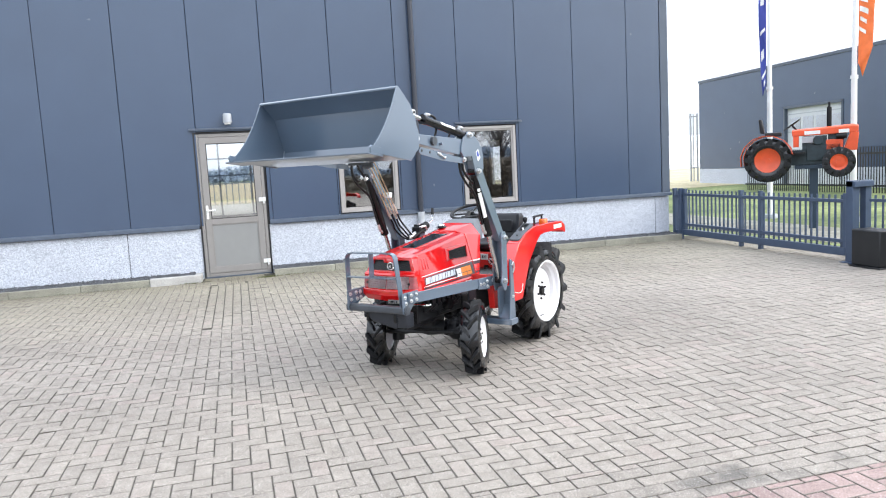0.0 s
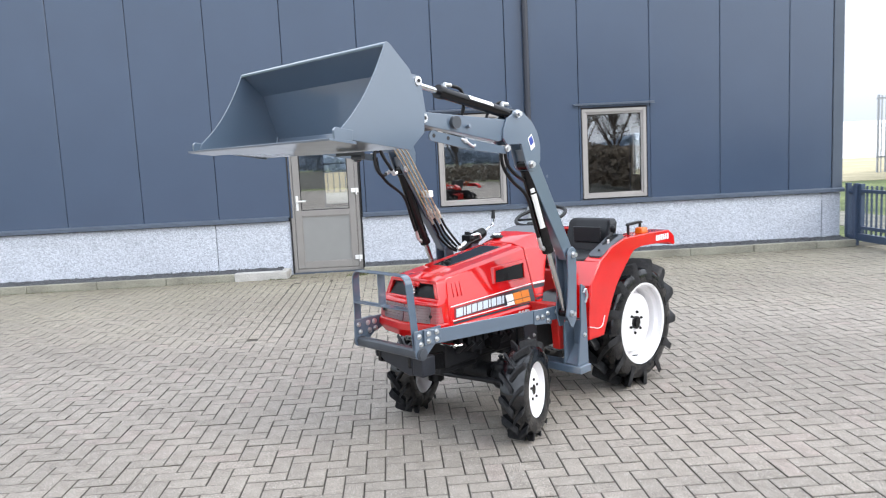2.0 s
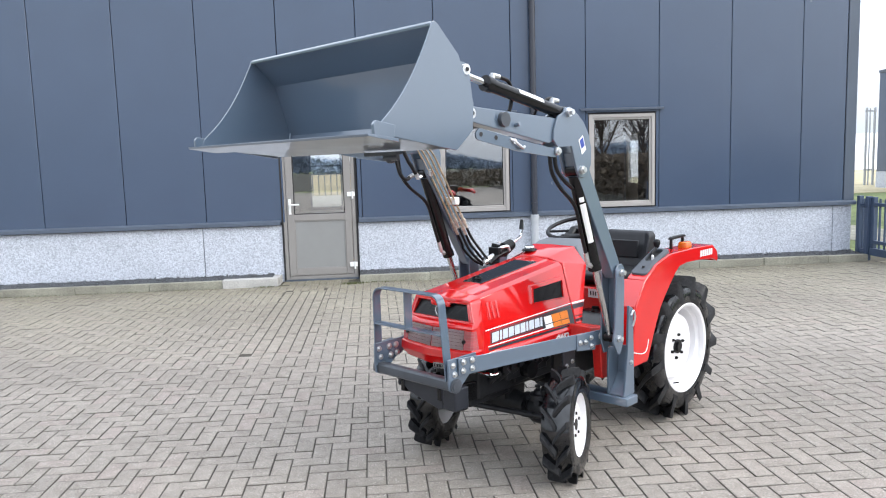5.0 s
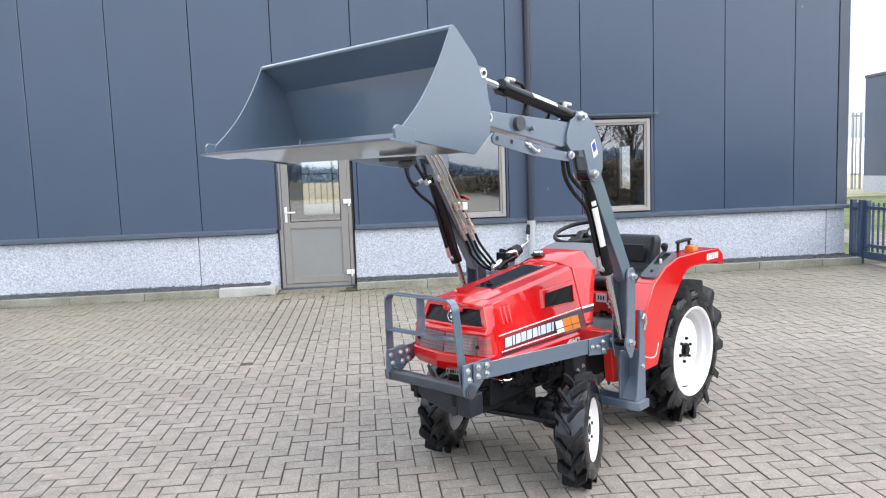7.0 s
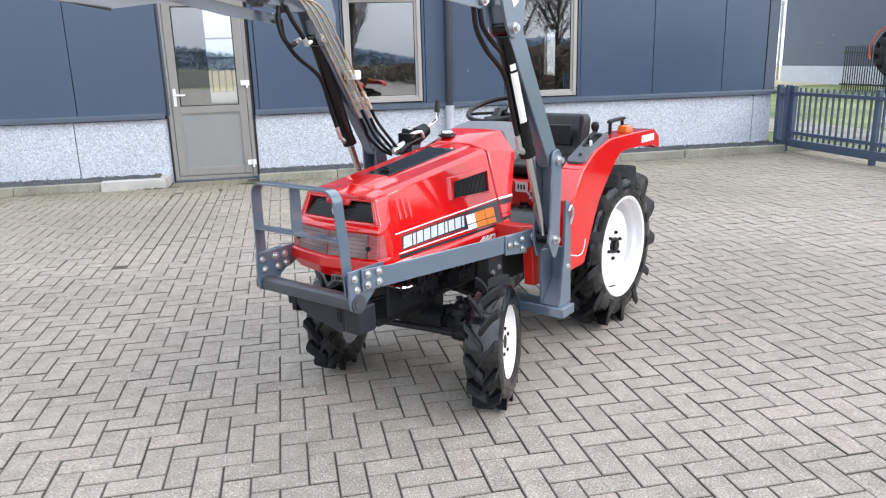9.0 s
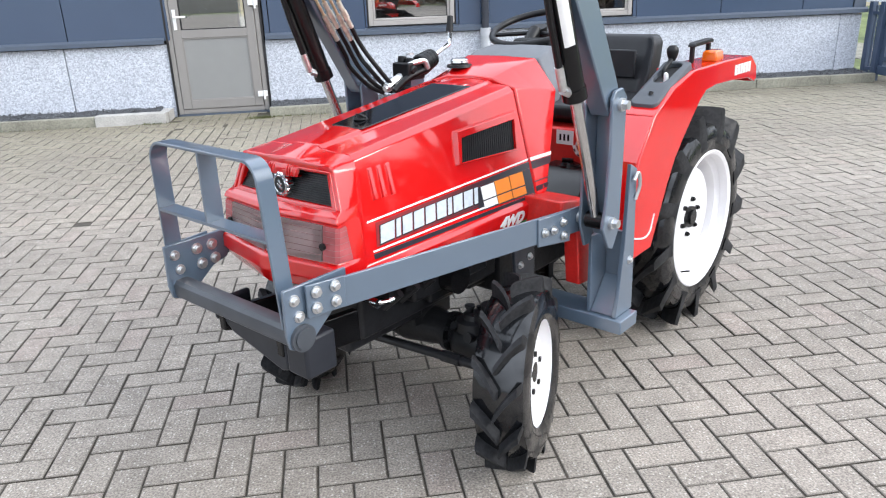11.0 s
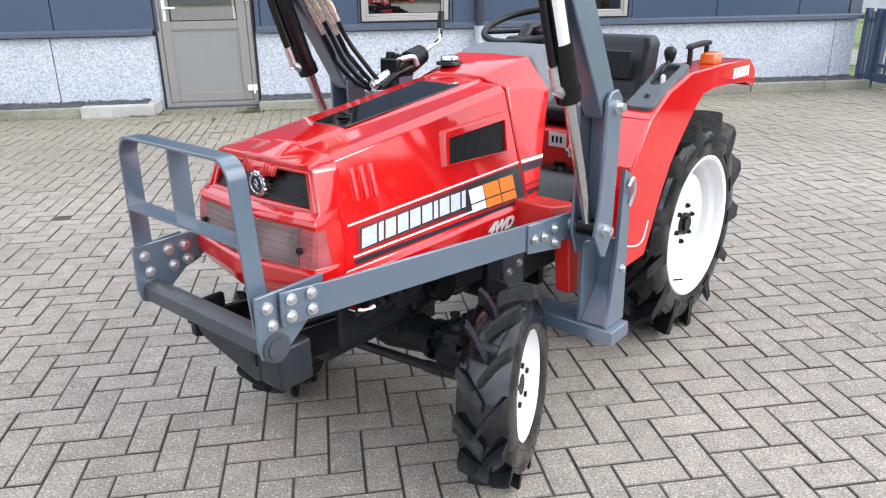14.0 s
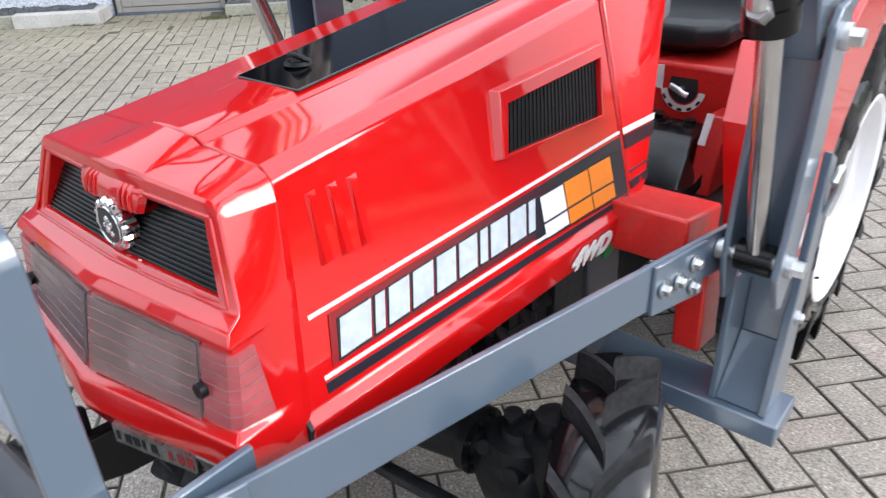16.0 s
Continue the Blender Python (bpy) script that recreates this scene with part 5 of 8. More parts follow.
def build_platform():
    # red front ledge, step panels and rear body
    for s in (1, -1):
        bm = bmesh.new()
        prism(bm, [(-0.955, 0.736), (-0.80, 0.712), (-0.80, 0.64), (-0.955, 0.645)], s * 0.24, s * 0.405)
        bevelled(part("ledge", bm, M_RED_DULL, tractor), 0.006)
        bm = bmesh.new()
        prism(bm, [(-0.90, 0.66), (-0.82, 0.66), (-0.785, 0.43), (-0.875, 0.44)], s * 0.375, s * 0.428)
        bevelled(part("step_panel", bm, M_RED_DULL, tractor, "red sheet panel below the footboard"), 0.005)
        bevelled(part("footboard", boxed(min(s * 0.15, s * 0.41), max(s * 0.15, s * 0.41), -0.80, -0.36, 0.570, 0.590), M_GASKET, tractor), 0.004)
    rings = []
    for z, xa, xb, ya, yb in ((0.58, -0.02, 0.250, -0.61, -0.355), (0.625, -0.02, 0.245, -0.60, -0.355), (0.668, -0.01, 0.225, -0.52, -0.355), (0.694, 0.00, 0.212, -0.46, -0.355), (0.700, 0.01, 0.200, -0.44, -0.355)):
        rings.append([(xa, ya, z), (xb, ya, z), (xb, yb, z), (xa, yb, z)])
    cv = smooth(bevelled(part("gear_cover", loft(bmesh.new(), rings), M_GEARCOVER, tractor, "black moulded gearbox cover"), 0.010, 2), 30)
    bm = bmesh.new()
    lathe(bm, [(0.0, 0.012), (0.028, 0.012), (0.032, 0.0), (0.0, 0.0)], 20, "z", (0.090, -0.405, 0.700))
    lathe(bm, [(0.0, 0.006), (0.044, 0.004), (0.046, -0.004), (0.0, -0.004)], 24, "z", (0.090, -0.405, 0.700))
    rod(bm, (0.070, -0.412, 0.718), (0.110, -0.398, 0.718), 0.008, 8)
    part("cover_cap", bm, M_GEARCOVER, cv)
    part("cover_button", lathe(bmesh.new(), [(0.0, 0.012), (0.014, 0.012), (0.016, 0.0), (0.0, 0.0)], 14, "z", (0.172, -0.385, 0.700)), M_PLASTIC, cv)
    bm = bmesh.new()
    loft(bm, [[(x, y, z), (x, y - 0.006, z), (x, y - 0.006, z + 0.030), (x, y, z + 0.030)] for x, y, z in ((0.04, -0.635, 0.625), (0.20, -0.632, 0.610), (0.262, -0.622, 0.606), (0.280, -0.600, 0.620), (0.288, -0.585, 0.640))])
    part("pedal_arm", bm, M_BLACKMETAL, tractor, "black flat pedal bar")
    bm = bmesh.new()
    prism(bm, [(-0.52, 0.59), (-0.355, 0.59), (-0.355, 0.745), (-0.45, 0.752), (-0.485, 0.69)], 0.232, 0.285)
    bevelled(part("side_bracket", bm, M_RED_DULL, tractor, "red bracket beside the seat base"), 0.004)
    bm = bmesh.new()
    prism(bm, [(-0.4535, 0.756), (-0.4885, 0.694), (-0.4905, 0.694), (-0.4560, 0.757)], 0.234, 0.250)
    part("white_strip", bm, M_WHITE, tractor, "narrow white sticker")
    bm = bmesh.new()
    box(bm, -0.30, 0.30, -0.35, 0.10, 0.56, 0.83)
    b = bevelled(part("seat_base", bm, M_RED_DULL, tractor, "red sheet body under the seat"), 0.012)
    bm = bmesh.new()
    box(bm, 0.005, 0.080, -0.354, -0.3505, 0.765, 0.82)
    part("sticker", bm, M_WHITE, tractor, "white sticker with a small symbol")
    bm = bmesh.new()
    for k in range(3):
        box(bm, 0.020 + 0.018 * k, 0.028 + 0.018 * k, -0.3560, -0.3543, 0.78, 0.805)
    part("sticker_bars", bm, M_PLASTIC, tractor)
    # the opening's dark inside is painted as a flat black plate
    half = [(0.132 + 0.036 * math.cos(radians(a)), 0.775 + 0.040 * math.sin(radians(a))) for a in range(180, 361, 12)] + [(0.164, 0.797), (0.100, 0.797)]
    part("dial_opening", prism(bmesh.new(), half, -0.3515, -0.3500, "y"), M_GASKET, b, "half-round opening in the seat base, drawn as a black plate")
    bm = bmesh.new()
    loft(bm, [[(0.132 + r * math.cos(radians(a)), y, 0.775 + r * 1.08 * math.sin(radians(a))) for r, y in ((0.040, -0.3512), (0.040, -0.3530), (0.055, -0.3530), (0.055, -0.3512))] for a in range(190, 351, 10)])
    part("dial_scale", bm, M_WHITE, b, "curved white scale sticker")
    for k in range(5):
        a0 = radians(204 + 28 * k)
        bm = bmesh.new()
        loft(bm, [[(0.132 + r * math.cos(a), y, 0.775 + r * 1.08 * math.sin(a)) for r, y in ((0.0475, -0.3532), (0.0475, -0.3538), (0.0535, -0.3538), (0.0535, -0.3532))] for a in (a0, a0 + 0.12, a0 + 0.24)])
        part("dial_mark", bm, M_PLASTIC, b)
    bm = bmesh.new()
    rod(bm, (0.128, -0.350, 0.770), (0.130, -0.372, 0.772), 0.008, 10)
    tube(bm, [(0.108, -0.371, 0.780), (0.125, -0.374, 0.774), (0.140, -0.374, 0.766), (0.152, -0.372, 0.762)], 0.0075, 8)
    part("dial_tap", bm, M_ZINC, b, "bright metal tap lever")
    # fenders
    def fender(s):
        out = [(-0.635, 0.455), (-0.630, 0.62), (-0.60, 0.80), (-0.50, 0.935), (-0.36, 1.010), (-0.20, 1.052), (0.10, 1.056), (0.385, 1.050), (0.455, 1.005), (0.468, 0.945)]
        arch = [(0.440, 0.940), (0.37, 0.962), (0.185, 0.972), (0.02, 0.976), (-0.075, 0.965), (-0.13, 0.932), (-0.190, 0.877), (-0.255, 0.815), (-0.316, 0.748), (-0.362, 0.672), (-0.402, 0.594), (-0.468, 0.460)]
        if piece == "side":
            return prism(bmesh.new(), out + arch, s * 0.470, s * 0.480)
        if piece == "foot":
            return prism(bmesh.new(), [(-0.635, 0.45), (-0.455, 0.45), (-0.455, 0.458), (-0.635, 0.458)], s * 0.42, s * 0.4695)
        if piece == "front":
            rows = ((-0.632, 0.459, 0.372), (-0.616, 0.630, 0.352), (-0.60, 0.80, 0.318), (-0.50, 0.932, 0.297))
            return loft(bmesh.new(), [[(s * xi, y, z), (s * 0.4745, y, z), (s * 0.4745, y - 0.008, z - 0.004), (s * xi, y - 0.008, z - 0.004)] for y, z, xi in rows])
        run = out[3:6] if piece == "ramp" else out[5:]
        return prism(bmesh.new(), [(y, z + 0.001) for y, z in run] + [(y, z - 0.010) for y, z in run[::-1]], s * (0.360 if piece == "ramp" else 0.335), s * 0.4745)
    piece = "side"
    sheets = part2("fender", fender, M_RED, "red sheet metal fender over the rear wheel", 0.004)
    for piece, title in (("foot", "fender_foot"), ("front", "fender_front"), ("ramp", "fender_ramp"), ("top", "fender_top")):
        for s, owner in zip((1, -1), sheets):
            smooth(bevelled(part(title, fender(s), M_RED, owner), 0.004), 30)
    for ob in sheets:
        smooth(ob, 30)
    part2("fender_edge", lambda s: tube(bmesh.new(), [(s * 0.481, -0.632, 0.54), (s * 0.481, -0.54, 0.515), (s * 0.481, -0.49, 0.525), (s * 0.481, -0.462, 0.585)], 0.003, 6), M_WHITE)
    def plate(s):
        bm = bmesh.new()
        for k in range(6):
            box(bm, min(s * 0.4805, s * 0.4825), max(s * 0.4805, s * 0.4825), 0.20 + 0.03 * k, 0.222 + 0.03 * k, 0.99, 1.03)
        return bm
    part2("model_bars", plate, M_WHITE, "pale sticker of unreadable marks")
    # lever console on the fender: a moulded block with a long open slot
    def on_console(x, k, lift):
        """k runs up the console from its front edge to its rear, lift stands off its sloping top."""
        y, z = lerp(-0.470, -0.185, k), lerp(0.965, 1.082, k) + 0.016 * math.sin(math.pi * k)
        return Vector((x, y - 0.38 * lift, z + 0.92 * lift))
    def rounded(x0, x1, k0, k1, r, rk, n=5):
        pts = []
        for cx, ck, a0 in ((x1 - r, k1 - rk, 0), (x0 + r, k1 - rk, 90), (x0 + r, k0 + rk, 180), (x1 - r, k0 + rk, 270)):
            for q in range(n):
                a = radians(a0 + 90 * q / (n - 1))
                pts.append((cx + r * math.cos(a), ck + rk * math.sin(a)))
        return pts
    rim_out, rim_in = rounded(0.364, 0.466, 0.0, 1.0, 0.020, 0.08), rounded(0.386, 0.442, 0.40, 0.93, 0.026, 0.10)
    bm = bmesh.new()
    loft(bm, [[on_console(x, k, h) for x, k in ring] for ring, h in ((rim_out, -0.045), (rim_out, -0.004), ([(lerp(x, 0.415, 0.05), lerp(k, 0.5, 0.02)) for x, k in rim_out], 0.0), ([(lerp(x, 0.414, -0.10), lerp(k, 0.66, -0.05)) for x, k in rim_in], 0.0), (rim_in, -0.004), (rim_in, -0.018))], caps=False)
    c = smooth(part("console", bm, M_CONSOLE, tractor, "dark grey moulded lever console with an open slot"), 40)
    bm = bmesh.new()
    bm.faces.new([bm.verts.new(on_console(x, k, -0.017)) for x, k in rim_in])
    part("slot_floor", bm, M_GASKET, c)
    part("screw", rod(bmesh.new(), on_console(0.420, 0.17, -0.004), on_console(0.420, 0.20, 0.003), 0.008, 12), M_PLASTIC, c)
    bm = bmesh.new()
    a, b = on_console(0.425, 0.52, -0.034), on_console(0.423, 0.56, 0.004)
    rod(bm, a, b, 0.010, 12, 0.008)
    rod(bm, b, b + (b - a).normalized() * 0.005, 0.008, 12, 0.004)
    part("lever_stub", bm, M_WHITE, c, "short pale lever end")
    bm = bmesh.new()
    tube(bm, [on_console(0.402, 0.62, -0.030), on_console(0.401, 0.68, 0.004), (0.400, -0.232, 1.084), (0.400, -0.222, 1.100)], 0.0085, 10)
    lathe(bm, [(0.0, 0.026), (0.012, 0.024), (0.0205, 0.014), (0.0215, 0.002), (0.017, -0.016), (0.010, -0.030), (0.0, -0.032)], 18, "z", (0.400, -0.217, 1.114))
    smooth(part("lever", bm, M_PLASTIC, tractor, "black knobbed lever"))
    # grab handle and amber lamp
    def grab(s):
        bm = bmesh.new()
        for y in (-0.005, 0.150):
            box(bm, min(s * 0.377, s * 0.393), max(s * 0.377, s * 0.393), y - 0.008, y + 0.008, 1.045, 1.118)
        prism(bm, [(-0.018, 1.114), (-0.014, 1.124), (0.0, 1.131), (0.150, 1.136), (0.164, 1.131), (0.166, 1.119), (0.150, 1.120), (0.0, 1.115)], s * 0.370, s * 0.400)
        return bm
    part2("grab_handle", grab, M_PLASTIC, "black angular grab handle", 0.003)
    def lampbody(s):
        bm = bmesh.new()
        loft(bm, [[(s * x, y, z) for x, y in ((0.395 + d, 0.060 + d), (0.455 - d, 0.060 + d), (0.455 - d, 0.140 - d), (0.395 + d, 0.140 - d))] for z, d in ((1.055, 0.0), (1.088, 0.002), (1.097, 0.008))])
        return bm
    part2("turn_lamp", lampbody, M_AMBERBODY, "orange turn signal lens", 0.006)
    # seat
    rings = []
    for z, w, yf, yb in ((0.885, 0.160, 0.055, 0.120), (0.93, 0.178, 0.060, 0.135), (1.02, 0.184, 0.095, 0.165), (1.115, 0.182, 0.125, 0.190), (1.145, 0.165, 0.138, 0.190)):
        rings.append([(-w, yf - 0.03, z), (-w * 0.75, yf, z), (w * 0.75, yf, z), (w, yf - 0.03, z), (w, yb, z), (-w, yb, z)])
    smooth(bevelled(part("seat_backrest", loft(bmesh.new(), rings), M_VINYL, tractor, "black vinyl seat back"), 0.014, 3, 20), 40)
    rings = []
    for z, w, yf, yb in ((0.83, 0.13, -0.26, 0.08), (0.865, 0.195, -0.33, 0.12), (0.905, 0.200, -0.335, 0.125), (0.920, 0.18, -0.30, 0.10)):
        rings.append([(-w, yf + 0.05, z), (-w * 0.7, yf, z), (w * 0.7, yf, z), (w, yf + 0.05, z), (w, yb, z), (-w, yb, z)])
    smooth(bevelled(part("seat_cushion", loft(bmesh.new(), rings), M_VINYL, tractor, "black vinyl seat cushion"), 0.016, 3, 20), 40)
    bm = bmesh.new()
    prism(bm, [(-0.115, 0.975), (0.115, 0.975), (0.12, 1.09), (-0.12, 1.09)], 0.0, 0.012, "y")
    o = bevelled(part("seat_pad", bm, M_VINYL, tractor), 0.008)
    o.matrix_local = pose(0, 0.0607, 0)
    bm = bmesh.new()
    box(bm, -0.06, 0.06, -0.2, 0.05, 0.79, 0.81)
    part("seat_bracket", bm, M_BLACKMETAL, tractor)
    bm = bmesh.new()
    rod(bm, (0.225, -0.95, 0.655), (0.27, -0.95, 0.64), 0.02, 10)
    part("green_cap", bm, M_GREEN, tractor, "green plastic cap")


M_AMBERBODY = material("amber_lens", (0.64, 0.125, 0.006), 0.2, coat=0.5, var=0.1, scale=30)
build_platform()


# ---- loader ----
def build_loader():
    def bolts(parent, pts, axis, h, r=0.0096, washer=0.0145):
        for p in pts:
            part("bolt", hexbolt(bmesh.new(), p, axis, r, h, washer), M_ZINC, parent)

    # front beam, guard and plates
    bm = bmesh.new()
    ring = []
    q = 0.028
    for k in range(16):
        a = 2 * math.pi * (k + 0.5) / 16
        ca, sa = math.cos(a), math.sin(a)
        e = max(abs(ca), abs(sa)) ** 0.65
        ring.append((q * ca / e, q * sa / e))
    loft(bm, [[(x, -1.866 + a, 0.606 + b) for a, b in ring] for x in (-0.285, 0.250)])
    # beam and cap take M_DARKGREY to put their front-side shade into the colour
    beam = smooth(part("front_beam", bm, M_DARKGREY, tractor, "grey square tube across the front, darkened for shade"), 30)
    bm = bmesh.new()
    rod(bm, (0.248, -1.866, 0.606), (0.272, -1.866, 0.606), 0.034, 24)
    rod(bm, (0.272, -1.866, 0.606), (0.276, -1.866, 0.606), 0.026, 24)
    part("beam_cap", bm, M_DARKGREY, beam)
    bm = bmesh.new()
    w, t = 0.024, 0.004
    path = []
    x0, x1, zt, zb, rr, lean = -0.268, 0.190, 1.020, 0.625, 0.050, 0.036
    path.append((x0, zb))
    for k in range(7):
        a = math.pi - math.pi / 2 * k / 6
        path.append((x0 + rr + rr * math.cos(a), zt - rr + rr * math.sin(a)))
    for k in range(7):
        a = math.pi / 2 - math.pi / 2 * k / 6
        path.append((x1 - rr + rr * math.cos(a), zt - rr + rr * math.sin(a)))
    path.append((x1 + lean, zb))
    rings = []
    for i, (x, z) in enumerate(path):
        a, b = path[max(i - 1, 0)], path[min(i + 1, len(path) - 1)]
        d = Vector((b[0] - a[0], 0, b[1] - a[1])).normalized()
        n = Vector((-d.z, 0, d.x)) * t
        c = Vector((x, -1.868, z))
        rings.append([c - n + Vector((0, -w, 0)), c + n + Vector((0, -w, 0)), c + n + Vector((0, w, 0)), c - n + Vector((0, w, 0))])
    guard = bevelled(part("guard", loft(bm, rings), M_GREY, tractor, "grey flat bar guard hoop before the grille"), 0.0015, 1)
    smooth(guard, 35)
    part("guard_crossbar", boxed(x0 + 0.004, x1 + lean * 0.5 - 0.006, -1.868 - w, -1.868 + w, 0.833, 0.841), M_GREY, guard)
    part("guard_upright", boxed(-0.042, -0.034, -1.868 - w, -1.868 + w, 0.841, zt - 0.004), M_GREY, guard)

    def front_plate(s):
        bm = bmesh.new()
        prism(bm, [(-1.905, 0.735), (-1.715, 0.735), (-1.715, 0.655), (-1.765, 0.640), (-1.838, 0.582), (-1.868, 0.570), (-1.900, 0.585), (-1.908, 0.62)], s * 0.252, s * 0.262)
        return bm
    fps = part2("front_plate", front_plate, M_GREY, "grey bolted corner plate", 0.002)
    for s, fp in zip((1, -1), fps):
        o = 0.262 if s > 0 else -0.252
        bolts(fp, [(o, -1.878, 0.704), (o, -1.868, 0.660)], "x", 0.009)
        if s < 0:
            bolts(fp, [(o, -1.810, 0.704), (o, -1.762, 0.704), (o, -1.800, 0.657), (o, -1.757, 0.662)], "x", 0.009, 0.0105, 0.0165)

    # diagonal side bars from the corner plates to the posts
    def side_bar(s):
        bm = bmesh.new()
        y0, y1, xa, xb = -1.80, -0.880, 0.272, 0.453
        n = Vector((y1 - y0, -(xb - xa), 0)).normalized() * 0.005
        rings = []
        for y in (y0, y1):
            t = (y - y0) / (y1 - y0)
            c = Vector((lerp(xa, xb, t), y, 0))
            za, zb = lerp(0.648, 0.642, t), lerp(0.726, 0.722, t)
            rings.append([Vector((s * (c.x + k * n.x), c.y + k * n.y, z)) for k, z in ((-1, za), (1, za), (1, zb), (-1, zb))])
        return loft(bm, rings)
    part2("side_bar", side_bar, M_GREY, "long grey flat bar beside the engine", 0.002)

    def bar_plate(s):
        bm = bmesh.new()
        rings = []
        for y in (-1.105, -0.972):
            t = (y + 1.80) / 0.895
            x = lerp(0.272, 0.448, t)
            za = 0.636 if y < -1 else 0.624
            rings.append([(s * (x + d), y, z) for d, z in ((0.005, za), (0.012, za), (0.012, 0.722), (0.005, 0.722))])
        return loft(bm, rings)
    bps = part2("bar_plate", bar_plate, M_GREY, "", 0.002)
    def tail_plate(s):
        bm = bmesh.new()
        rings = []
        for y, za, zb in ((-1.850, 0.650, 0.734), (-1.748, 0.654, 0.732)):
            x = lerp(0.272, 0.448, (y + 1.80) / 0.895)
            rings.append([(s * (x + d), y, z) for d, z in ((0.0055, za), (0.013, za), (0.013, zb), (0.0055, zb))])
        return loft(bm, rings)
    tps = part2("joint_plate", tail_plate, M_GREY, "", 0.002)
    for s, bp, tp in zip((1, -1), bps, tps):
        pts = [(-1.082, 0.677), (-1.044, 0.676), (-1.005, 0.693), (-1.002, 0.650)]
        for y, z in pts:
            x = lerp(0.272, 0.448, (y + 1.80) / 0.895) + 0.012
            part("bolt", hexbolt(bmesh.new(), (s * x, y, z), "x", 0.0098, 0.010 * s, 0.0145), M_ZINC, bp)
        for y, z in ((-1.826, 0.713), (-1.777, 0.715), (-1.828, 0.673), (-1.777, 0.676)):
            x = lerp(0.272, 0.448, (y + 1.80) / 0.895) + 0.013
            part("bolt", hexbolt(bmesh.new(), (s * x, y, z), "x", 0.0102, 0.010 * s, 0.0148), M_ZINC, tp)

    # posts: lower U-shaped bracket on a foot beam, upper mast of two plates
    def foot(s):
        bm = bmesh.new()
        box(bm, min(s * 0.16, s * 0.592), max(s * 0.16, s * 0.592), -0.898, -0.785, 0.315, 0.361)
        return bm
    part2("foot_beam", foot, M_GREY, "grey box beam under the post", 0.004)

    def lower(s):
        return prism(bmesh.new(), [(-0.885, 0.362), (-0.775, 0.362), (-0.790, 0.83), (-0.830, 0.85), (-0.845, 0.60), (-0.872, 0.42)], s * 0.552, s * 0.566)
    for s, pb in zip((1, -1), part2("post_bracket", lower, M_GREY, "grey welded U-shaped post bracket", 0.002)):
        bevelled(part("inner_plate", prism(bmesh.new(), [(-0.885, 0.362), (-0.775, 0.362), (-0.775, 0.62), (-0.885, 0.62)], s * 0.462, s * 0.474), M_GREY, pb), 0.002)
        bevelled(part("back_plate", prism(bmesh.new(), [(-0.790, 0.362), (-0.776, 0.362), (-0.776, 0.62), (-0.790, 0.62)], s * 0.474, s * 0.552), M_GREY, pb), 0.002)
        bevelled(part("gusset", prism(bmesh.new(), [(-0.880, 0.363), (-0.792, 0.47), (-0.792, 0.455), (-0.872, 0.363)], s * 0.474, s * 0.552), M_GREY, pb), 0.002)

    def mast(s):
        bm = bmesh.new()
        prism(bm, [(-0.945, 1.055), (-0.925, 1.078), (-0.885, 1.082), (-0.860, 1.055), (-0.862, 0.93), (-0.870, 0.66), (-0.905, 0.600), (-0.930, 0.61), (-0.972, 0.68), (-0.955, 0.75), (-0.942, 0.9)], s * 0.545, s * 0.556)
        prism(bm, [(-0.945, 1.035), (-0.925, 1.060), (-0.865, 1.060), (-0.855, 0.9), (-0.862, 0.66), (-0.895, 0.600), (-0.925, 0.60), (-0.955, 0.68), (-0.950, 0.76), (-0.940, 0.9)], s * 0.462, s * 0.472)
        box(bm, min(s * 0.472, s * 0.545), max(s * 0.472, s * 0.545), -0.880, -0.862, 0.63, 1.025)
        return bm
    ms = part2("post_mast", mast, M_GREY, "grey loader post of two plates", 0.003)
    for s, m in zip((1, -1), ms):
        for y, z, r in ((-0.898, 1.036, 0.019), (-0.925, 0.690, 0.018)):
            bm = bmesh.new()
            rod(bm, (s * 0.445, y, z), (s * 0.575, y, z), 0.012, 14)
            rod(bm, (s * 0.556, y, z), (s * 0.566, y, z), r, 18)
            rod(bm, (s * 0.566, y, z), (s * 0.582, y, z), 0.014, 6)
            rod(bm, (s * 0.448, y, z), (s * 0.461, y, z), r, 18)
            part("pin", bm, M_ZINC, m, "zinc pivot pin")
        bm = bmesh.new()
        tube(bm, [(s * 0.570, -0.80, 0.735), (s * 0.578, -0.792, 0.78), (s * 0.578, -0.805, 0.82), (s * 0.575, -0.825, 0.80)], 0.006, 8)
        part("lock_hook", bm, M_ZINC, m)
        part("bolt", hexbolt(bmesh.new(), (s * 0.566, -0.812, 0.54), "x", 0.010, 0.008 * s, 0.013), M_ZINC, m)

    # arms
    def arm(s):
        bm = bmesh.new()
        xa, xb = s * 0.478, s * 0.540
        prism(bm, [(-2.075, 1.842), (-2.060, 1.856), (-1.96, 1.848), (-1.45, 1.820), (-1.42, 1.80), (-1.42, 1.72), (-1.50, 1.704), (-1.98, 1.782), (-2.075, 1.802)], xa, xb)
        prism(bm, [(-1.300, 1.660), (-1.175, 1.600), (-0.868, 1.055), (-0.878, 1.010), (-0.930, 1.005), (-0.955, 1.040), (-1.270, 1.560)], xa, xb)
        return bm
    arms = part2("loader_arm", arm, M_GREY, "cranked grey loader arm of welded tube", 0.004)

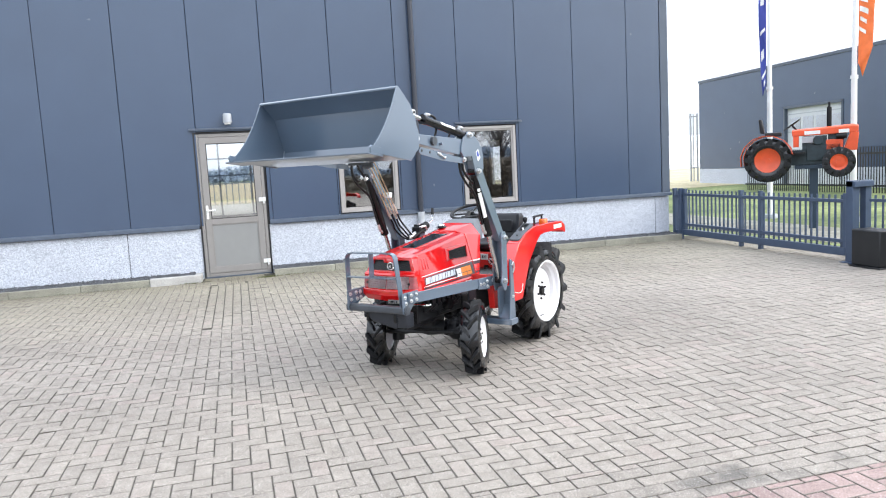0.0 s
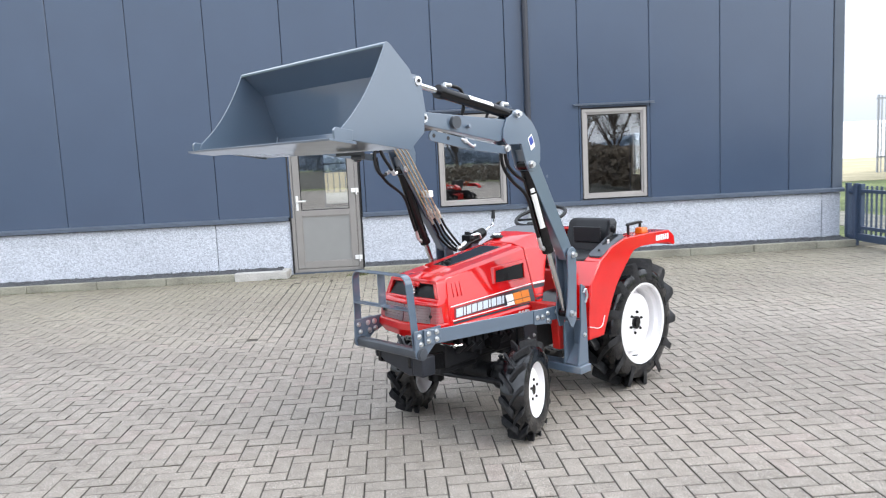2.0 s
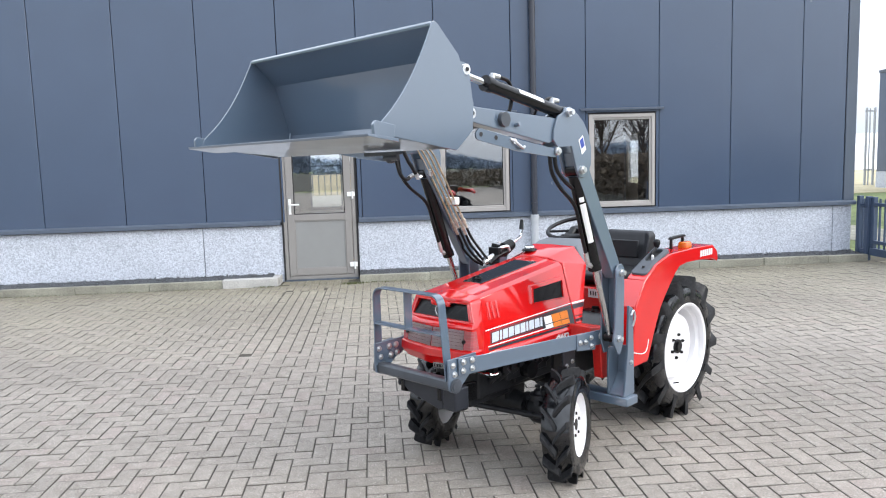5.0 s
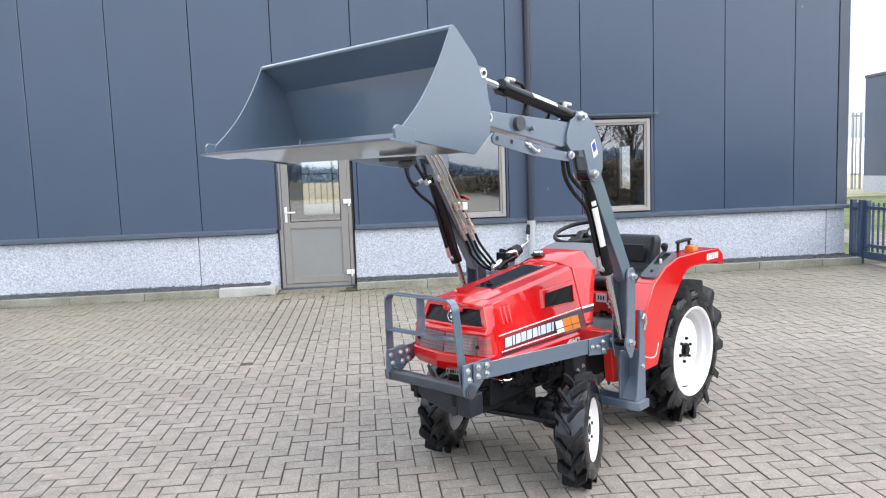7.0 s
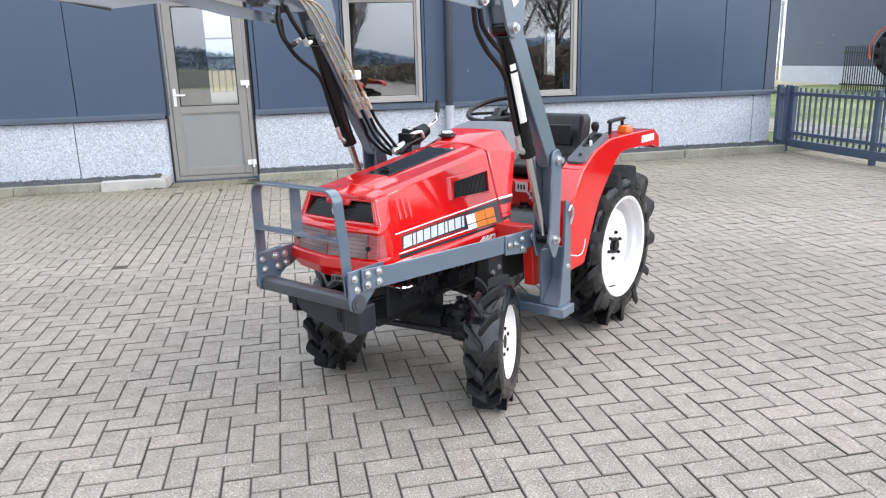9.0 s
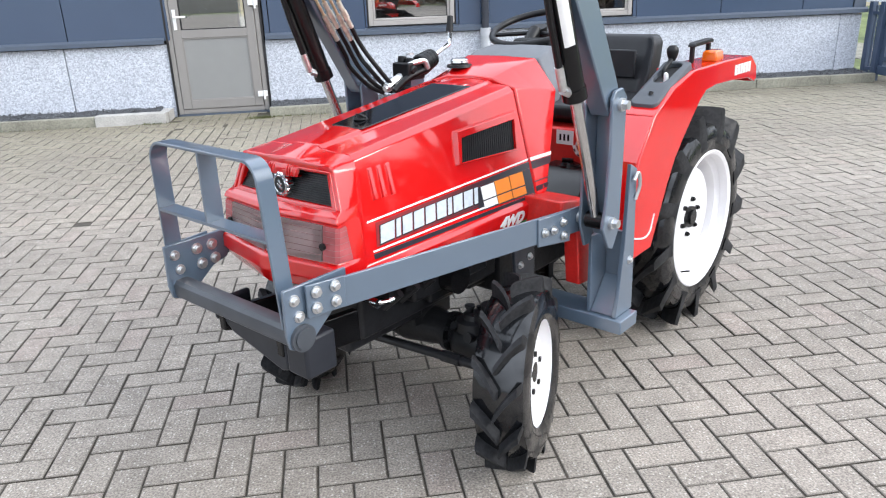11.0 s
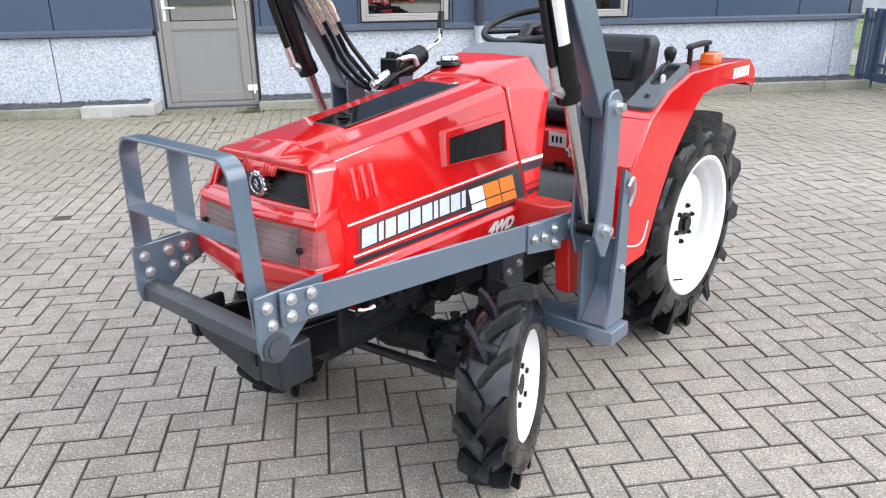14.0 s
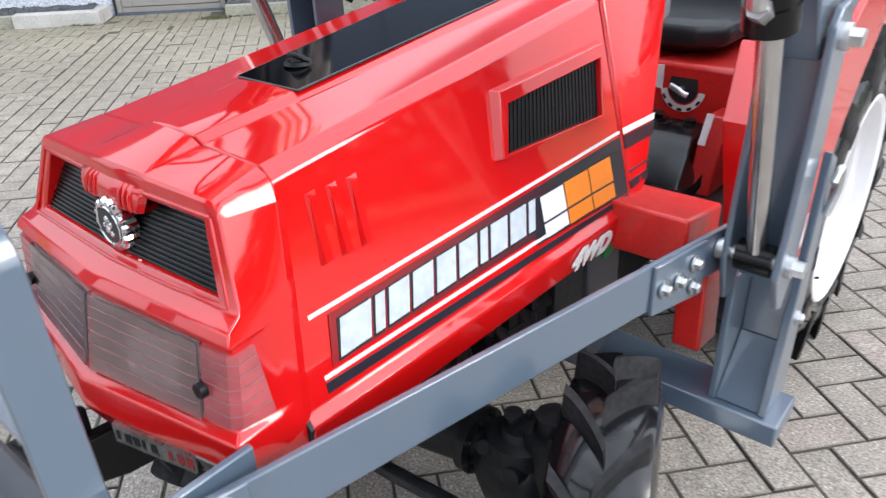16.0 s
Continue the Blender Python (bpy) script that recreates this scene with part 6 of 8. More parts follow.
    def knee(s):
        bm = bmesh.new()
        pts = [(-1.470, 1.765), (-1.475, 1.720), (-1.440, 1.685), (-1.330, 1.690), (-1.290, 1.575), (-1.270, 1.545), (-1.235, 1.540), (-1.190, 1.560), (-1.168, 1.600), (-1.165, 1.680), (-1.185, 1.745), (-1.230, 1.805),
               (-1.295, 1.850), (-1.340, 1.872), (-1.380, 1.868), (-1.395, 1.845), (-1.440, 1.825)]
        prism(bm, pts, s * 0.540, s * 0.552)
        prism(bm, pts, s * 0.466, s * 0.478)
        return bm
    kns = part2("knee_plate", knee, M_GREY, "rounded grey elbow plate", 0.002)

    for s, a, kn in zip((1, -1), arms, kns):
        for y, z, x0, x1, r in ((-1.362, 1.846, 0.46, 0.580, 0.020), (-1.257, 1.577, 0.45, 0.575, 0.020)):
            bm = bmesh.new()
            rod(bm, (s * x0, y, z), (s * x1, y, z), 0.012, 14)
            rod(bm, (s * 0.552, y, z), (s * 0.568, y, z), r, 20)
            rod(bm, (s * 0.455, y, z), (s * 0.466, y, z), r, 20)
            rod(bm, (s * (x1 - 0.006), y, z), (s * (x1 + 0.004), y, z), 0.014, 6)
            part("pin", bm, M_ZINC, kn, "zinc pivot pin")
        # tilted sticker on the elbow
        bm = bmesh.new()
        prism(bm, [(-1.276, 1.718), (-1.240, 1.742), (-1.212, 1.674), (-1.248, 1.650)], s * 0.5525, s * 0.5535)
        part("sticker", bm, M_WHITE, kn, "small blue and white sticker")
        bm = bmesh.new()
        prism(bm, [(-1.268, 1.715), (-1.242, 1.732), (-1.226, 1.694), (-1.252, 1.677)], s * 0.5536, s * 0.5542)
        part("sticker_field", bm, M_BLUESTK, kn)
        # round hub on the arm and the parking bar below it
        bm = bmesh.new()
        rod(bm, (s * 0.47, -1.825, 1.803), (s * 0.560, -1.825, 1.803), 0.031, 24)
        part("cross_tube", bm, M_DARKGREY, a)
        bm = bmesh.new()
        prism(bm, [(-2.005, 1.745), (-1.985, 1.765), (-1.70, 1.715), (-1.455, 1.678), (-1.440, 1.655), (-1.46, 1.640), (-1.72, 1.668), (-1.985, 1.716), (-2.003, 1.725)], s * 0.541, s * 0.549)
        part("stand_bar", bm, M_GREY, a, "grey drilled parking bar")
        # no holes are cut: black discs paint their dark insides
        for y, z in ((-1.975, 1.740), (-1.88, 1.727)):
            part("bar_hole", rod(bmesh.new(), (s * 0.5482, y, z), (s * 0.5502, y, z), 0.010, 14), M_GASKET, a)
        bm = bmesh.new()
        tube(bm, [(s * 0.550, -1.790, 1.722), (s * 0.556, -1.765, 1.712), (s * 0.562, -1.735, 1.692), (s * 0.562, -1.715, 1.684), (s * 0.558, -1.700, 1.690)], 0.0065, 8)
        rod(bm, (s * 0.549, -1.765, 1.712), (s * 0.560, -1.765, 1.712), 0.012, 12)
        part("bar_clip", bm, M_ZINC, a, "bright spring clip")
        bm = bmesh.new()
        rod(bm, (s * 0.535, -1.452, 1.668), (s * 0.572, -1.452, 1.668), 0.012, 12)
        rod(bm, (s * 0.552, -1.452, 1.668), (s * 0.562, -1.452, 1.668), 0.019, 18)
        part("pin", bm, M_ZINC, a, "zinc pivot pin")
        part("peg", rod(bmesh.new(), (s * 0.54, -1.735, 1.782), (s * 0.562, -1.735, 1.786), 0.010, 10), M_GREY, a)

        # tilt cylinder above the arm
        p0, p1 = Vector((s * 0.513, -2.085, 1.988)), Vector((s * 0.513, -1.362, 1.846))
        d = (p1 - p0).normalized()
        ca = p0 + d * 0.19
        bm = bmesh.new()
        rod(bm, ca, p1 - d * 0.03, 0.029, 22)
        rod(bm, ca - d * 0.004, ca + d * 0.03, 0.034, 22)
        rod(bm, p1 - Vector((0.03, 0, 0)), p1 + Vector((0.03, 0, 0)), 0.028, 18)
        tc = smooth(part("tilt_cylinder", bm, M_BLACKMETAL, tractor, "black hydraulic cylinder with a bright rod"), 40)
        part("piston_rod", rod(bmesh.new(), p0, ca + d * 0.02, 0.0145, 16), M_CHROME, tc, "bright piston rod")
        bm = bmesh.new()
        u = Vector((s, 0, 0))
        n = (u + Vector((0, 0, 0.9))).normalized()
        side = n.cross(d).normalized()
        a0, a1 = ca + d * 0.20, ca + d * 0.38
        def on(c, k, r=0.0297):
            q = (n * math.cos(k) + side * math.sin(k)) * r
            return c + q
        loft(bm, [[on(a0, k) for k in (-0.55, -0.2, 0.2, 0.55)], [on(a1, k) for k in (-0.55, -0.2, 0.2, 0.55)]], closed=False, caps=False)
        smooth(part("label", bm, M_WHITE, tc, "white label"))
        f0, f1 = ca + d * 0.045 + Vector((0, 0, 0.03)), p1 - d * 0.07 + Vector((0, 0, 0.03))
        for f in (f0, f1):
            bm = bmesh.new()
            rod(bm, f - Vector((0, 0, 0.01)), f + Vector((0, 0, 0.016)), 0.012, 10)
            rod(bm, f + Vector((0, 0, 0.014)), f + Vector((0, 0.045, 0.010)), 0.011, 8)
            part("fitting", bm, M_ZINC, tc)
        bm = bmesh.new()
        tube(bm, [f0 + Vector((0, 0.045, 0.010)), f0 + Vector((-0.01 * s, 0.12, -0.005)), f0 + Vector((-0.02 * s, 0.155, -0.06)), f0 + Vector((-0.03 * s, 0.14, -0.14)), f0 + Vector((-0.045 * s, 0.1, -0.2))], 0.009, 8)
        smooth(part("hose", bm, M_HOSE, tc, "black rubber hose"))
        bm = bmesh.new()
        tube(bm, [f1 + Vector((0, 0.04, 0.010)), f1 + Vector((-0.02 * s, 0.0, 0.02)), f1 + Vector((-0.045 * s, -0.06, -0.03)), f1 + Vector((-0.05 * s, -0.1, -0.12))], 0.008, 8)
        smooth(part("hose", bm, M_HOSE, tc, "black rubber hose"))

        # lift cylinder in front of the arm
        cx = 0.508 if s > 0 else -0.518
        p0, p1 = Vector((cx, -1.257, 1.577)), Vector((cx, -0.925, 0.690))
        d = (p1 - p0).normalized()
        cb = p0 + d * 0.535
        bm = bmesh.new()
        rod(bm, p0 + d * 0.03, cb, 0.031, 22)
        rod(bm, cb - d * 0.030, cb + d * 0.004, 0.034, 22)
        rod(bm, p0 - Vector((0.028, 0, 0)), p0 + Vector((0.028, 0, 0)), 0.030, 18)
        lc = smooth(part("lift_cylinder", bm, M_BLACKMETAL, tractor, "black lift cylinder with a steel rod"), 40)
        part("piston_rod", rod(bmesh.new(), cb - d * 0.02, p1, 0.0165, 16), M_STEELROD, lc, "steel piston rod")
        part("rod_eye", rod(bmesh.new(), p1 - Vector((0.028, 0, 0)), p1 + Vector((0.028, 0, 0)), 0.026, 18), M_BLACKMETAL, lc)
        if s > 0:
            n = (Vector((1.0, -0.75, 0))).normalized()
            n = (n - d * n.dot(d)).normalized()
            side = n.cross(d).normalized()
            a0, a1 = p0 + d * 0.17, p0 + d * 0.38
            bm = bmesh.new()
            loft(bm, [[on(a0, k, 0.0317) for k in (-0.5, -0.17, 0.17, 0.5)], [on(a1, k, 0.0317) for k in (-0.5, -0.17, 0.17, 0.5)]], closed=False, caps=False)
            smooth(part("label", bm, M_WHITE, lc, "white label"))
            a2 = p0 + d * 0.135
            bm = bmesh.new()
            loft(bm, [[on(a2, k, 0.0317) for k in (-0.4, 0, 0.4)], [on(a2 + d * 0.025, k, 0.0317) for k in (-0.4, 0, 0.4)]], closed=False, caps=False)
            part("label", bm, M_WHITE, lc)
        # hose along the cylinder, fittings at its foot
        bm = bmesh.new()
        fr = Vector((0, -0.045, -0.015))
        tube(bm, [Vector((s * 0.515, -1.458, 1.660)), Vector((s * 0.515, -1.442, 1.575)), Vector((s * 0.515, -1.380, 1.500)), p0 + d * 0.17 + fr * 1.05, p0 + d * 0.32 + fr, p0 + d * 0.41 + fr, p0 + d * 0.44 + fr], 0.0095, 8)
        if s > 0:
            smooth(part("hose", bm, M_HOSE, lc, "black rubber hose"))
            bm = bmesh.new()
            tube(bm, [Vector((s * 0.53, -1.442, 1.655)), Vector((s * 0.53, -1.425, 1.585)), Vector((s * 0.53, -1.365, 1.530)), p0 + d * 0.08 + fr * 0.8], 0.0095, 8)
        smooth(part("hose", bm, M_HOSE, lc, "black rubber hose"))
        bm = bmesh.new()
        rod(bm, p0 + d * 0.425 + fr, p0 + d * 0.490 + fr, 0.012, 10)
        rod(bm, p0 + d * 0.490 + fr, p0 + d * 0.515 + fr * 0.4, 0.014, 6)
        part("fitting", bm, M_ZINC, lc)

    # cross tube between the arms
    bm = bmesh.new()
    rod(bm, (-0.48, -1.825, 1.803), (0.48, -1.825, 1.803), 0.030, 20)
    smooth(part("arm_cross_tube", bm, M_DARKGREY, tractor))

    # steel pipes and hoses down the far arm
    for k in range(4):
        x = -0.470 + 0.022 * k
        bm = bmesh.new()
        tube(bm, [(x, -1.62, 1.775), (x, -1.42, 1.758 - 0.006 * k), (x, -1.345 + 0.012 * k, 1.70), (x, -1.25 + 0.012 * k, 1.56), (x, -1.12 + 0.012 * k, 1.345), (x, -1.086 + 0.012 * k, 1.287)], 0.0052, 8)
        smooth(part("hydraulic_pipe", bm, M_BRASS, tractor, "yellow-zinc hydraulic pipe"))
        dd = Vector((0, 0.30, -0.50)).normalized()
        e = Vector((x, -1.086 + 0.012 * k, 1.287)) + dd * (0.05 if k % 2 == 0 else 0.0)
        bm = bmesh.new()
        rod(bm, e - dd * 0.05, e + dd * 0.05, 0.0088, 10)
        rod(bm, e - dd * 0.015, e + dd * 0.015, 0.0115, 6)
        part("fitting", bm, M_FITTING, tractor, "pale plated hose fitting")
        bm = bmesh.new()
        tube(bm, [e + dd * 0.04, e + dd * 0.12, (x + 0.012 * k, -0.985 + 0.012 * k, 1.105), (x + 0.030 + 0.012 * k, -0.930 + 0.010 * k, 1.035), (x + 0.070 + 0.012 * k, -0.890 + 0.010 * k, 1.004 + 0.006 * k)], 0.0080, 10)
        smooth(part("hose", bm, M_HOSE, tractor, "black rubber hose"))
    bm = bmesh.new()
    box(bm, -0.475, -0.395, -1.13, -1.09, 1.385, 1.43)
    o = bevelled(part("pipe_clamp", bm, M_WHITE, tractor, "pale pipe clamp"), 0.006)
    for pts in ([(-0.47, -1.500, 1.71), (-0.465, -1.512, 1.64), (-0.455, -1.500, 1.575), (-0.450, -1.465, 1.545), (-0.455, -1.425, 1.560)],
                [(-0.45, -1.480, 1.71), (-0.440, -1.455, 1.65), (-0.430, -1.425, 1.600), (-0.430, -1.400, 1.565)]):
        bm = bmesh.new()
        tube(bm, pts, 0.0105, 8)
        smooth(part("hose", bm, M_HOSE, tractor, "black rubber hose"))
        bm = bmesh.new()
        e, d = Vector(pts[-1]), (Vector(pts[-1]) - Vector(pts[-2])).normalized()
        rod(bm, e - d * 0.012, e + d * 0.022, 0.0125, 8)
        rod(bm, e + d * 0.020, e + d * 0.020 + Vector((0, 0.024, 0.012)), 0.010, 8)
        part("fitting", bm, M_ZINC, tractor)

    # valve block with joystick beside the cowl
    bm = bmesh.new()
    box(bm, -0.380, -0.298, -0.862, -0.775, 1.050, 1.112)
    rod(bm, (-0.322, -0.785, 1.083), (-0.328, -0.745, 1.093), 0.026, 16)
    rod(bm, (-0.362, -0.785, 1.083), (-0.366, -0.745, 1.093), 0.026, 16)
    rod(bm, (-0.345, -0.752, 1.090), (-0.348, -0.672, 1.116), 0.040, 20, 0.031)
    rod(bm, (-0.348, -0.675, 1.115), (-0.349, -0.655, 1.122), 0.024, 16, 0.013)
    rod(bm, (-0.36, -0.83, 1.105), (-0.36, -0.825, 1.132), 0.017, 14)
    rod(bm, (-0.322, -0.83, 1.105), (-0.322, -0.825, 1.127), 0.015, 14)
    rod(bm, (-0.292, -0.835, 1.085), (-0.302, -0.835, 1.085), 0.016, 14)
    vb = bevelled(part("valve_block", bm, M_PLASTIC, tractor, "black hydraulic valve block"), 0.006)
    bm = bmesh.new()
    rod(bm, (-0.352, -0.922, 1.030), (-0.346, -0.855, 1.060), 0.0175, 14)
    rod(bm, (-0.353, -0.932, 1.026), (-0.352, -0.922, 1.030), 0.012, 12)
    tube(bm, [(-0.318, -0.850, 1.100), (-0.300, -0.815, 1.112), (-0.290, -0.785, 1.112), (-0.286, -0.772, 1.085)], 0.0105, 10)
    rod(bm, (-0.302, -0.842, 1.092), (-0.330, -0.842, 1.092), 0.010, 8)
    rod(bm, (-0.345, -0.80, 1.134), (-0.345, -0.80, 1.142), 0.014, 8)
    part("fitting", bm, M_ZINC, vb)
    bm = bmesh.new()
    tube(bm, [(-0.322, -0.915, 1.020), (-0.308, -0.860, 1.058), (-0.295, -0.800, 1.078), (-0.300, -0.765, 1.080)], 0.0125, 10)
    smooth(part("hose", bm, M_HOSE, vb, "black rubber hose"))
    for k in range(4):
        c = Vector((-0.346, -0.742, 1.093)).lerp(Vector((-0.348, -0.684, 1.112)), k / 3)
        d = Vector((-0.002, 0.058, 0.019)).normalized()
        part("boot_rib", rod(bmesh.new(), c - d * 0.005, c + d * 0.005, 0.0405 - 0.002 * k, 20), M_PLASTIC, vb)
    bm = bmesh.new()
    tube(bm, [(-0.345, -0.69, 1.11), (-0.36, -0.61, 1.135), (-0.37, -0.55, 1.155), (-0.375, -0.535, 1.20)], 0.008, 8)
    part("joystick", bm, M_CHROME, vb, "chrome joystick")
    bm = bmesh.new()
    rod(bm, (-0.375, -0.537, 1.195), (-0.380, -0.525, 1.255), 0.015, 12, 0.011)
    part("joystick_grip", bm, M_PLASTIC, vb)
    part("valve_bracket", boxed(-0.43, -0.30, -0.85, -0.78, 1.00, 1.052), M_GREY, vb)


M_WELD = material("pale_weld_paint", (0.22, 0.27, 0.33), 0.35, coat=0.5, var=0.1, scale=40)
M_STEELROD = material("worn_steel_rod", (0.62, 0.61, 0.61), 0.24, metal=1.0, var=0.1, scale=30)
build_loader()


# ---- bucket ----
def build_bucket():
    sheet = [(-2.600, 1.731), (-2.190, 1.682), (-2.112, 1.735), (-2.096, 1.790), (-2.172, 2.028), (-2.285, 2.134)]
    t = 0.006
    bm = bmesh.new()
    up = []
    for i, (y, z) in enumerate(sheet):
        a, b = sheet[max(i - 1, 0)], sheet[min(i + 1, len(sheet) - 1)]
        d = Vector((b[0] - a[0], b[1] - a[1])).normalized()
        up.append((y - d.y * t, z + d.x * t))
    prism(bm, sheet + up[::-1], -0.603, 0.603)
    bucket = smooth(part("bucket", bm, M_GREY, tractor, "wide grey steel bucket, tipped level"), 8)
    for s in (1, -1):
        out = [(-2.583, 1.735), (-2.565, 1.772)]
        for k in range(1, 12):
            u = k / 12
            p0, p1, p2, p3 = Vector((-2.565, 1.772)), Vector((-2.455, 1.862)), Vector((-2.385, 1.965)), Vector((-2.308, 2.120))
            q = p0 * (1 - u) ** 3 + p1 * 3 * u * (1 - u) ** 2 + p2 * 3 * u * u * (1 - u) + p3 * u ** 3
            out.append((q.x, q.y))
        out += [(-2.308, 2.120), (-2.303, 2.136), (-2.288, 2.143), (-2.270, 2.133), (-2.163, 2.032), (-2.084, 1.856), (-2.092, 1.752), (-2.186, 1.674)]
        bm = bmesh.new()
        prism(bm, out, s * 0.6035, s * 0.611)
        bevelled(part("side_plate", bm, M_GREY, bucket), 0.0015, 1)
    # thick cutting edge, corner lugs, top lip
    bm = bmesh.new()
    prism(bm, [(-2.640, 1.733), (-2.50, 1.718), (-2.50, 1.705), (-2.636, 1.724)], -0.628, 0.628)
    bevelled(part("cutting_edge", bm, M_GREY, bucket), 0.001, 1)
    for s in (1, -1):
        bm = bmesh.new()
        prism(bm, [(-2.610, 1.726), (-2.520, 1.716), (-2.512, 1.764), (-2.600, 1.778), (-2.612, 1.765)], s * 0.6115, s * 0.626)
        bevelled(part("edge_lug", bm, M_GREY, bucket), 0.002)
    bm = bmesh.new()
    prism(bm, [(-2.304, 2.122), (-2.306, 2.133), (-2.298, 2.142), (-2.284, 2.143), (-2.268, 2.130), (-2.276, 2.122), (-2.290, 2.130)], -0.603, 0.603)
    smooth(bevelled(part("top_lip", bm, M_GREY, bucket), 0.002), 50)
    bm = bmesh.new()
    for a, b in (((-2.172, 2.026), (-2.100, 1.80)), ((-2.172, 2.026), (-2.280, 2.126)), ((-2.104, 1.80), (-2.118, 1.745))):
        rod(bm, (-0.600, *a), (-0.600, *b), 0.004, 6)
    part("weld_seam", bm, M_WELD, bucket, "pale weld seam")
    # pivot ears behind the bucket
    for s in (1, -1):
        for xa, xb in ((0.455, 0.470), (0.556, 0.568)):
            bm = bmesh.new()
            prism(bm, [(-2.168, 2.026), (-2.085, 2.015), (-2.060, 1.990), (-2.035, 1.830), (-2.050, 1.790), (-2.098, 1.775), (-2.116, 1.855)], s * xa, s * xb)
            part("pivot_ear", bm, M_GREY, bucket)
        for y, z in ((-2.085, 1.988), (-2.058, 1.820)):
            bm = bmesh.new()
            rod(bm, (s * 0.448, y, z), (s * 0.582, y, z), 0.012, 14)
            rod(bm, (s * 0.568, y, z), (s * 0.580, y, z), 0.021, 20)
            part("pin", bm, M_ZINC, bucket, "zinc pivot pin")
            # the bore's darkness is a black disc on the pin's end
            bm = bmesh.new()
            rod(bm, (s * 0.580, y, z), (s * 0.584, y, z), 0.009, 10)
            part("pin_bore", bm, M_GASKET, bucket)
    # underside: coupling bar and shackle
    bm = bmesh.new()
    box(bm, 0.12, 0.32, -2.235, -2.215, 1.665, 1.680)
    rod(bm, (0.24, -2.225, 1.655), (0.32, -2.225, 1.655), 0.012, 12)
    rod(bm, (0.27, -2.235, 1.645), (0.27, -2.205, 1.645), 0.011, 10)
    part("hitch", bm, M_DARKGREY, bucket)


build_bucket()


# ---- gate and fence beside the hall ----
def build_gate():
    t = thing("sliding_gate", "blue-grey steel sliding gate with vertical bars, closed", "gate", pose(8.66, 0, 0))
    ya, yb = 8.42, 12.30
    bevelled(part("bottom_beam", boxed(-0.05, 0.05, ya, yb, 0.075, 0.185), M_FENCE, t), 0.006)
    bevelled(part("lower_rail", boxed(-0.03, 0.03, ya, yb, 0.250, 0.300), M_FENCE, t), 0.005)
    bevelled(part("top_rail", boxed(-0.03, 0.03, ya, yb, 0.815, 0.865), M_FENCE, t), 0.005)
    for y in (ya + 0.03, yb - 0.03, 10.67, 10.19):
        bevelled(part("upright", boxed(-0.032, 0.032, y - 0.032, y + 0.032, 0.0 if y in (10.67, 10.19) else 0.075, 0.95), M_FENCE, t), 0.004)
    y = ya + 0.11
    while y < yb - 0.06:
        part("bar", boxed(-0.011, 0.011, y - 0.011, y + 0.011, 0.185, 0.925), M_FENCE, t)
        y += 0.113


def build_fence():
    t = thing("fence", "blue-grey bar fence post and panel at the hall's corner", "fence", pose(8.62, 0, 0))
    for y in (12.545, 12.345):
        bevelled(part("post", boxed(-0.035, 0.035, y - 0.035, y + 0.035, -0.03, 0.96), M_FENCE, t), 0.005)
    for y in (12.42, 12.47):
        part("bar", boxed(-0.010, 0.010, y - 0.010, y + 0.010, 0.06, 0.92), M_FENCE, t)
    part("rail", boxed(-0.02, 0.02, 12.38, 12.51, 0.80, 0.84), M_FENCE, t)
    part("rail", boxed(-0.02, 0.02, 12.38, 12.51, 0.12, 0.16), M_FENCE, t)
    t2 = thing("gate_post", "tall blue-grey gate portal post with rollers", "post", pose(8.60, 8.28, 0))
    bevelled(part("post", boxed(-0.06, 0.06, -0.06, 0.06, -0.03, 1.13), M_FENCE, t2), 0.006)
    bevelled(part("post", boxed(0.16, 0.26, -0.06, 0.04, -0.03, 1.13), M_FENCE, t2), 0.006)
    bevelled(part("roller_head", boxed(-0.06, 0.26, -0.10, 0.06, 1.04, 1.12), M_FENCE, t2), 0.006)
    bevelled(part("base_plate", boxed(-0.12, 0.30, -0.12, 0.10, -0.03, 0.012), M_FENCE, t2), 0.003)
    t3 = thing("gate_motor", "black box housing of the gate drive", "box", pose(8.52, 7.86, 0))
    bevelled(part("housing", boxed(-0.16, 0.16, -0.26, 0.20, 0.02, 0.50), M_BLACKBOX, t3), 0.02, 3)
    bevelled(part("foot", boxed(-0.18, 0.18, -0.28, 0.22, -0.03, 0.02), M_BLACKBOX, t3), 0.004)
    t4 = thing("fence", "blue-grey bar fence running on past the gate", "fence", pose(8.72, 0, 0))
    for y in (7.55, 5.6, 3.6):
        part("post", boxed(-0.03, 0.03, y - 0.03, y + 0.03, -0.03, 1.0), M_FENCE, t4)
    part("rail", boxed(-0.02, 0.02, 3.6, 8.1, 0.84, 0.88), M_FENCE, t4)
    part("rail", boxed(-0.02, 0.02, 3.6, 8.1, 0.16, 0.20), M_FENCE, t4)
    y = 3.7
    while y < 8.1:
        part("bar", boxed(-0.010, 0.010, y - 0.010, y + 0.010, 0.06, 0.93), M_FENCE, t4)
        y += 0.12


build_gate()
build_fence()


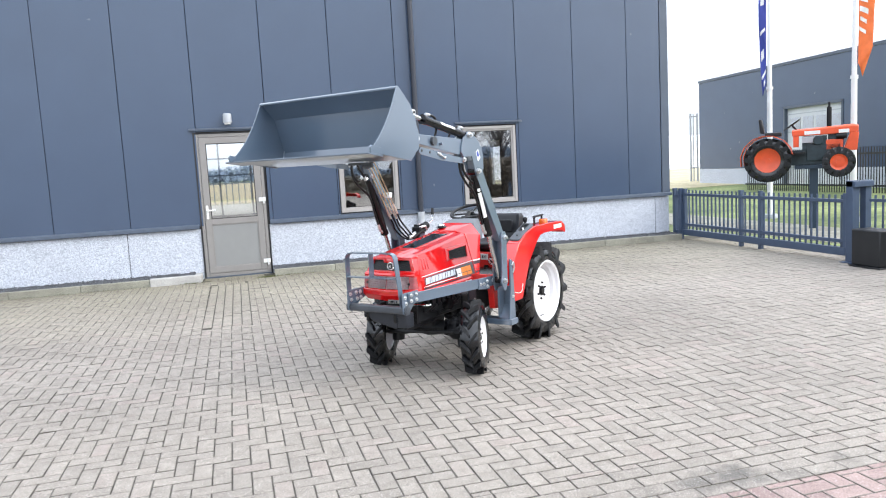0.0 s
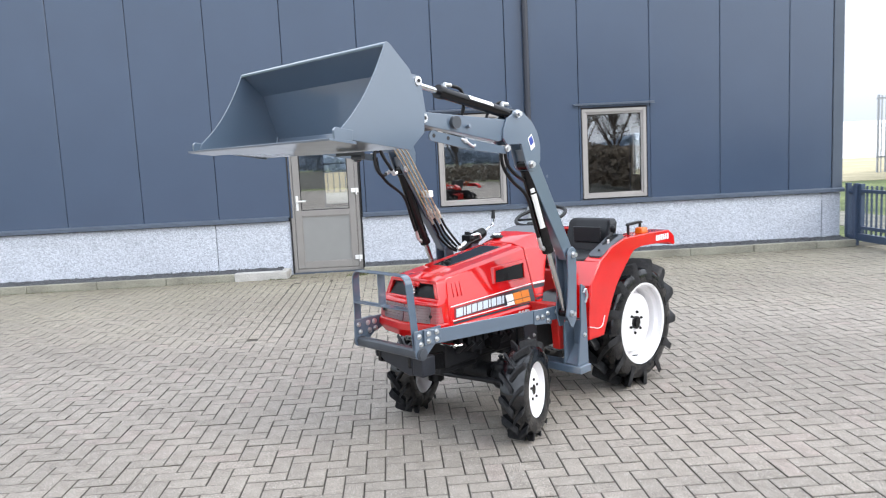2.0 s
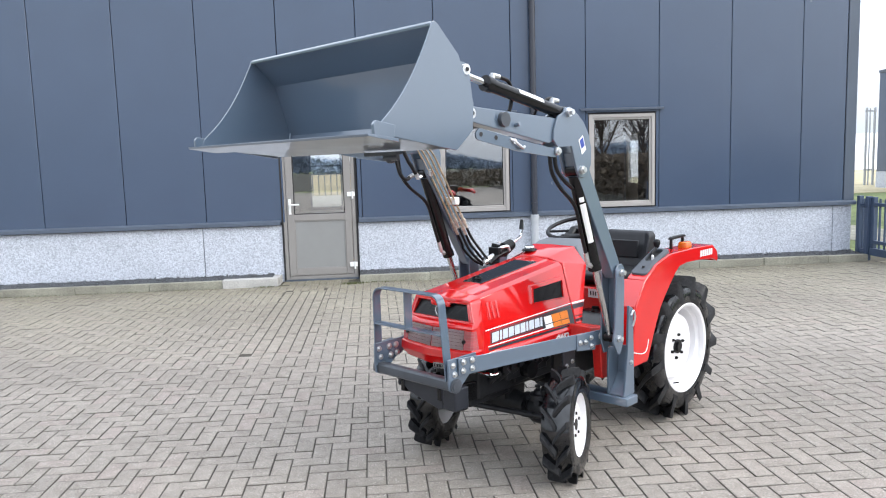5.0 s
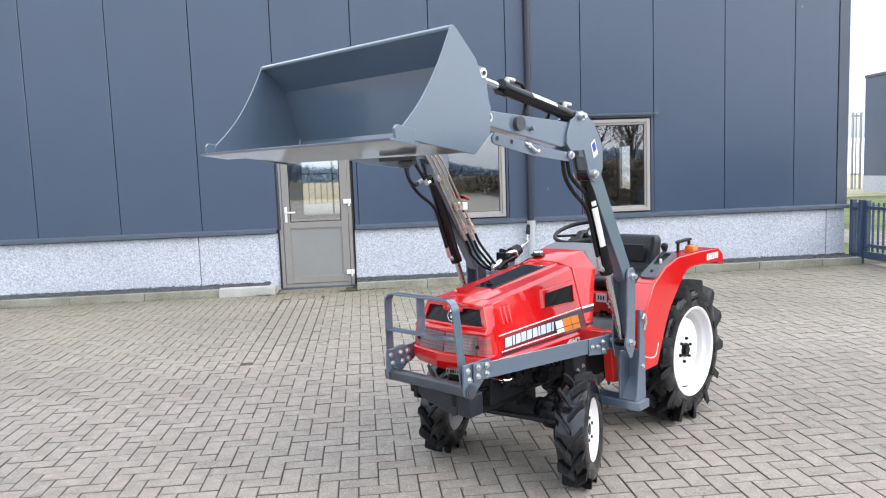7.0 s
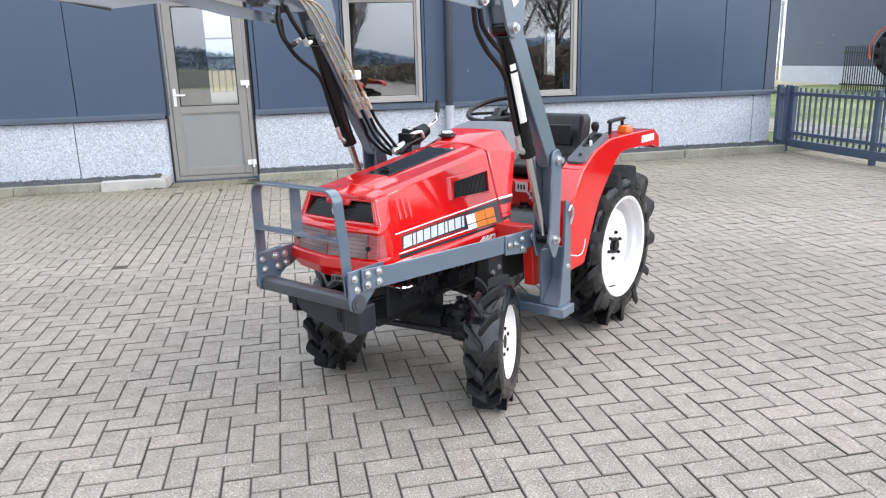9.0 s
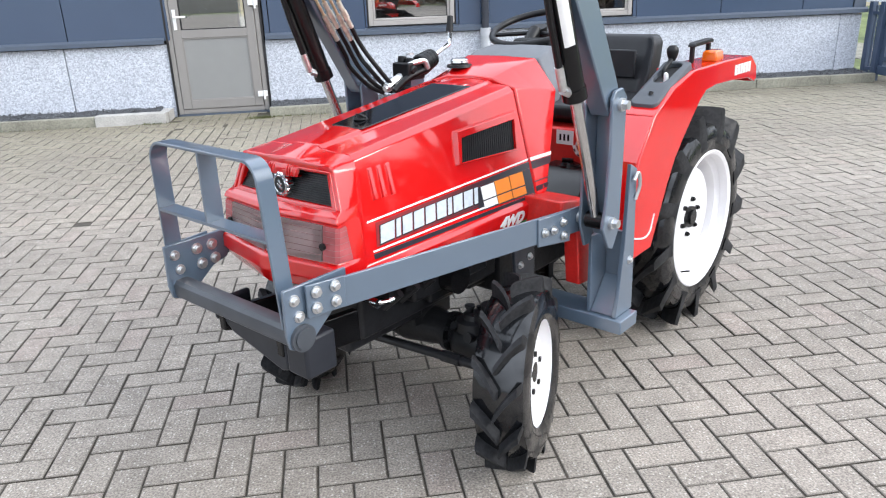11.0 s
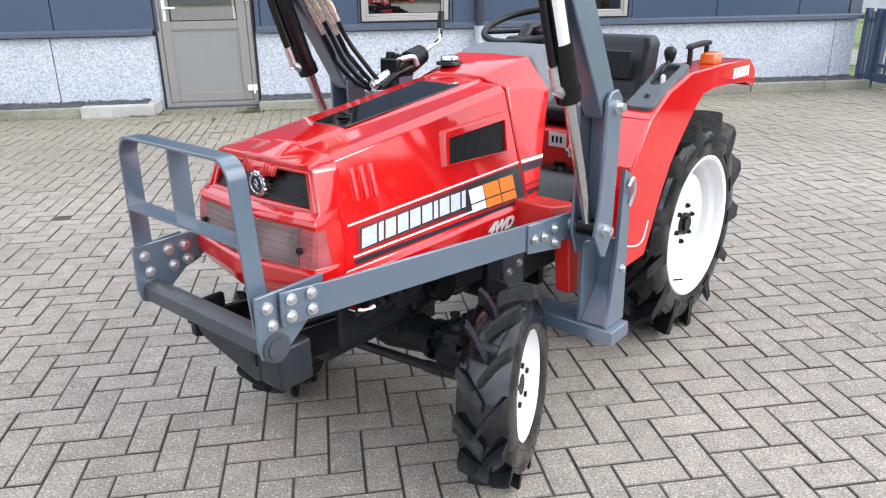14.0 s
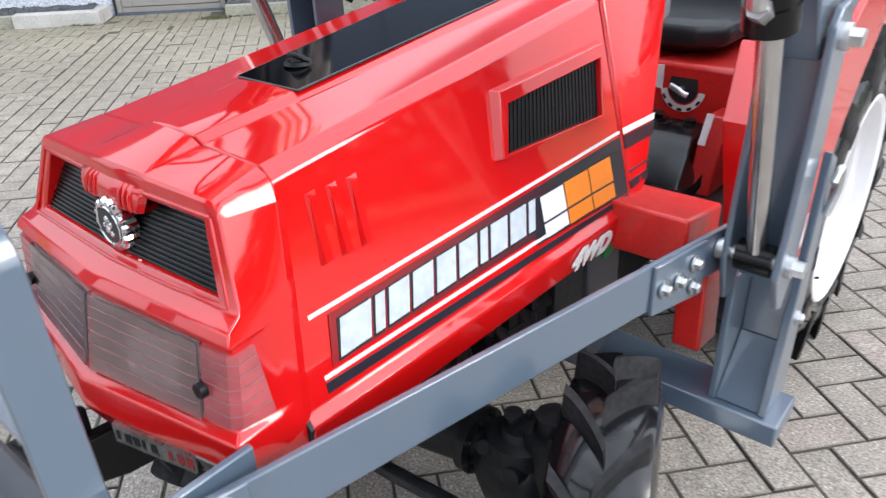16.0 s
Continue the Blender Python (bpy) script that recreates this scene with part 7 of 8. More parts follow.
# ---- neighbouring hall ----
def build_neighbour():
    X, y0, y1, H = 24.0, 16.0, 33.75, 5.12
    t = thing("industrial_hall", "low blue-grey neighbouring hall with a pale roller door", "building", Matrix.Translation((X, y1, 0)) @ pose(0, 0, 0, 0, 0, -3.6) @ Matrix.Translation((0, -y1, 0)))
    ya, yb, zd = 23.6, 27.1, 3.35
    bm = bmesh.new()
    box(bm, 0.0, 0.3, yb, y1, 0.72, H)
    box(bm, 0.0, 0.3, 21.4, ya, 0.72, H)
    box(bm, 0.0, 0.3, ya, yb, zd, H)
    part("wall", bm, M_CLADDING, t)
    part("wall", boxed(0.0, 0.3, y0, 21.39, 0.72, H), M_RUST, t, "rust-brown clad wall")
    part("wall", boxed(0.31, 16, y1 - 0.3, y1, -0.04, H), M_CLADDING, t)
    part("roof", boxed(0.31, 16, y0, y1 - 0.31, H - 0.3, H - 0.1), M_TRIM, t)
    part("plinth", boxed(-0.02, 0.3, yb, y1, -0.04, 0.715), M_PEBBLE, t)
    part("plinth", boxed(-0.02, 0.3, y0, ya, -0.04, 0.715), M_PEBBLE, t)
    part("roof_trim", boxed(-0.05, 0.32, y0, y1, H + 0.002, H + 0.12), M_TRIM, t)
    d = part("roller_door", boxed(0.12, 0.2, ya + 0.1, yb - 0.1, 0.0, zd - 0.1), M_SHUTTER, t, "pale roller door with a row of windows")
    for k in range(4):
        z = 0.75 * (k + 1)
        part("door_rib", boxed(0.105, 0.118, ya + 0.1, yb - 0.1, z - 0.02, z + 0.02), M_PVC, d)
    for k in range(4):
        a = ya + 0.25 + 0.78 * k
        part("pane", boxed(0.10, 0.117, a, a + 0.62, 2.32, 2.85), M_GLASS, d)
    for a, b in ((ya, ya + 0.1), (yb - 0.1, yb)):
        part("door_jamb", boxed(-0.03, 0.25, a, b, -0.04, zd), M_TRIM, t)
    part("door_head", boxed(-0.03, 0.25, ya, yb, zd - 0.1, zd - 0.002), M_TRIM, t)
    # dark bar fence before it
    f = thing("bar_fence", "dark bar fence in front of the neighbouring hall", "fence", pose(20.6, 0, 0))
    part("rail", boxed(-0.03, 0.03, 15, 25.8, 1.25, 1.31), M_BLACKBOX, f)
    part("rail", boxed(-0.03, 0.03, 15, 25.8, 0.18, 0.24), M_BLACKBOX, f)
    for k in range(98):
        y = 15 + k * 0.11
        part("bar", boxed(-0.012, 0.012, y - 0.012, y + 0.012, -0.04, 1.5), M_BLACKBOX, f)
    r = thing("steel_rack", "tall pale steel rack standing in the field", "rack", pose(25.2, 36.2, 0))
    for k in (2, 3):
        part("upright", boxed(-0.9 + 0.42 * k - 0.04, -0.9 + 0.42 * k + 0.04, -0.04, 0.04, -0.04, 3.75), M_PVC, r)
    part("crossbar", boxed(-0.14, 0.42, -0.03, 0.03, 3.55, 3.62), M_PVC, r)
    part("crossbar", boxed(-0.14, 0.42, -0.03, 0.03, 0.7, 0.77), M_PVC, r)
    part("upright", boxed(0.10, 0.135, -0.03, 0.03, -0.04, 3.72), M_PVC, r)
    tagged(link("side_straw_field", boxed(9, 140, 30, 66, -0.036, -0.014), M_STRAWPALE), "pale dry stubble field behind the neighbouring hall", "field", kind="structure")
    # added near-white solid that paints the haze over the far field edge
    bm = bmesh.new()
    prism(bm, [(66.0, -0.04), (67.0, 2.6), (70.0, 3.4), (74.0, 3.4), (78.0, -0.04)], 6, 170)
    tagged(link("field_bank", bm, M_HAZE), "long low whitish solid added as haze at the far edge of the field", "bank", kind="structure")
    tagged(link("path", boxed(10.2, 12.0, 8, 60, -0.05, -0.025), M_KERB), "pale path through the grass", "path", kind="structure")


build_neighbour()


# ---- flags ----
def build_flag(x, y, cloth, z0, z1, width, label, marks):
    """A white pole with a feather flag that tapers to its foot; side shapes of the cloth's marks follow its folds."""
    t = thing("flagpole", label, "flagpole", pose(x, y, 0), "flags before the neighbouring hall")
    bm = bmesh.new()
    rod(bm, (0, 0, -0.04), (0, 0, 3.0), 0.065, 16, 0.058)
    rod(bm, (0, 0, 3.0), (0, 0, 6.3), 0.052, 16, 0.035)
    rod(bm, (0, 0, 2.98), (0, 0, 3.05), 0.075, 16)
    smooth(part("pole", bm, M_POLE, t, "white flagpole"))
    part("base", lathe(bmesh.new(), [(0.0, 0.06), (0.16, 0.06), (0.18, 0.0), (0.18, -0.04), (0.0, -0.04)], 20, "z"), M_PVC, t)
    dx, dy = 0.742, -0.67
    sgn = -1 if width < 0 else 1

    def cloth_at(u, v, off=0.0):
        """u across from the pole, v down the cloth."""
        taper = (1.0 - 0.30 * v) * min(1.0, 0.35 + 3.2 * (1 - v)) if sgn > 0 else 0.45 + 0.55 * math.sin(math.pi * min(1.0, 0.25 + 0.72 * v))
        w = abs(width) * u * taper
        sway = (0.05 * math.sin(v * 13 + u * 4) + 0.02 * math.sin(v * 31 + u * 7)) * (0.3 + u)
        return Vector((sgn * (0.07 + w) * dx + (sway + off) * -0.67, sgn * (0.07 + w) * dy + (sway + off) * -0.74, lerp(z1, z0, v) - 0.28 * u * v))
    rows = [[cloth_at(j / 8, k / 30) for j in range(9)] for k in range(31)]
    fl = part("flag", loft(bmesh.new(), rows, closed=False, caps=False), cloth, t, "hanging cloth flag")
    md = fl.modifiers.new("thick", "SOLIDIFY")
    md.thickness = 0.005
    smooth(fl, 60)
    for u0, u1, v0, v1 in marks:
        bm = bmesh.new()
        n = 4
        loft(bm, [[cloth_at(lerp(u0, u1, j / n), lerp(v0, v1, k / n), 0.012) for j in range(n + 1)] for k in range(n + 1)], closed=False, caps=False)
        part("flag_mark", bm, M_WHITE, fl)


build_flag(12.70, 14.85, M_FLAGBLUE, 3.12, 5.75, -0.16, "white flagpole with a narrow blue flag", ((0.30, 0.75, 0.22, 0.30), (0.15, 0.85, 0.50, 0.53), (0.35, 0.80, 0.66, 0.74), (0.10, 0.90, 0.86, 0.89), (0.25, 0.60, 0.93, 0.97)))
build_flag(13.20, 12.90, M_FLAGORANGE, 3.30, 5.9, 0.34, "white flagpole with an orange flag", ((0.05, 0.62, 0.40, 0.44), (0.10, 0.55, 0.48, 0.51), (0.05, 0.62, 0.55, 0.59), (0.10, 0.55, 0.63, 0.66), (0.05, 0.50, 0.71, 0.74)))


# ---- small orange tractor on a post ----
def build_display_tractor():
    m = Matrix.Translation((11.5, 12.5, 0)) @ pose(0, 0, 0, 0, 0, -42.1)
    t = thing("display_tractor", "small old orange tractor mounted on a blue post", "tractor", m)
    Z = 0.93
    bm = bmesh.new()
    box(bm, 0.15, 0.31, -0.08, 0.08, -0.04, Z + 0.30)
    box(bm, -0.12, 0.50, -0.15, 0.15, Z + 0.24, Z + 0.32)
    bevelled(part("mount_post", bm, M_POST, t, "dark blue steel post"), 0.006)

    def wheel(name, x, y, r, rim, half, n, dz):
        w = part(name, lathe(bmesh.new(), [(0, 0.03), (rim * 0.7, 0.03), (rim * 0.8, 0.0), (rim, 0.06), (rim + 0.012, 0.055), (rim, -0.06), (rim * 0.7, -0.03), (0, -0.03)], 28, "x"), M_ORANGEPAINT, t, "orange wheel rim")
        w.matrix_local = pose(x, y, dz, 0, 0, 90)
        fit_tyre(w, r, rim, half, n, 0.035, 0.4, 0.05)
        bm = bmesh.new()
        rod(bm, (-0.07, 0, 0), (0.07, 0, 0), 0.05, 12)
        part("hub", bm, M_ORANGEPAINT, w)
    for s in (1, -1):
        wheel("rear_wheel", -0.60, s * 0.42, 0.435, 0.25, 0.11, 15, Z + 0.45)
        wheel("front_wheel", 0.66, s * 0.36, 0.29, 0.16, 0.08, 13, Z + 0.36)
    bm = bmesh.new()
    box(bm, -0.75, 0.55, -0.12, 0.12, Z + 0.32, Z + 0.62)
    box(bm, 0.10, 0.70, -0.15, 0.15, Z + 0.40, Z + 0.72)
    rod(bm, (-0.62, -0.40, Z + 0.47), (-0.62, 0.40, Z + 0.47), 0.07, 12)
    rod(bm, (0.66, -0.34, Z + 0.33), (0.66, 0.34, Z + 0.33), 0.05, 12)
    box(bm, 0.5, 0.78, -0.1, 0.1, Z + 0.28, Z + 0.5)
    box(bm, 0.02, 0.46, -0.13, 0.13, Z + 0.62, Z + 0.89)
    rod(bm, (0.30, -0.2, Z + 0.80), (0.30, 0.2, Z + 0.80), 0.09, 14)
    box(bm, 0.48, 0.76, -0.12, 0.12, Z + 0.80, Z + 0.91)
    bevelled(part("chassis", bm, M_TEAL, t, "dark teal cast chassis"), 0.01)
    bm = bmesh.new()
    loft(bm, [[(x, -w, z0), (x, w, z0), (x, w, z1), (x, w * 0.7, z1 + 0.03), (x, -w * 0.7, z1 + 0.03), (x, -w, z1)] for x, w, z0, z1 in ((-0.16, 0.17, Z + 0.90, Z + 1.0), (0.3, 0.17, Z + 0.90, Z + 1.02), (0.90, 0.17, Z + 0.92, Z + 1.05), (1.0, 0.15, Z + 0.93, Z + 1.03))])
    bevelled(part("hood", bm, M_ORANGEPAINT, t, "orange hood"), 0.01)
    bm = bmesh.new()
    box(bm, 0.44, 0.74, -0.15, 0.15, Z + 0.60, Z + 0.80)
    prism(bm, [(0.74, Z + 0.58), (0.98, Z + 0.57), (1.01, Z + 0.92), (0.86, Z + 0.93)], -0.165, 0.165, "y")
    bevelled(part("nose", bm, M_ORANGEPAINT, t), 0.012)
    for xa, xb in ((0.06, 0.34), (0.66, 0.84)):
        part("decal", boxed(xa, xb, -0.176, 0.176, Z + 0.92, Z + 0.99), M_WHITE, t, "white field on the hood")
    part("battery", boxed(0.02, 0.30, -0.15, 0.15, Z + 0.76, Z + 0.88), M_PVC, t, "pale grey box under the hood")
    bm = bmesh.new()
    rod(bm, (0.62, -0.15, Z + 0.86), (0.80, -0.15, Z + 0.86), 0.055, 16)
    part("muffler", bm, M_BLACKMETAL, t, "black round silencer")
    bm = bmesh.new()
    rod(bm, (0.50, 0.05, Z + 1.02), (0.50, 0.05, Z + 1.44), 0.045, 14)
    rod(bm, (0.50, 0.05, Z + 1.44), (0.50, 0.05, Z + 1.54), 0.022, 10)
    part("exhaust", bm, M_BLACKMETAL, t, "black upright exhaust")
    for s in (1, -1):
        bm = bmesh.new()
        rings = []
        for k in range(9):
            a = math.radians(195 - 24 * k * 1.0) if k < 8 else math.radians(10)
            r = 0.475
            c = Vector((-0.62 + r * math.cos(a), 0, Z + 0.47 + r * math.sin(a) * 0.98))
            n = Vector((math.cos(a), 0, math.sin(a))) * 0.012
            rings.append([c + Vector((0, s * 0.28, 0)), c + n + Vector((0, s * 0.28, 0)), c + n + Vector((0, s * 0.55, 0)), c + Vector((0, s * 0.55, 0))])
        loft(bm, rings)
        part("fender", bm, M_ORANGEPAINT, t, "orange rear fender")
    bm = bmesh.new()
    box(bm, -0.66, -0.36, -0.2, 0.2, Z + 0.92, Z + 1.0)
    prism(bm, [(-0.75, Z + 1.0), (-0.66, Z + 0.98), (-0.72, Z + 1.28), (-0.78, Z + 1.28)], -0.18, 0.18, "y")
    bevelled(part("seat", bm, M_VINYL, t, "black seat"), 0.02)
    bm = bmesh.new()
    rod(bm, (-0.02, 0, Z + 0.95), (-0.16, 0, Z + 1.12), 0.02, 10)
    mm = pose(-0.17, 0, Z + 1.13, 0, -35, 0)
    ring = []
    for k in range(24):
        a = 2 * math.pi * k / 24
        ring.append(mm @ Vector((0.18 * math.cos(a), 0.18 * math.sin(a), 0)))
    for a, b in zip(ring, ring[1:] + ring[:1]):
        rod(bm, a, b, 0.012, 6)
    part("steering_wheel", bm, M_PLASTIC, t, "black steering wheel")
    part("footboard", boxed(-0.32, 0.08, -0.34, 0.34, Z + 0.55, Z + 0.58), M_DARK, t)
    part("dash", boxed(-0.14, -0.04, -0.16, 0.16, Z + 0.68, Z + 1.0), M_ORANGEPAINT, t)


build_display_tractor()


# ---- bare trees and hedges round the fields ----
def build_tree(x, y, h, seed):
    random.seed(seed)
    t = thing("tree", "bare winter tree at the edge of the field", "tree", pose(x, y, 0), "trees round the fields")
    bm = bmesh.new()
    rod(bm, (0, 0, -0.04), (0, 0, h * 0.45), 0.11, 10, 0.07)
    rod(bm, (0, 0, h * 0.45), (0.1, 0.05, h), 0.07, 8, 0.015)
    part("trunk", bm, M_TRUNK, t)
    bm = bmesh.new()
    for k in range(38):
        z = h * random.uniform(0.16, 0.92)
        a = random.uniform(0, 6.28)
        ln = (h - z) * random.uniform(0.45, 0.8) + 0.5
        p = Vector((0, 0, z))
        q = p + Vector((math.cos(a) * ln * 0.5, math.sin(a) * ln * 0.5, ln * 0.85))
        rod(bm, p, q, 0.055, 5, 0.02)
        for j in range(13):
            s = p.lerp(q, random.uniform(0.15, 1.0))
            d = Vector((random.uniform(-1, 1), random.uniform(-1, 1), random.uniform(0.2, 1.4))) * ln * 0.38
            rod(bm, s, s + d, 0.024, 4, 0.008)
    tagged(part("twigs", bm, M_TRUNK, t), kind="stuff")


for k, (x, y, h) in enumerate(((12.0, -24, 8.5), (14.2, -25, 9.0), (17.5, -29, 8.0), (6.0, -30, 6.5), (21, -30, 8.0))):
    build_tree(x, y, h, 20 + k)


def build_hedges():
    """Far tree lines on both sides, a dry field, a ragged hedge behind the yard and an unseen one added beside it."""
    rng = np.random.default_rng(8)
    tagged(link("dry_field", boxed(-150, 150, -190, -30, -0.036, -0.015), M_WINTER), "dull brown winter field beyond the yard", "field", kind="structure")
    # out-of-view dark ground, added to darken what the windows reflect
    tagged(link("side_field", boxed(9.2, 150, -29.9, 1.5, -0.036, -0.016), M_WINTER), "unseen dark field beside the yard, added for darker reflections", "field", kind="structure")
    for name, label, x0, x1, yy, hgt, n, size, mat in (("tree_line", "far line of bare woods tinted with painted haze", -220, 220, -180, 7.0, 40000, 0.75, M_FARTREES), ("tree_line", "far line of bare woods tinted with painted haze", -160, 20, 200, 6.0, 5000, 1.1, M_FARTREES),
                                                           ("hedge", "low ragged winter hedge beyond the yard", 2, 60, -27, 1.7, 14000, 0.15, M_BUSH), ("hedge", "unseen hedge added along the side of the yard to darken reflections", -26, 5.5, 11.6, 3.4, 16000, 0.16, M_BUSH)):
        verts, faces = [], []
        for i in range(n):
            x = rng.uniform(x0, x1)
            top = hgt * (0.55 + 0.45 * math.sin(x * 0.09 + 1.0) * math.sin(x * 0.031)) * rng.uniform(0.1, 1.0)
            c = np.array((x, yy + rng.uniform(-1.5, 1.5), max(0.1, top)))
            # this hedge is out of view, added so the hood paint reflects darker
            if "along the side" in label:
                c = np.array((yy + rng.uniform(-0.6, 0.6), x, max(0.1, top)))
            v = rng.normal(0, size * 0.5, (4, 3)) + c
            v[:, 2] = np.maximum(v[:, 2], -0.04)
            k = len(verts)
            verts += v.tolist()
            faces += [(k, k + 1, k + 2), (k, k + 2, k + 3), (k, k + 3, k + 1), (k + 1, k + 3, k + 2)]
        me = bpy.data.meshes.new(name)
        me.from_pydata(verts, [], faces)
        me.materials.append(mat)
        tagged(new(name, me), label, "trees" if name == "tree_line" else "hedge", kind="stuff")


build_hedges()


# ---- pavers, laid in herringbone ----
PW, PANGLE, PX, PY = 0.10387, 0.373, 0.868, 6.2935


def paver_material(name, dull, bright, odd):
    """Worn concrete pavers: each a little different, pale and dark flecks, moss towards the hall, oily stains."""
    m = bpy.data.materials.new(name)
    m.use_nodes = True
    nt = m.node_tree
    nd, ln = nt.nodes, nt.links
    b = nd["Principled BSDF"]
    b.inputs["Roughness"].default_value = 0.85
    b.inputs["Specular IOR Level"].default_value = 0.3
    geo = nd.new("ShaderNodeNewGeometry")
    info = nd.new("ShaderNodeObjectInfo")

    def tex(scale, detail=3.0):
        n = nd.new("ShaderNodeTexNoise")
        n.inputs["Scale"].default_value, n.inputs["Detail"].default_value = scale, detail
        ln.new(geo.outputs["Position"], n.inputs["Vector"])
        return n.outputs[0]

    def span(src, a, c, lo, hi):
        r = nd.new("ShaderNodeMapRange")
        for k, v in zip((1, 2, 3, 4), (a, c, lo, hi)):
            r.inputs[k].default_value = v
        ln.new(src, r.inputs[0])
        return r.outputs[0]

    def calc(op, a, c):
        n = nd.new("ShaderNodeMath")
        n.operation = op
        for k, v in enumerate((a, c)):
            if isinstance(v, float):
                n.inputs[k].default_value = v
            else:
                ln.new(v, n.inputs[k])
        return n.outputs[0]

    def mix(fac, a, c, mode="MIX"):
        n = nd.new("ShaderNodeMixRGB")
        n.blend_type = mode
        for k, v in enumerate((fac, a, c)):
            if isinstance(v, float):
                n.inputs[k].default_value = v
            elif isinstance(v, tuple):
                n.inputs[k].default_value = (*v, 1)
            else:
                ln.new(v, n.inputs[k])
        return n.outputs[0]

    def value(col, v):
        n = nd.new("ShaderNodeHueSaturation")
        ln.new(col, n.inputs["Color"])
        ln.new(v, n.inputs["Value"])
        return n.outputs[0]

    rnd = calc("FRACT", calc("ADD", geo.outputs["Random Per Island"], info.outputs["Random"]), 0.0)
    col = mix(rnd, dull, bright)
    col = mix(span(rnd, 0.90, 0.94, 0.0, 0.45), col, odd)
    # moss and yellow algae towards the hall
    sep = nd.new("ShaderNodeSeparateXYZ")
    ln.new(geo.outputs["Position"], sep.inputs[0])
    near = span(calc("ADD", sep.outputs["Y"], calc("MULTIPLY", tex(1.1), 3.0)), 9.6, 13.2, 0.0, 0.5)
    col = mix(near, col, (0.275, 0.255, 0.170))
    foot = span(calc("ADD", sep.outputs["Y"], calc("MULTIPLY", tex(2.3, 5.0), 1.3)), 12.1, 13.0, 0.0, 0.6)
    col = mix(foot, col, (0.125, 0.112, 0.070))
    # broad worn patches
    col = value(col, span(tex(0.55, 5.0), 0.3, 0.7, 0.86, 1.14))
    # blotches and dirt
    col = value(col, span(tex(11.0, 4.0), 0.3, 0.7, 0.86, 1.13))
    # oily stain
    for at, reach, depth in (((2.61, 3.17, 0.0), 0.20, 0.6), ((2.84, 3.18, 0.0), 0.22, 0.7), ((3.07, 3.10, 0.0), 0.16, 0.5), ((3.45, 3.15, 0.0), 0.18, 0.4)):
        vm = nd.new("ShaderNodeVectorMath")
        vm.operation = "DISTANCE"
        vm.inputs[1].default_value = at
        ln.new(geo.outputs["Position"], vm.inputs[0])
        st = span(calc("ADD", vm.outputs["Value"], calc("MULTIPLY", tex(9.0), 0.22)), reach * 0.75, reach * 1.25, depth, 0.0)
        col = mix(st, col, (0.09, 0.085, 0.08))
    # grain: dark pores and pale flecks of aggregate
    col = value(col, span(tex(150.0, 2.0), 0.32, 0.68, 0.62, 1.36))
    v = nd.new("ShaderNodeTexVoronoi")
    v.inputs["Scale"].default_value = 95
    ln.new(geo.outputs["Position"], v.inputs["Vector"])
    sc = nd.new("ShaderNodeSeparateColor")
    ln.new(v.outputs["Color"], sc.inputs[0])
    fleck = calc("MULTIPLY", span(sc.outputs[0], 0.66, 0.70, 0.0, 1.0), span(v.outputs["Distance"], 0.18, 0.36, 0.48, 0.0))
    col = mix(fleck, col, (0.74, 0.71, 0.66))
    ln.new(col, b.inputs["Base Color"])
    bp = nd.new("ShaderNodeBump")
    bp.inputs["Strength"].default_value, bp.inputs["Distance"].default_value = 0.55, 0.004
    ln.new(tex(170.0, 3.0), bp.inputs["Height"])
    ln.new(bp.outputs[0], b.inputs["Normal"])
    return m


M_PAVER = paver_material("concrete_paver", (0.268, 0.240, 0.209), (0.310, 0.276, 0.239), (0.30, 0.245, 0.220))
M_PAVER_RED = paver_material("red_concrete_paver", (0.272, 0.198, 0.182), (0.320, 0.237, 0.216), (0.285, 0.225, 0.205))


M_PAVER_WALL = material("dark_paver_wall", (0.066, 0.058, 0.047), 0.95, var=0.3, scale=30, fine=0.2, fine_scale=200)
M_PAVER_EDGE = material("dark_paver_edge", (0.205, 0.184, 0.160), 0.9, var=0.3, scale=20, fine=0.25, fine_scale=220)
PAVER_SLOTS = [0, 1, 1, 1, 1, 2, 2, 2, 2]


def clothe_pavers(me, top):
    """Plain tops, dark walls and edges of a middling tone."""
    for mt in (top, M_PAVER_WALL, M_PAVER_EDGE):
        me.materials.append(mt)
    me.polygons.foreach_set("material_index", PAVER_SLOTS * (len(me.polygons) // 9))


def paver_shape(w, h):
    """Verts and faces of one bevelled paver, w by h with its joint."""
    g, bv = 0.0031, 0.0030
    v = [(g, g, -0.017), (w - g, g, -0.017), (w - g, h - g, -0.017), (g, h - g, -0.017),
         (g, g, -0.003), (w - g, g, -0.003), (w - g, h - g, -0.003), (g, h - g, -0.003),
         (g + bv, g + bv, 0), (w - g - bv, g + bv, 0), (w - g - bv, h - g - bv, 0), (g + bv, h - g - bv, 0)]
    f = [(8, 9, 10, 11)] + [(a, (a + 1) % 4, 4 + (a + 1) % 4, 4 + a) for a in range(4)] + [(4 + a, 4 + (a + 1) % 4, 8 + (a + 1) % 4, 8 + a) for a in range(4)]
    return np.array(v), f


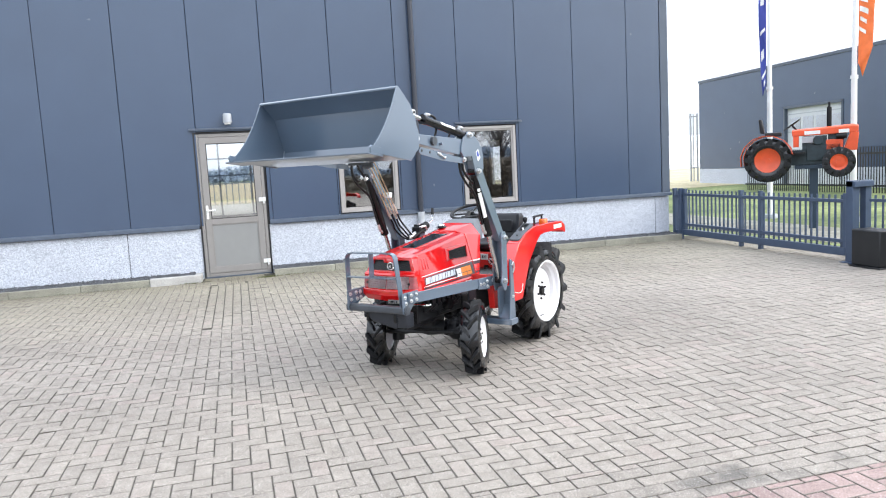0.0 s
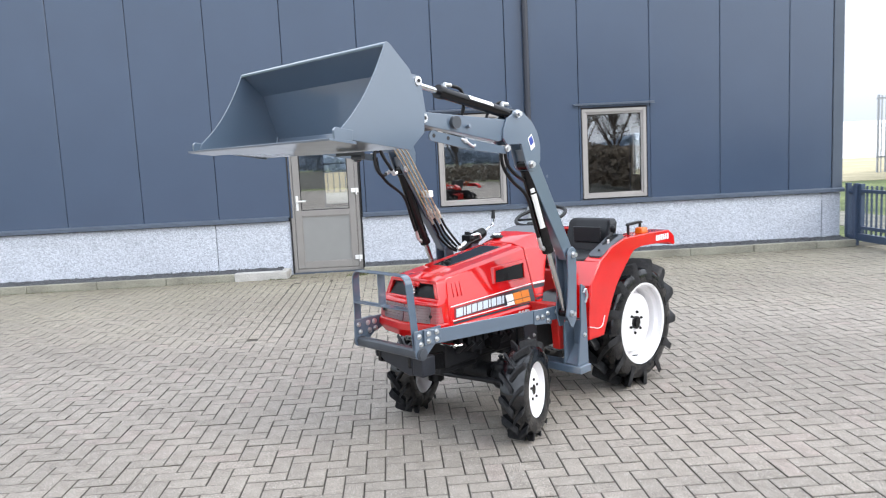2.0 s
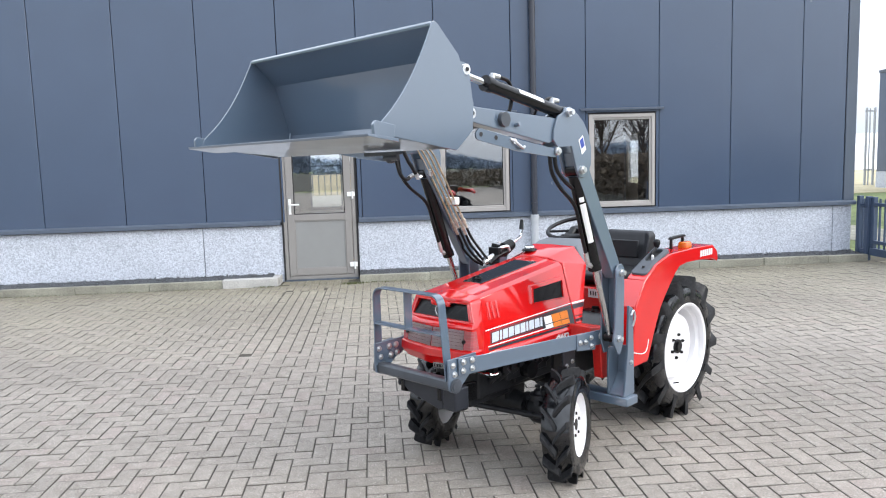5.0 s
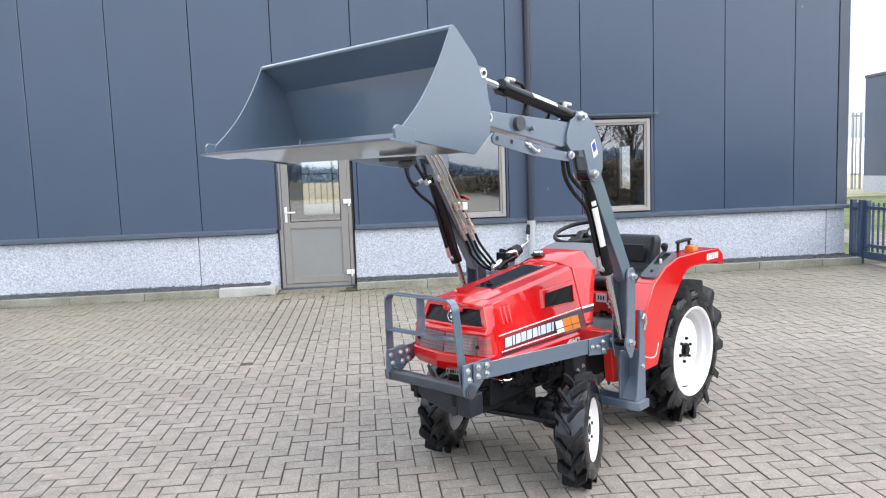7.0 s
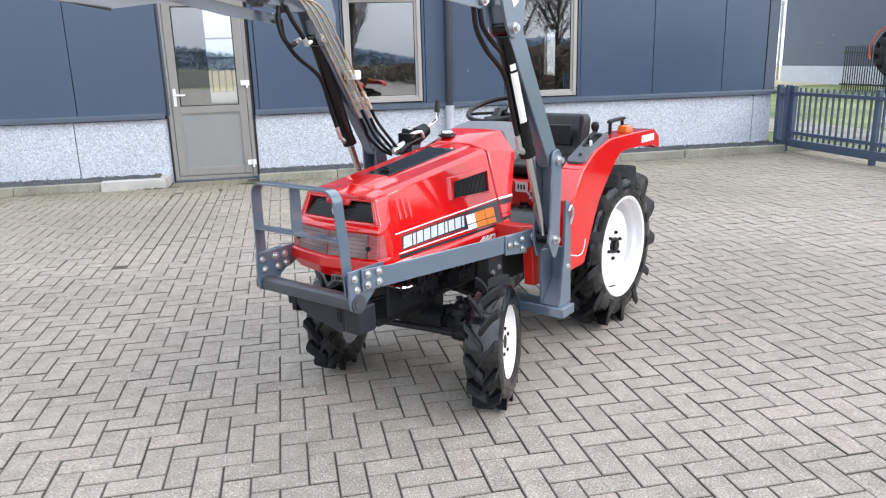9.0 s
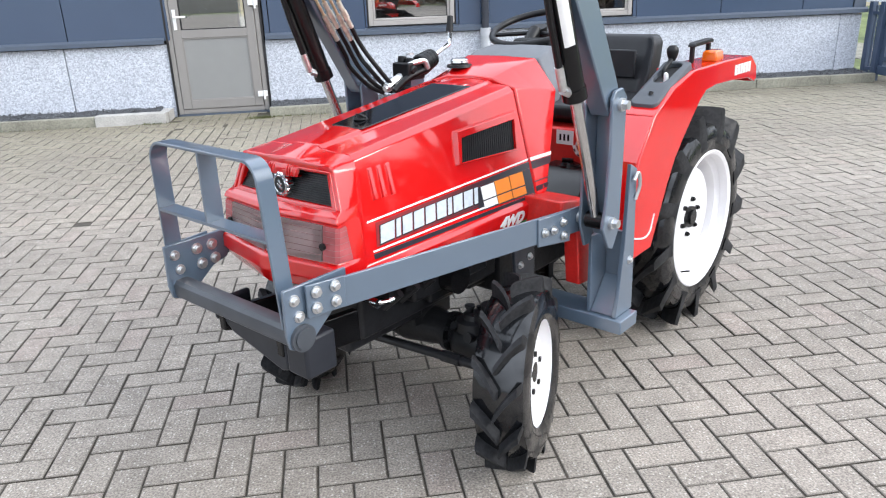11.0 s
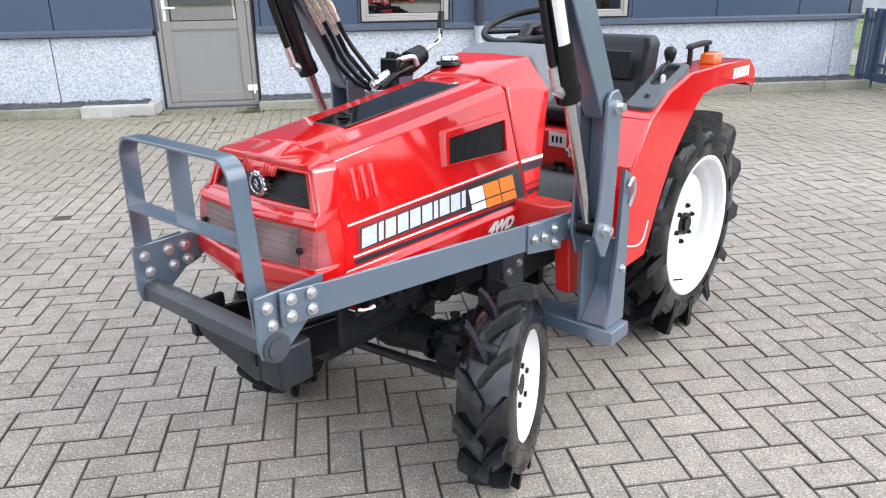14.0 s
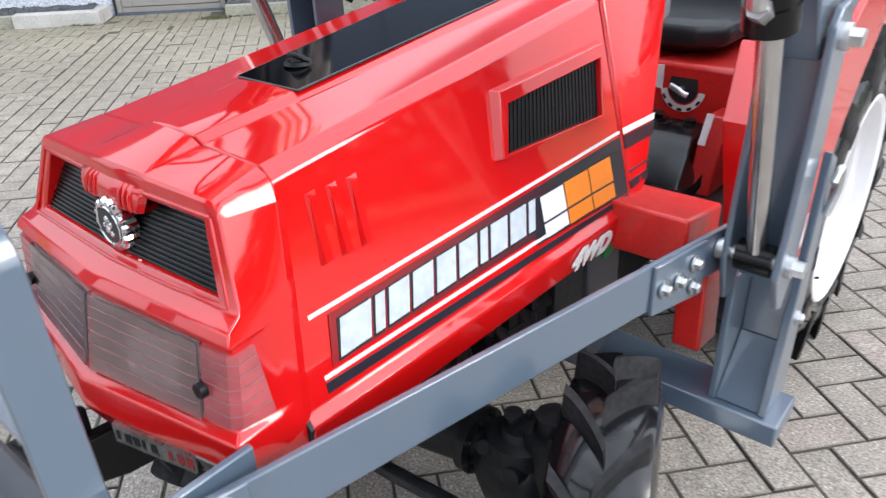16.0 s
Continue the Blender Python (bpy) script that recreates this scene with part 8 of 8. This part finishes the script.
def lay_pavers():
    rng = np.random.default_rng(5)
    ca, sa = math.cos(radians(PANGLE)), math.sin(radians(PANGLE))
    vh, fh = paver_shape(2 * PW, PW)
    vv, fv = paver_shape(PW, 2 * PW)
    meshes = {}
    for key, (v, f) in (("h", (vh, fh)), ("v", (vv, fv))):
        me = bpy.data.meshes.new("paver")
        me.from_pydata([tuple(p) for p in v], [], f)
        clothe_pavers(me, M_PAVER)
        meshes[key] = me
    lots = {"grey": ([], []), "red": ([], [])}
    singles = []

    def lay(lot, v, f, wx, wy, lo, hi, left=-50, right=50):
        """One paver into a lot, cut off where it would pass the edge of its field."""
        q = v.copy()
        tilt = rng.normal(0, 0.004, 2)
        z = q[:, 2] + rng.normal(0, 0.0011) + (q[:, 0] * tilt[0] + q[:, 1] * tilt[1]) * (q[:, 2] > -0.01)
        x = np.clip(wx + ca * q[:, 0] - sa * q[:, 1], left + 0.005, right - 0.005)
        y = np.clip(wy + sa * q[:, 0] + ca * q[:, 1], lo + 0.005, hi - 0.005)
        V, Fc = lots[lot]
        k = len(V) * 12
        V.append(np.stack([x, y, z], 1))
        Fc.extend(tuple(i + k for i in t) for t in f)

    # a border of straight courses parts the grey field from the red one
    edge_red, edge_grey = 3.03, 3.03 + 4 * PW
    for row in range(4):
        x = -9.5 - (row % 2) * PW
        while x < 8.6:
            lay("grey", vh, fh, x, edge_red + row * PW, -50, 50)
            x += 2 * PW
    # a narrow strip before the door, relaid in straight lines towards it
    sx0, sx1, sy0, sy1 = 0.022, 0.022 + 5 * PW * 1.03, 8.45, 11.70
    for col in range(5):
        y = sy0 - (col % 2) * PW
        while y < sy1:
            lay("grey", vv, fv, sx0 + col * PW * 1.03, y, sy0, sy1)
            y += 2 * PW
    n = 170
    for a in range(-n, n):
        for b in range(-40, 40):
            bx, by = (a + 4 * b) * PW, -a * PW
            for key, ox, oy, v, f in (("h", 0, -PW, vh, fh), ("v", 0, -3 * PW, vv, fv)):
                lx, ly = bx + ox, by + oy
                wx, wy = PX + ca * lx - sa * ly, PY + sa * lx + ca * ly
                top = wy + (PW if key == "h" else 2 * PW)
                if not (-9.5 < wx < 9.15 and -3.5 < wy < 12.58):
                    continue
                if wy > 12.14 and not (-0.13 < wx < 0.80):
                    continue
                wide = 2 * PW if key == "h" else PW
                if wx + wide > sx0 and wx < sx1 and top > sy0 and wy < sy1:
                    if sx0 - wx > 0.02:
                        lay("grey", v, f, wx, wy, -50, 50, -50, sx0)
                    elif wx + wide - sx1 > 0.02:
                        lay("grey", v, f, wx, wy, -50, 50, sx1, 50)
                    elif sy0 - wy > 0.02:
                        lay("grey", v, f, wx, wy, -50, sy0)
                    elif top - sy1 > 0.02:
                        lay("grey", v, f, wx, wy, sy1, 50)
                    continue
                if top > edge_grey + 0.02:
                    if 0.55 < wx < 3.6 and 4.35 < wy < 5.95 and len(singles) < 300:
                        singles.append((key, wx, wy, rng.normal(0, 0.0011)))
                    else:
                        lay("grey", v, f, wx, wy, edge_grey, 50)
                elif wy < edge_red - 0.02:
                    lay("red", v, f, wx, wy, -50, edge_red)
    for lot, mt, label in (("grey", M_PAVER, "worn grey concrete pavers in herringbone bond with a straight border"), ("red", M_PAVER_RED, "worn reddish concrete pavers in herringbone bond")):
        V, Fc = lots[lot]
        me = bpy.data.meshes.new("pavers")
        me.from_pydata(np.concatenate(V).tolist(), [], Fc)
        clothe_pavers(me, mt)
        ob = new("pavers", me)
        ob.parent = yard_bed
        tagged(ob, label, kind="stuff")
    for key, wx, wy, dz in singles:
        ob = new("paver", meshes[key])
        ob.parent = yard_bed
        ob.matrix_local = pose(wx, wy, dz, 0, 0, PANGLE)


lay_pavers()
tagged(part("paving_strip", boxed(-16, 8.7, -25.9, -3.6, -0.005, -0.001), M_PAVER, yard_bed, "worn paving behind the yard"), kind="stuff")
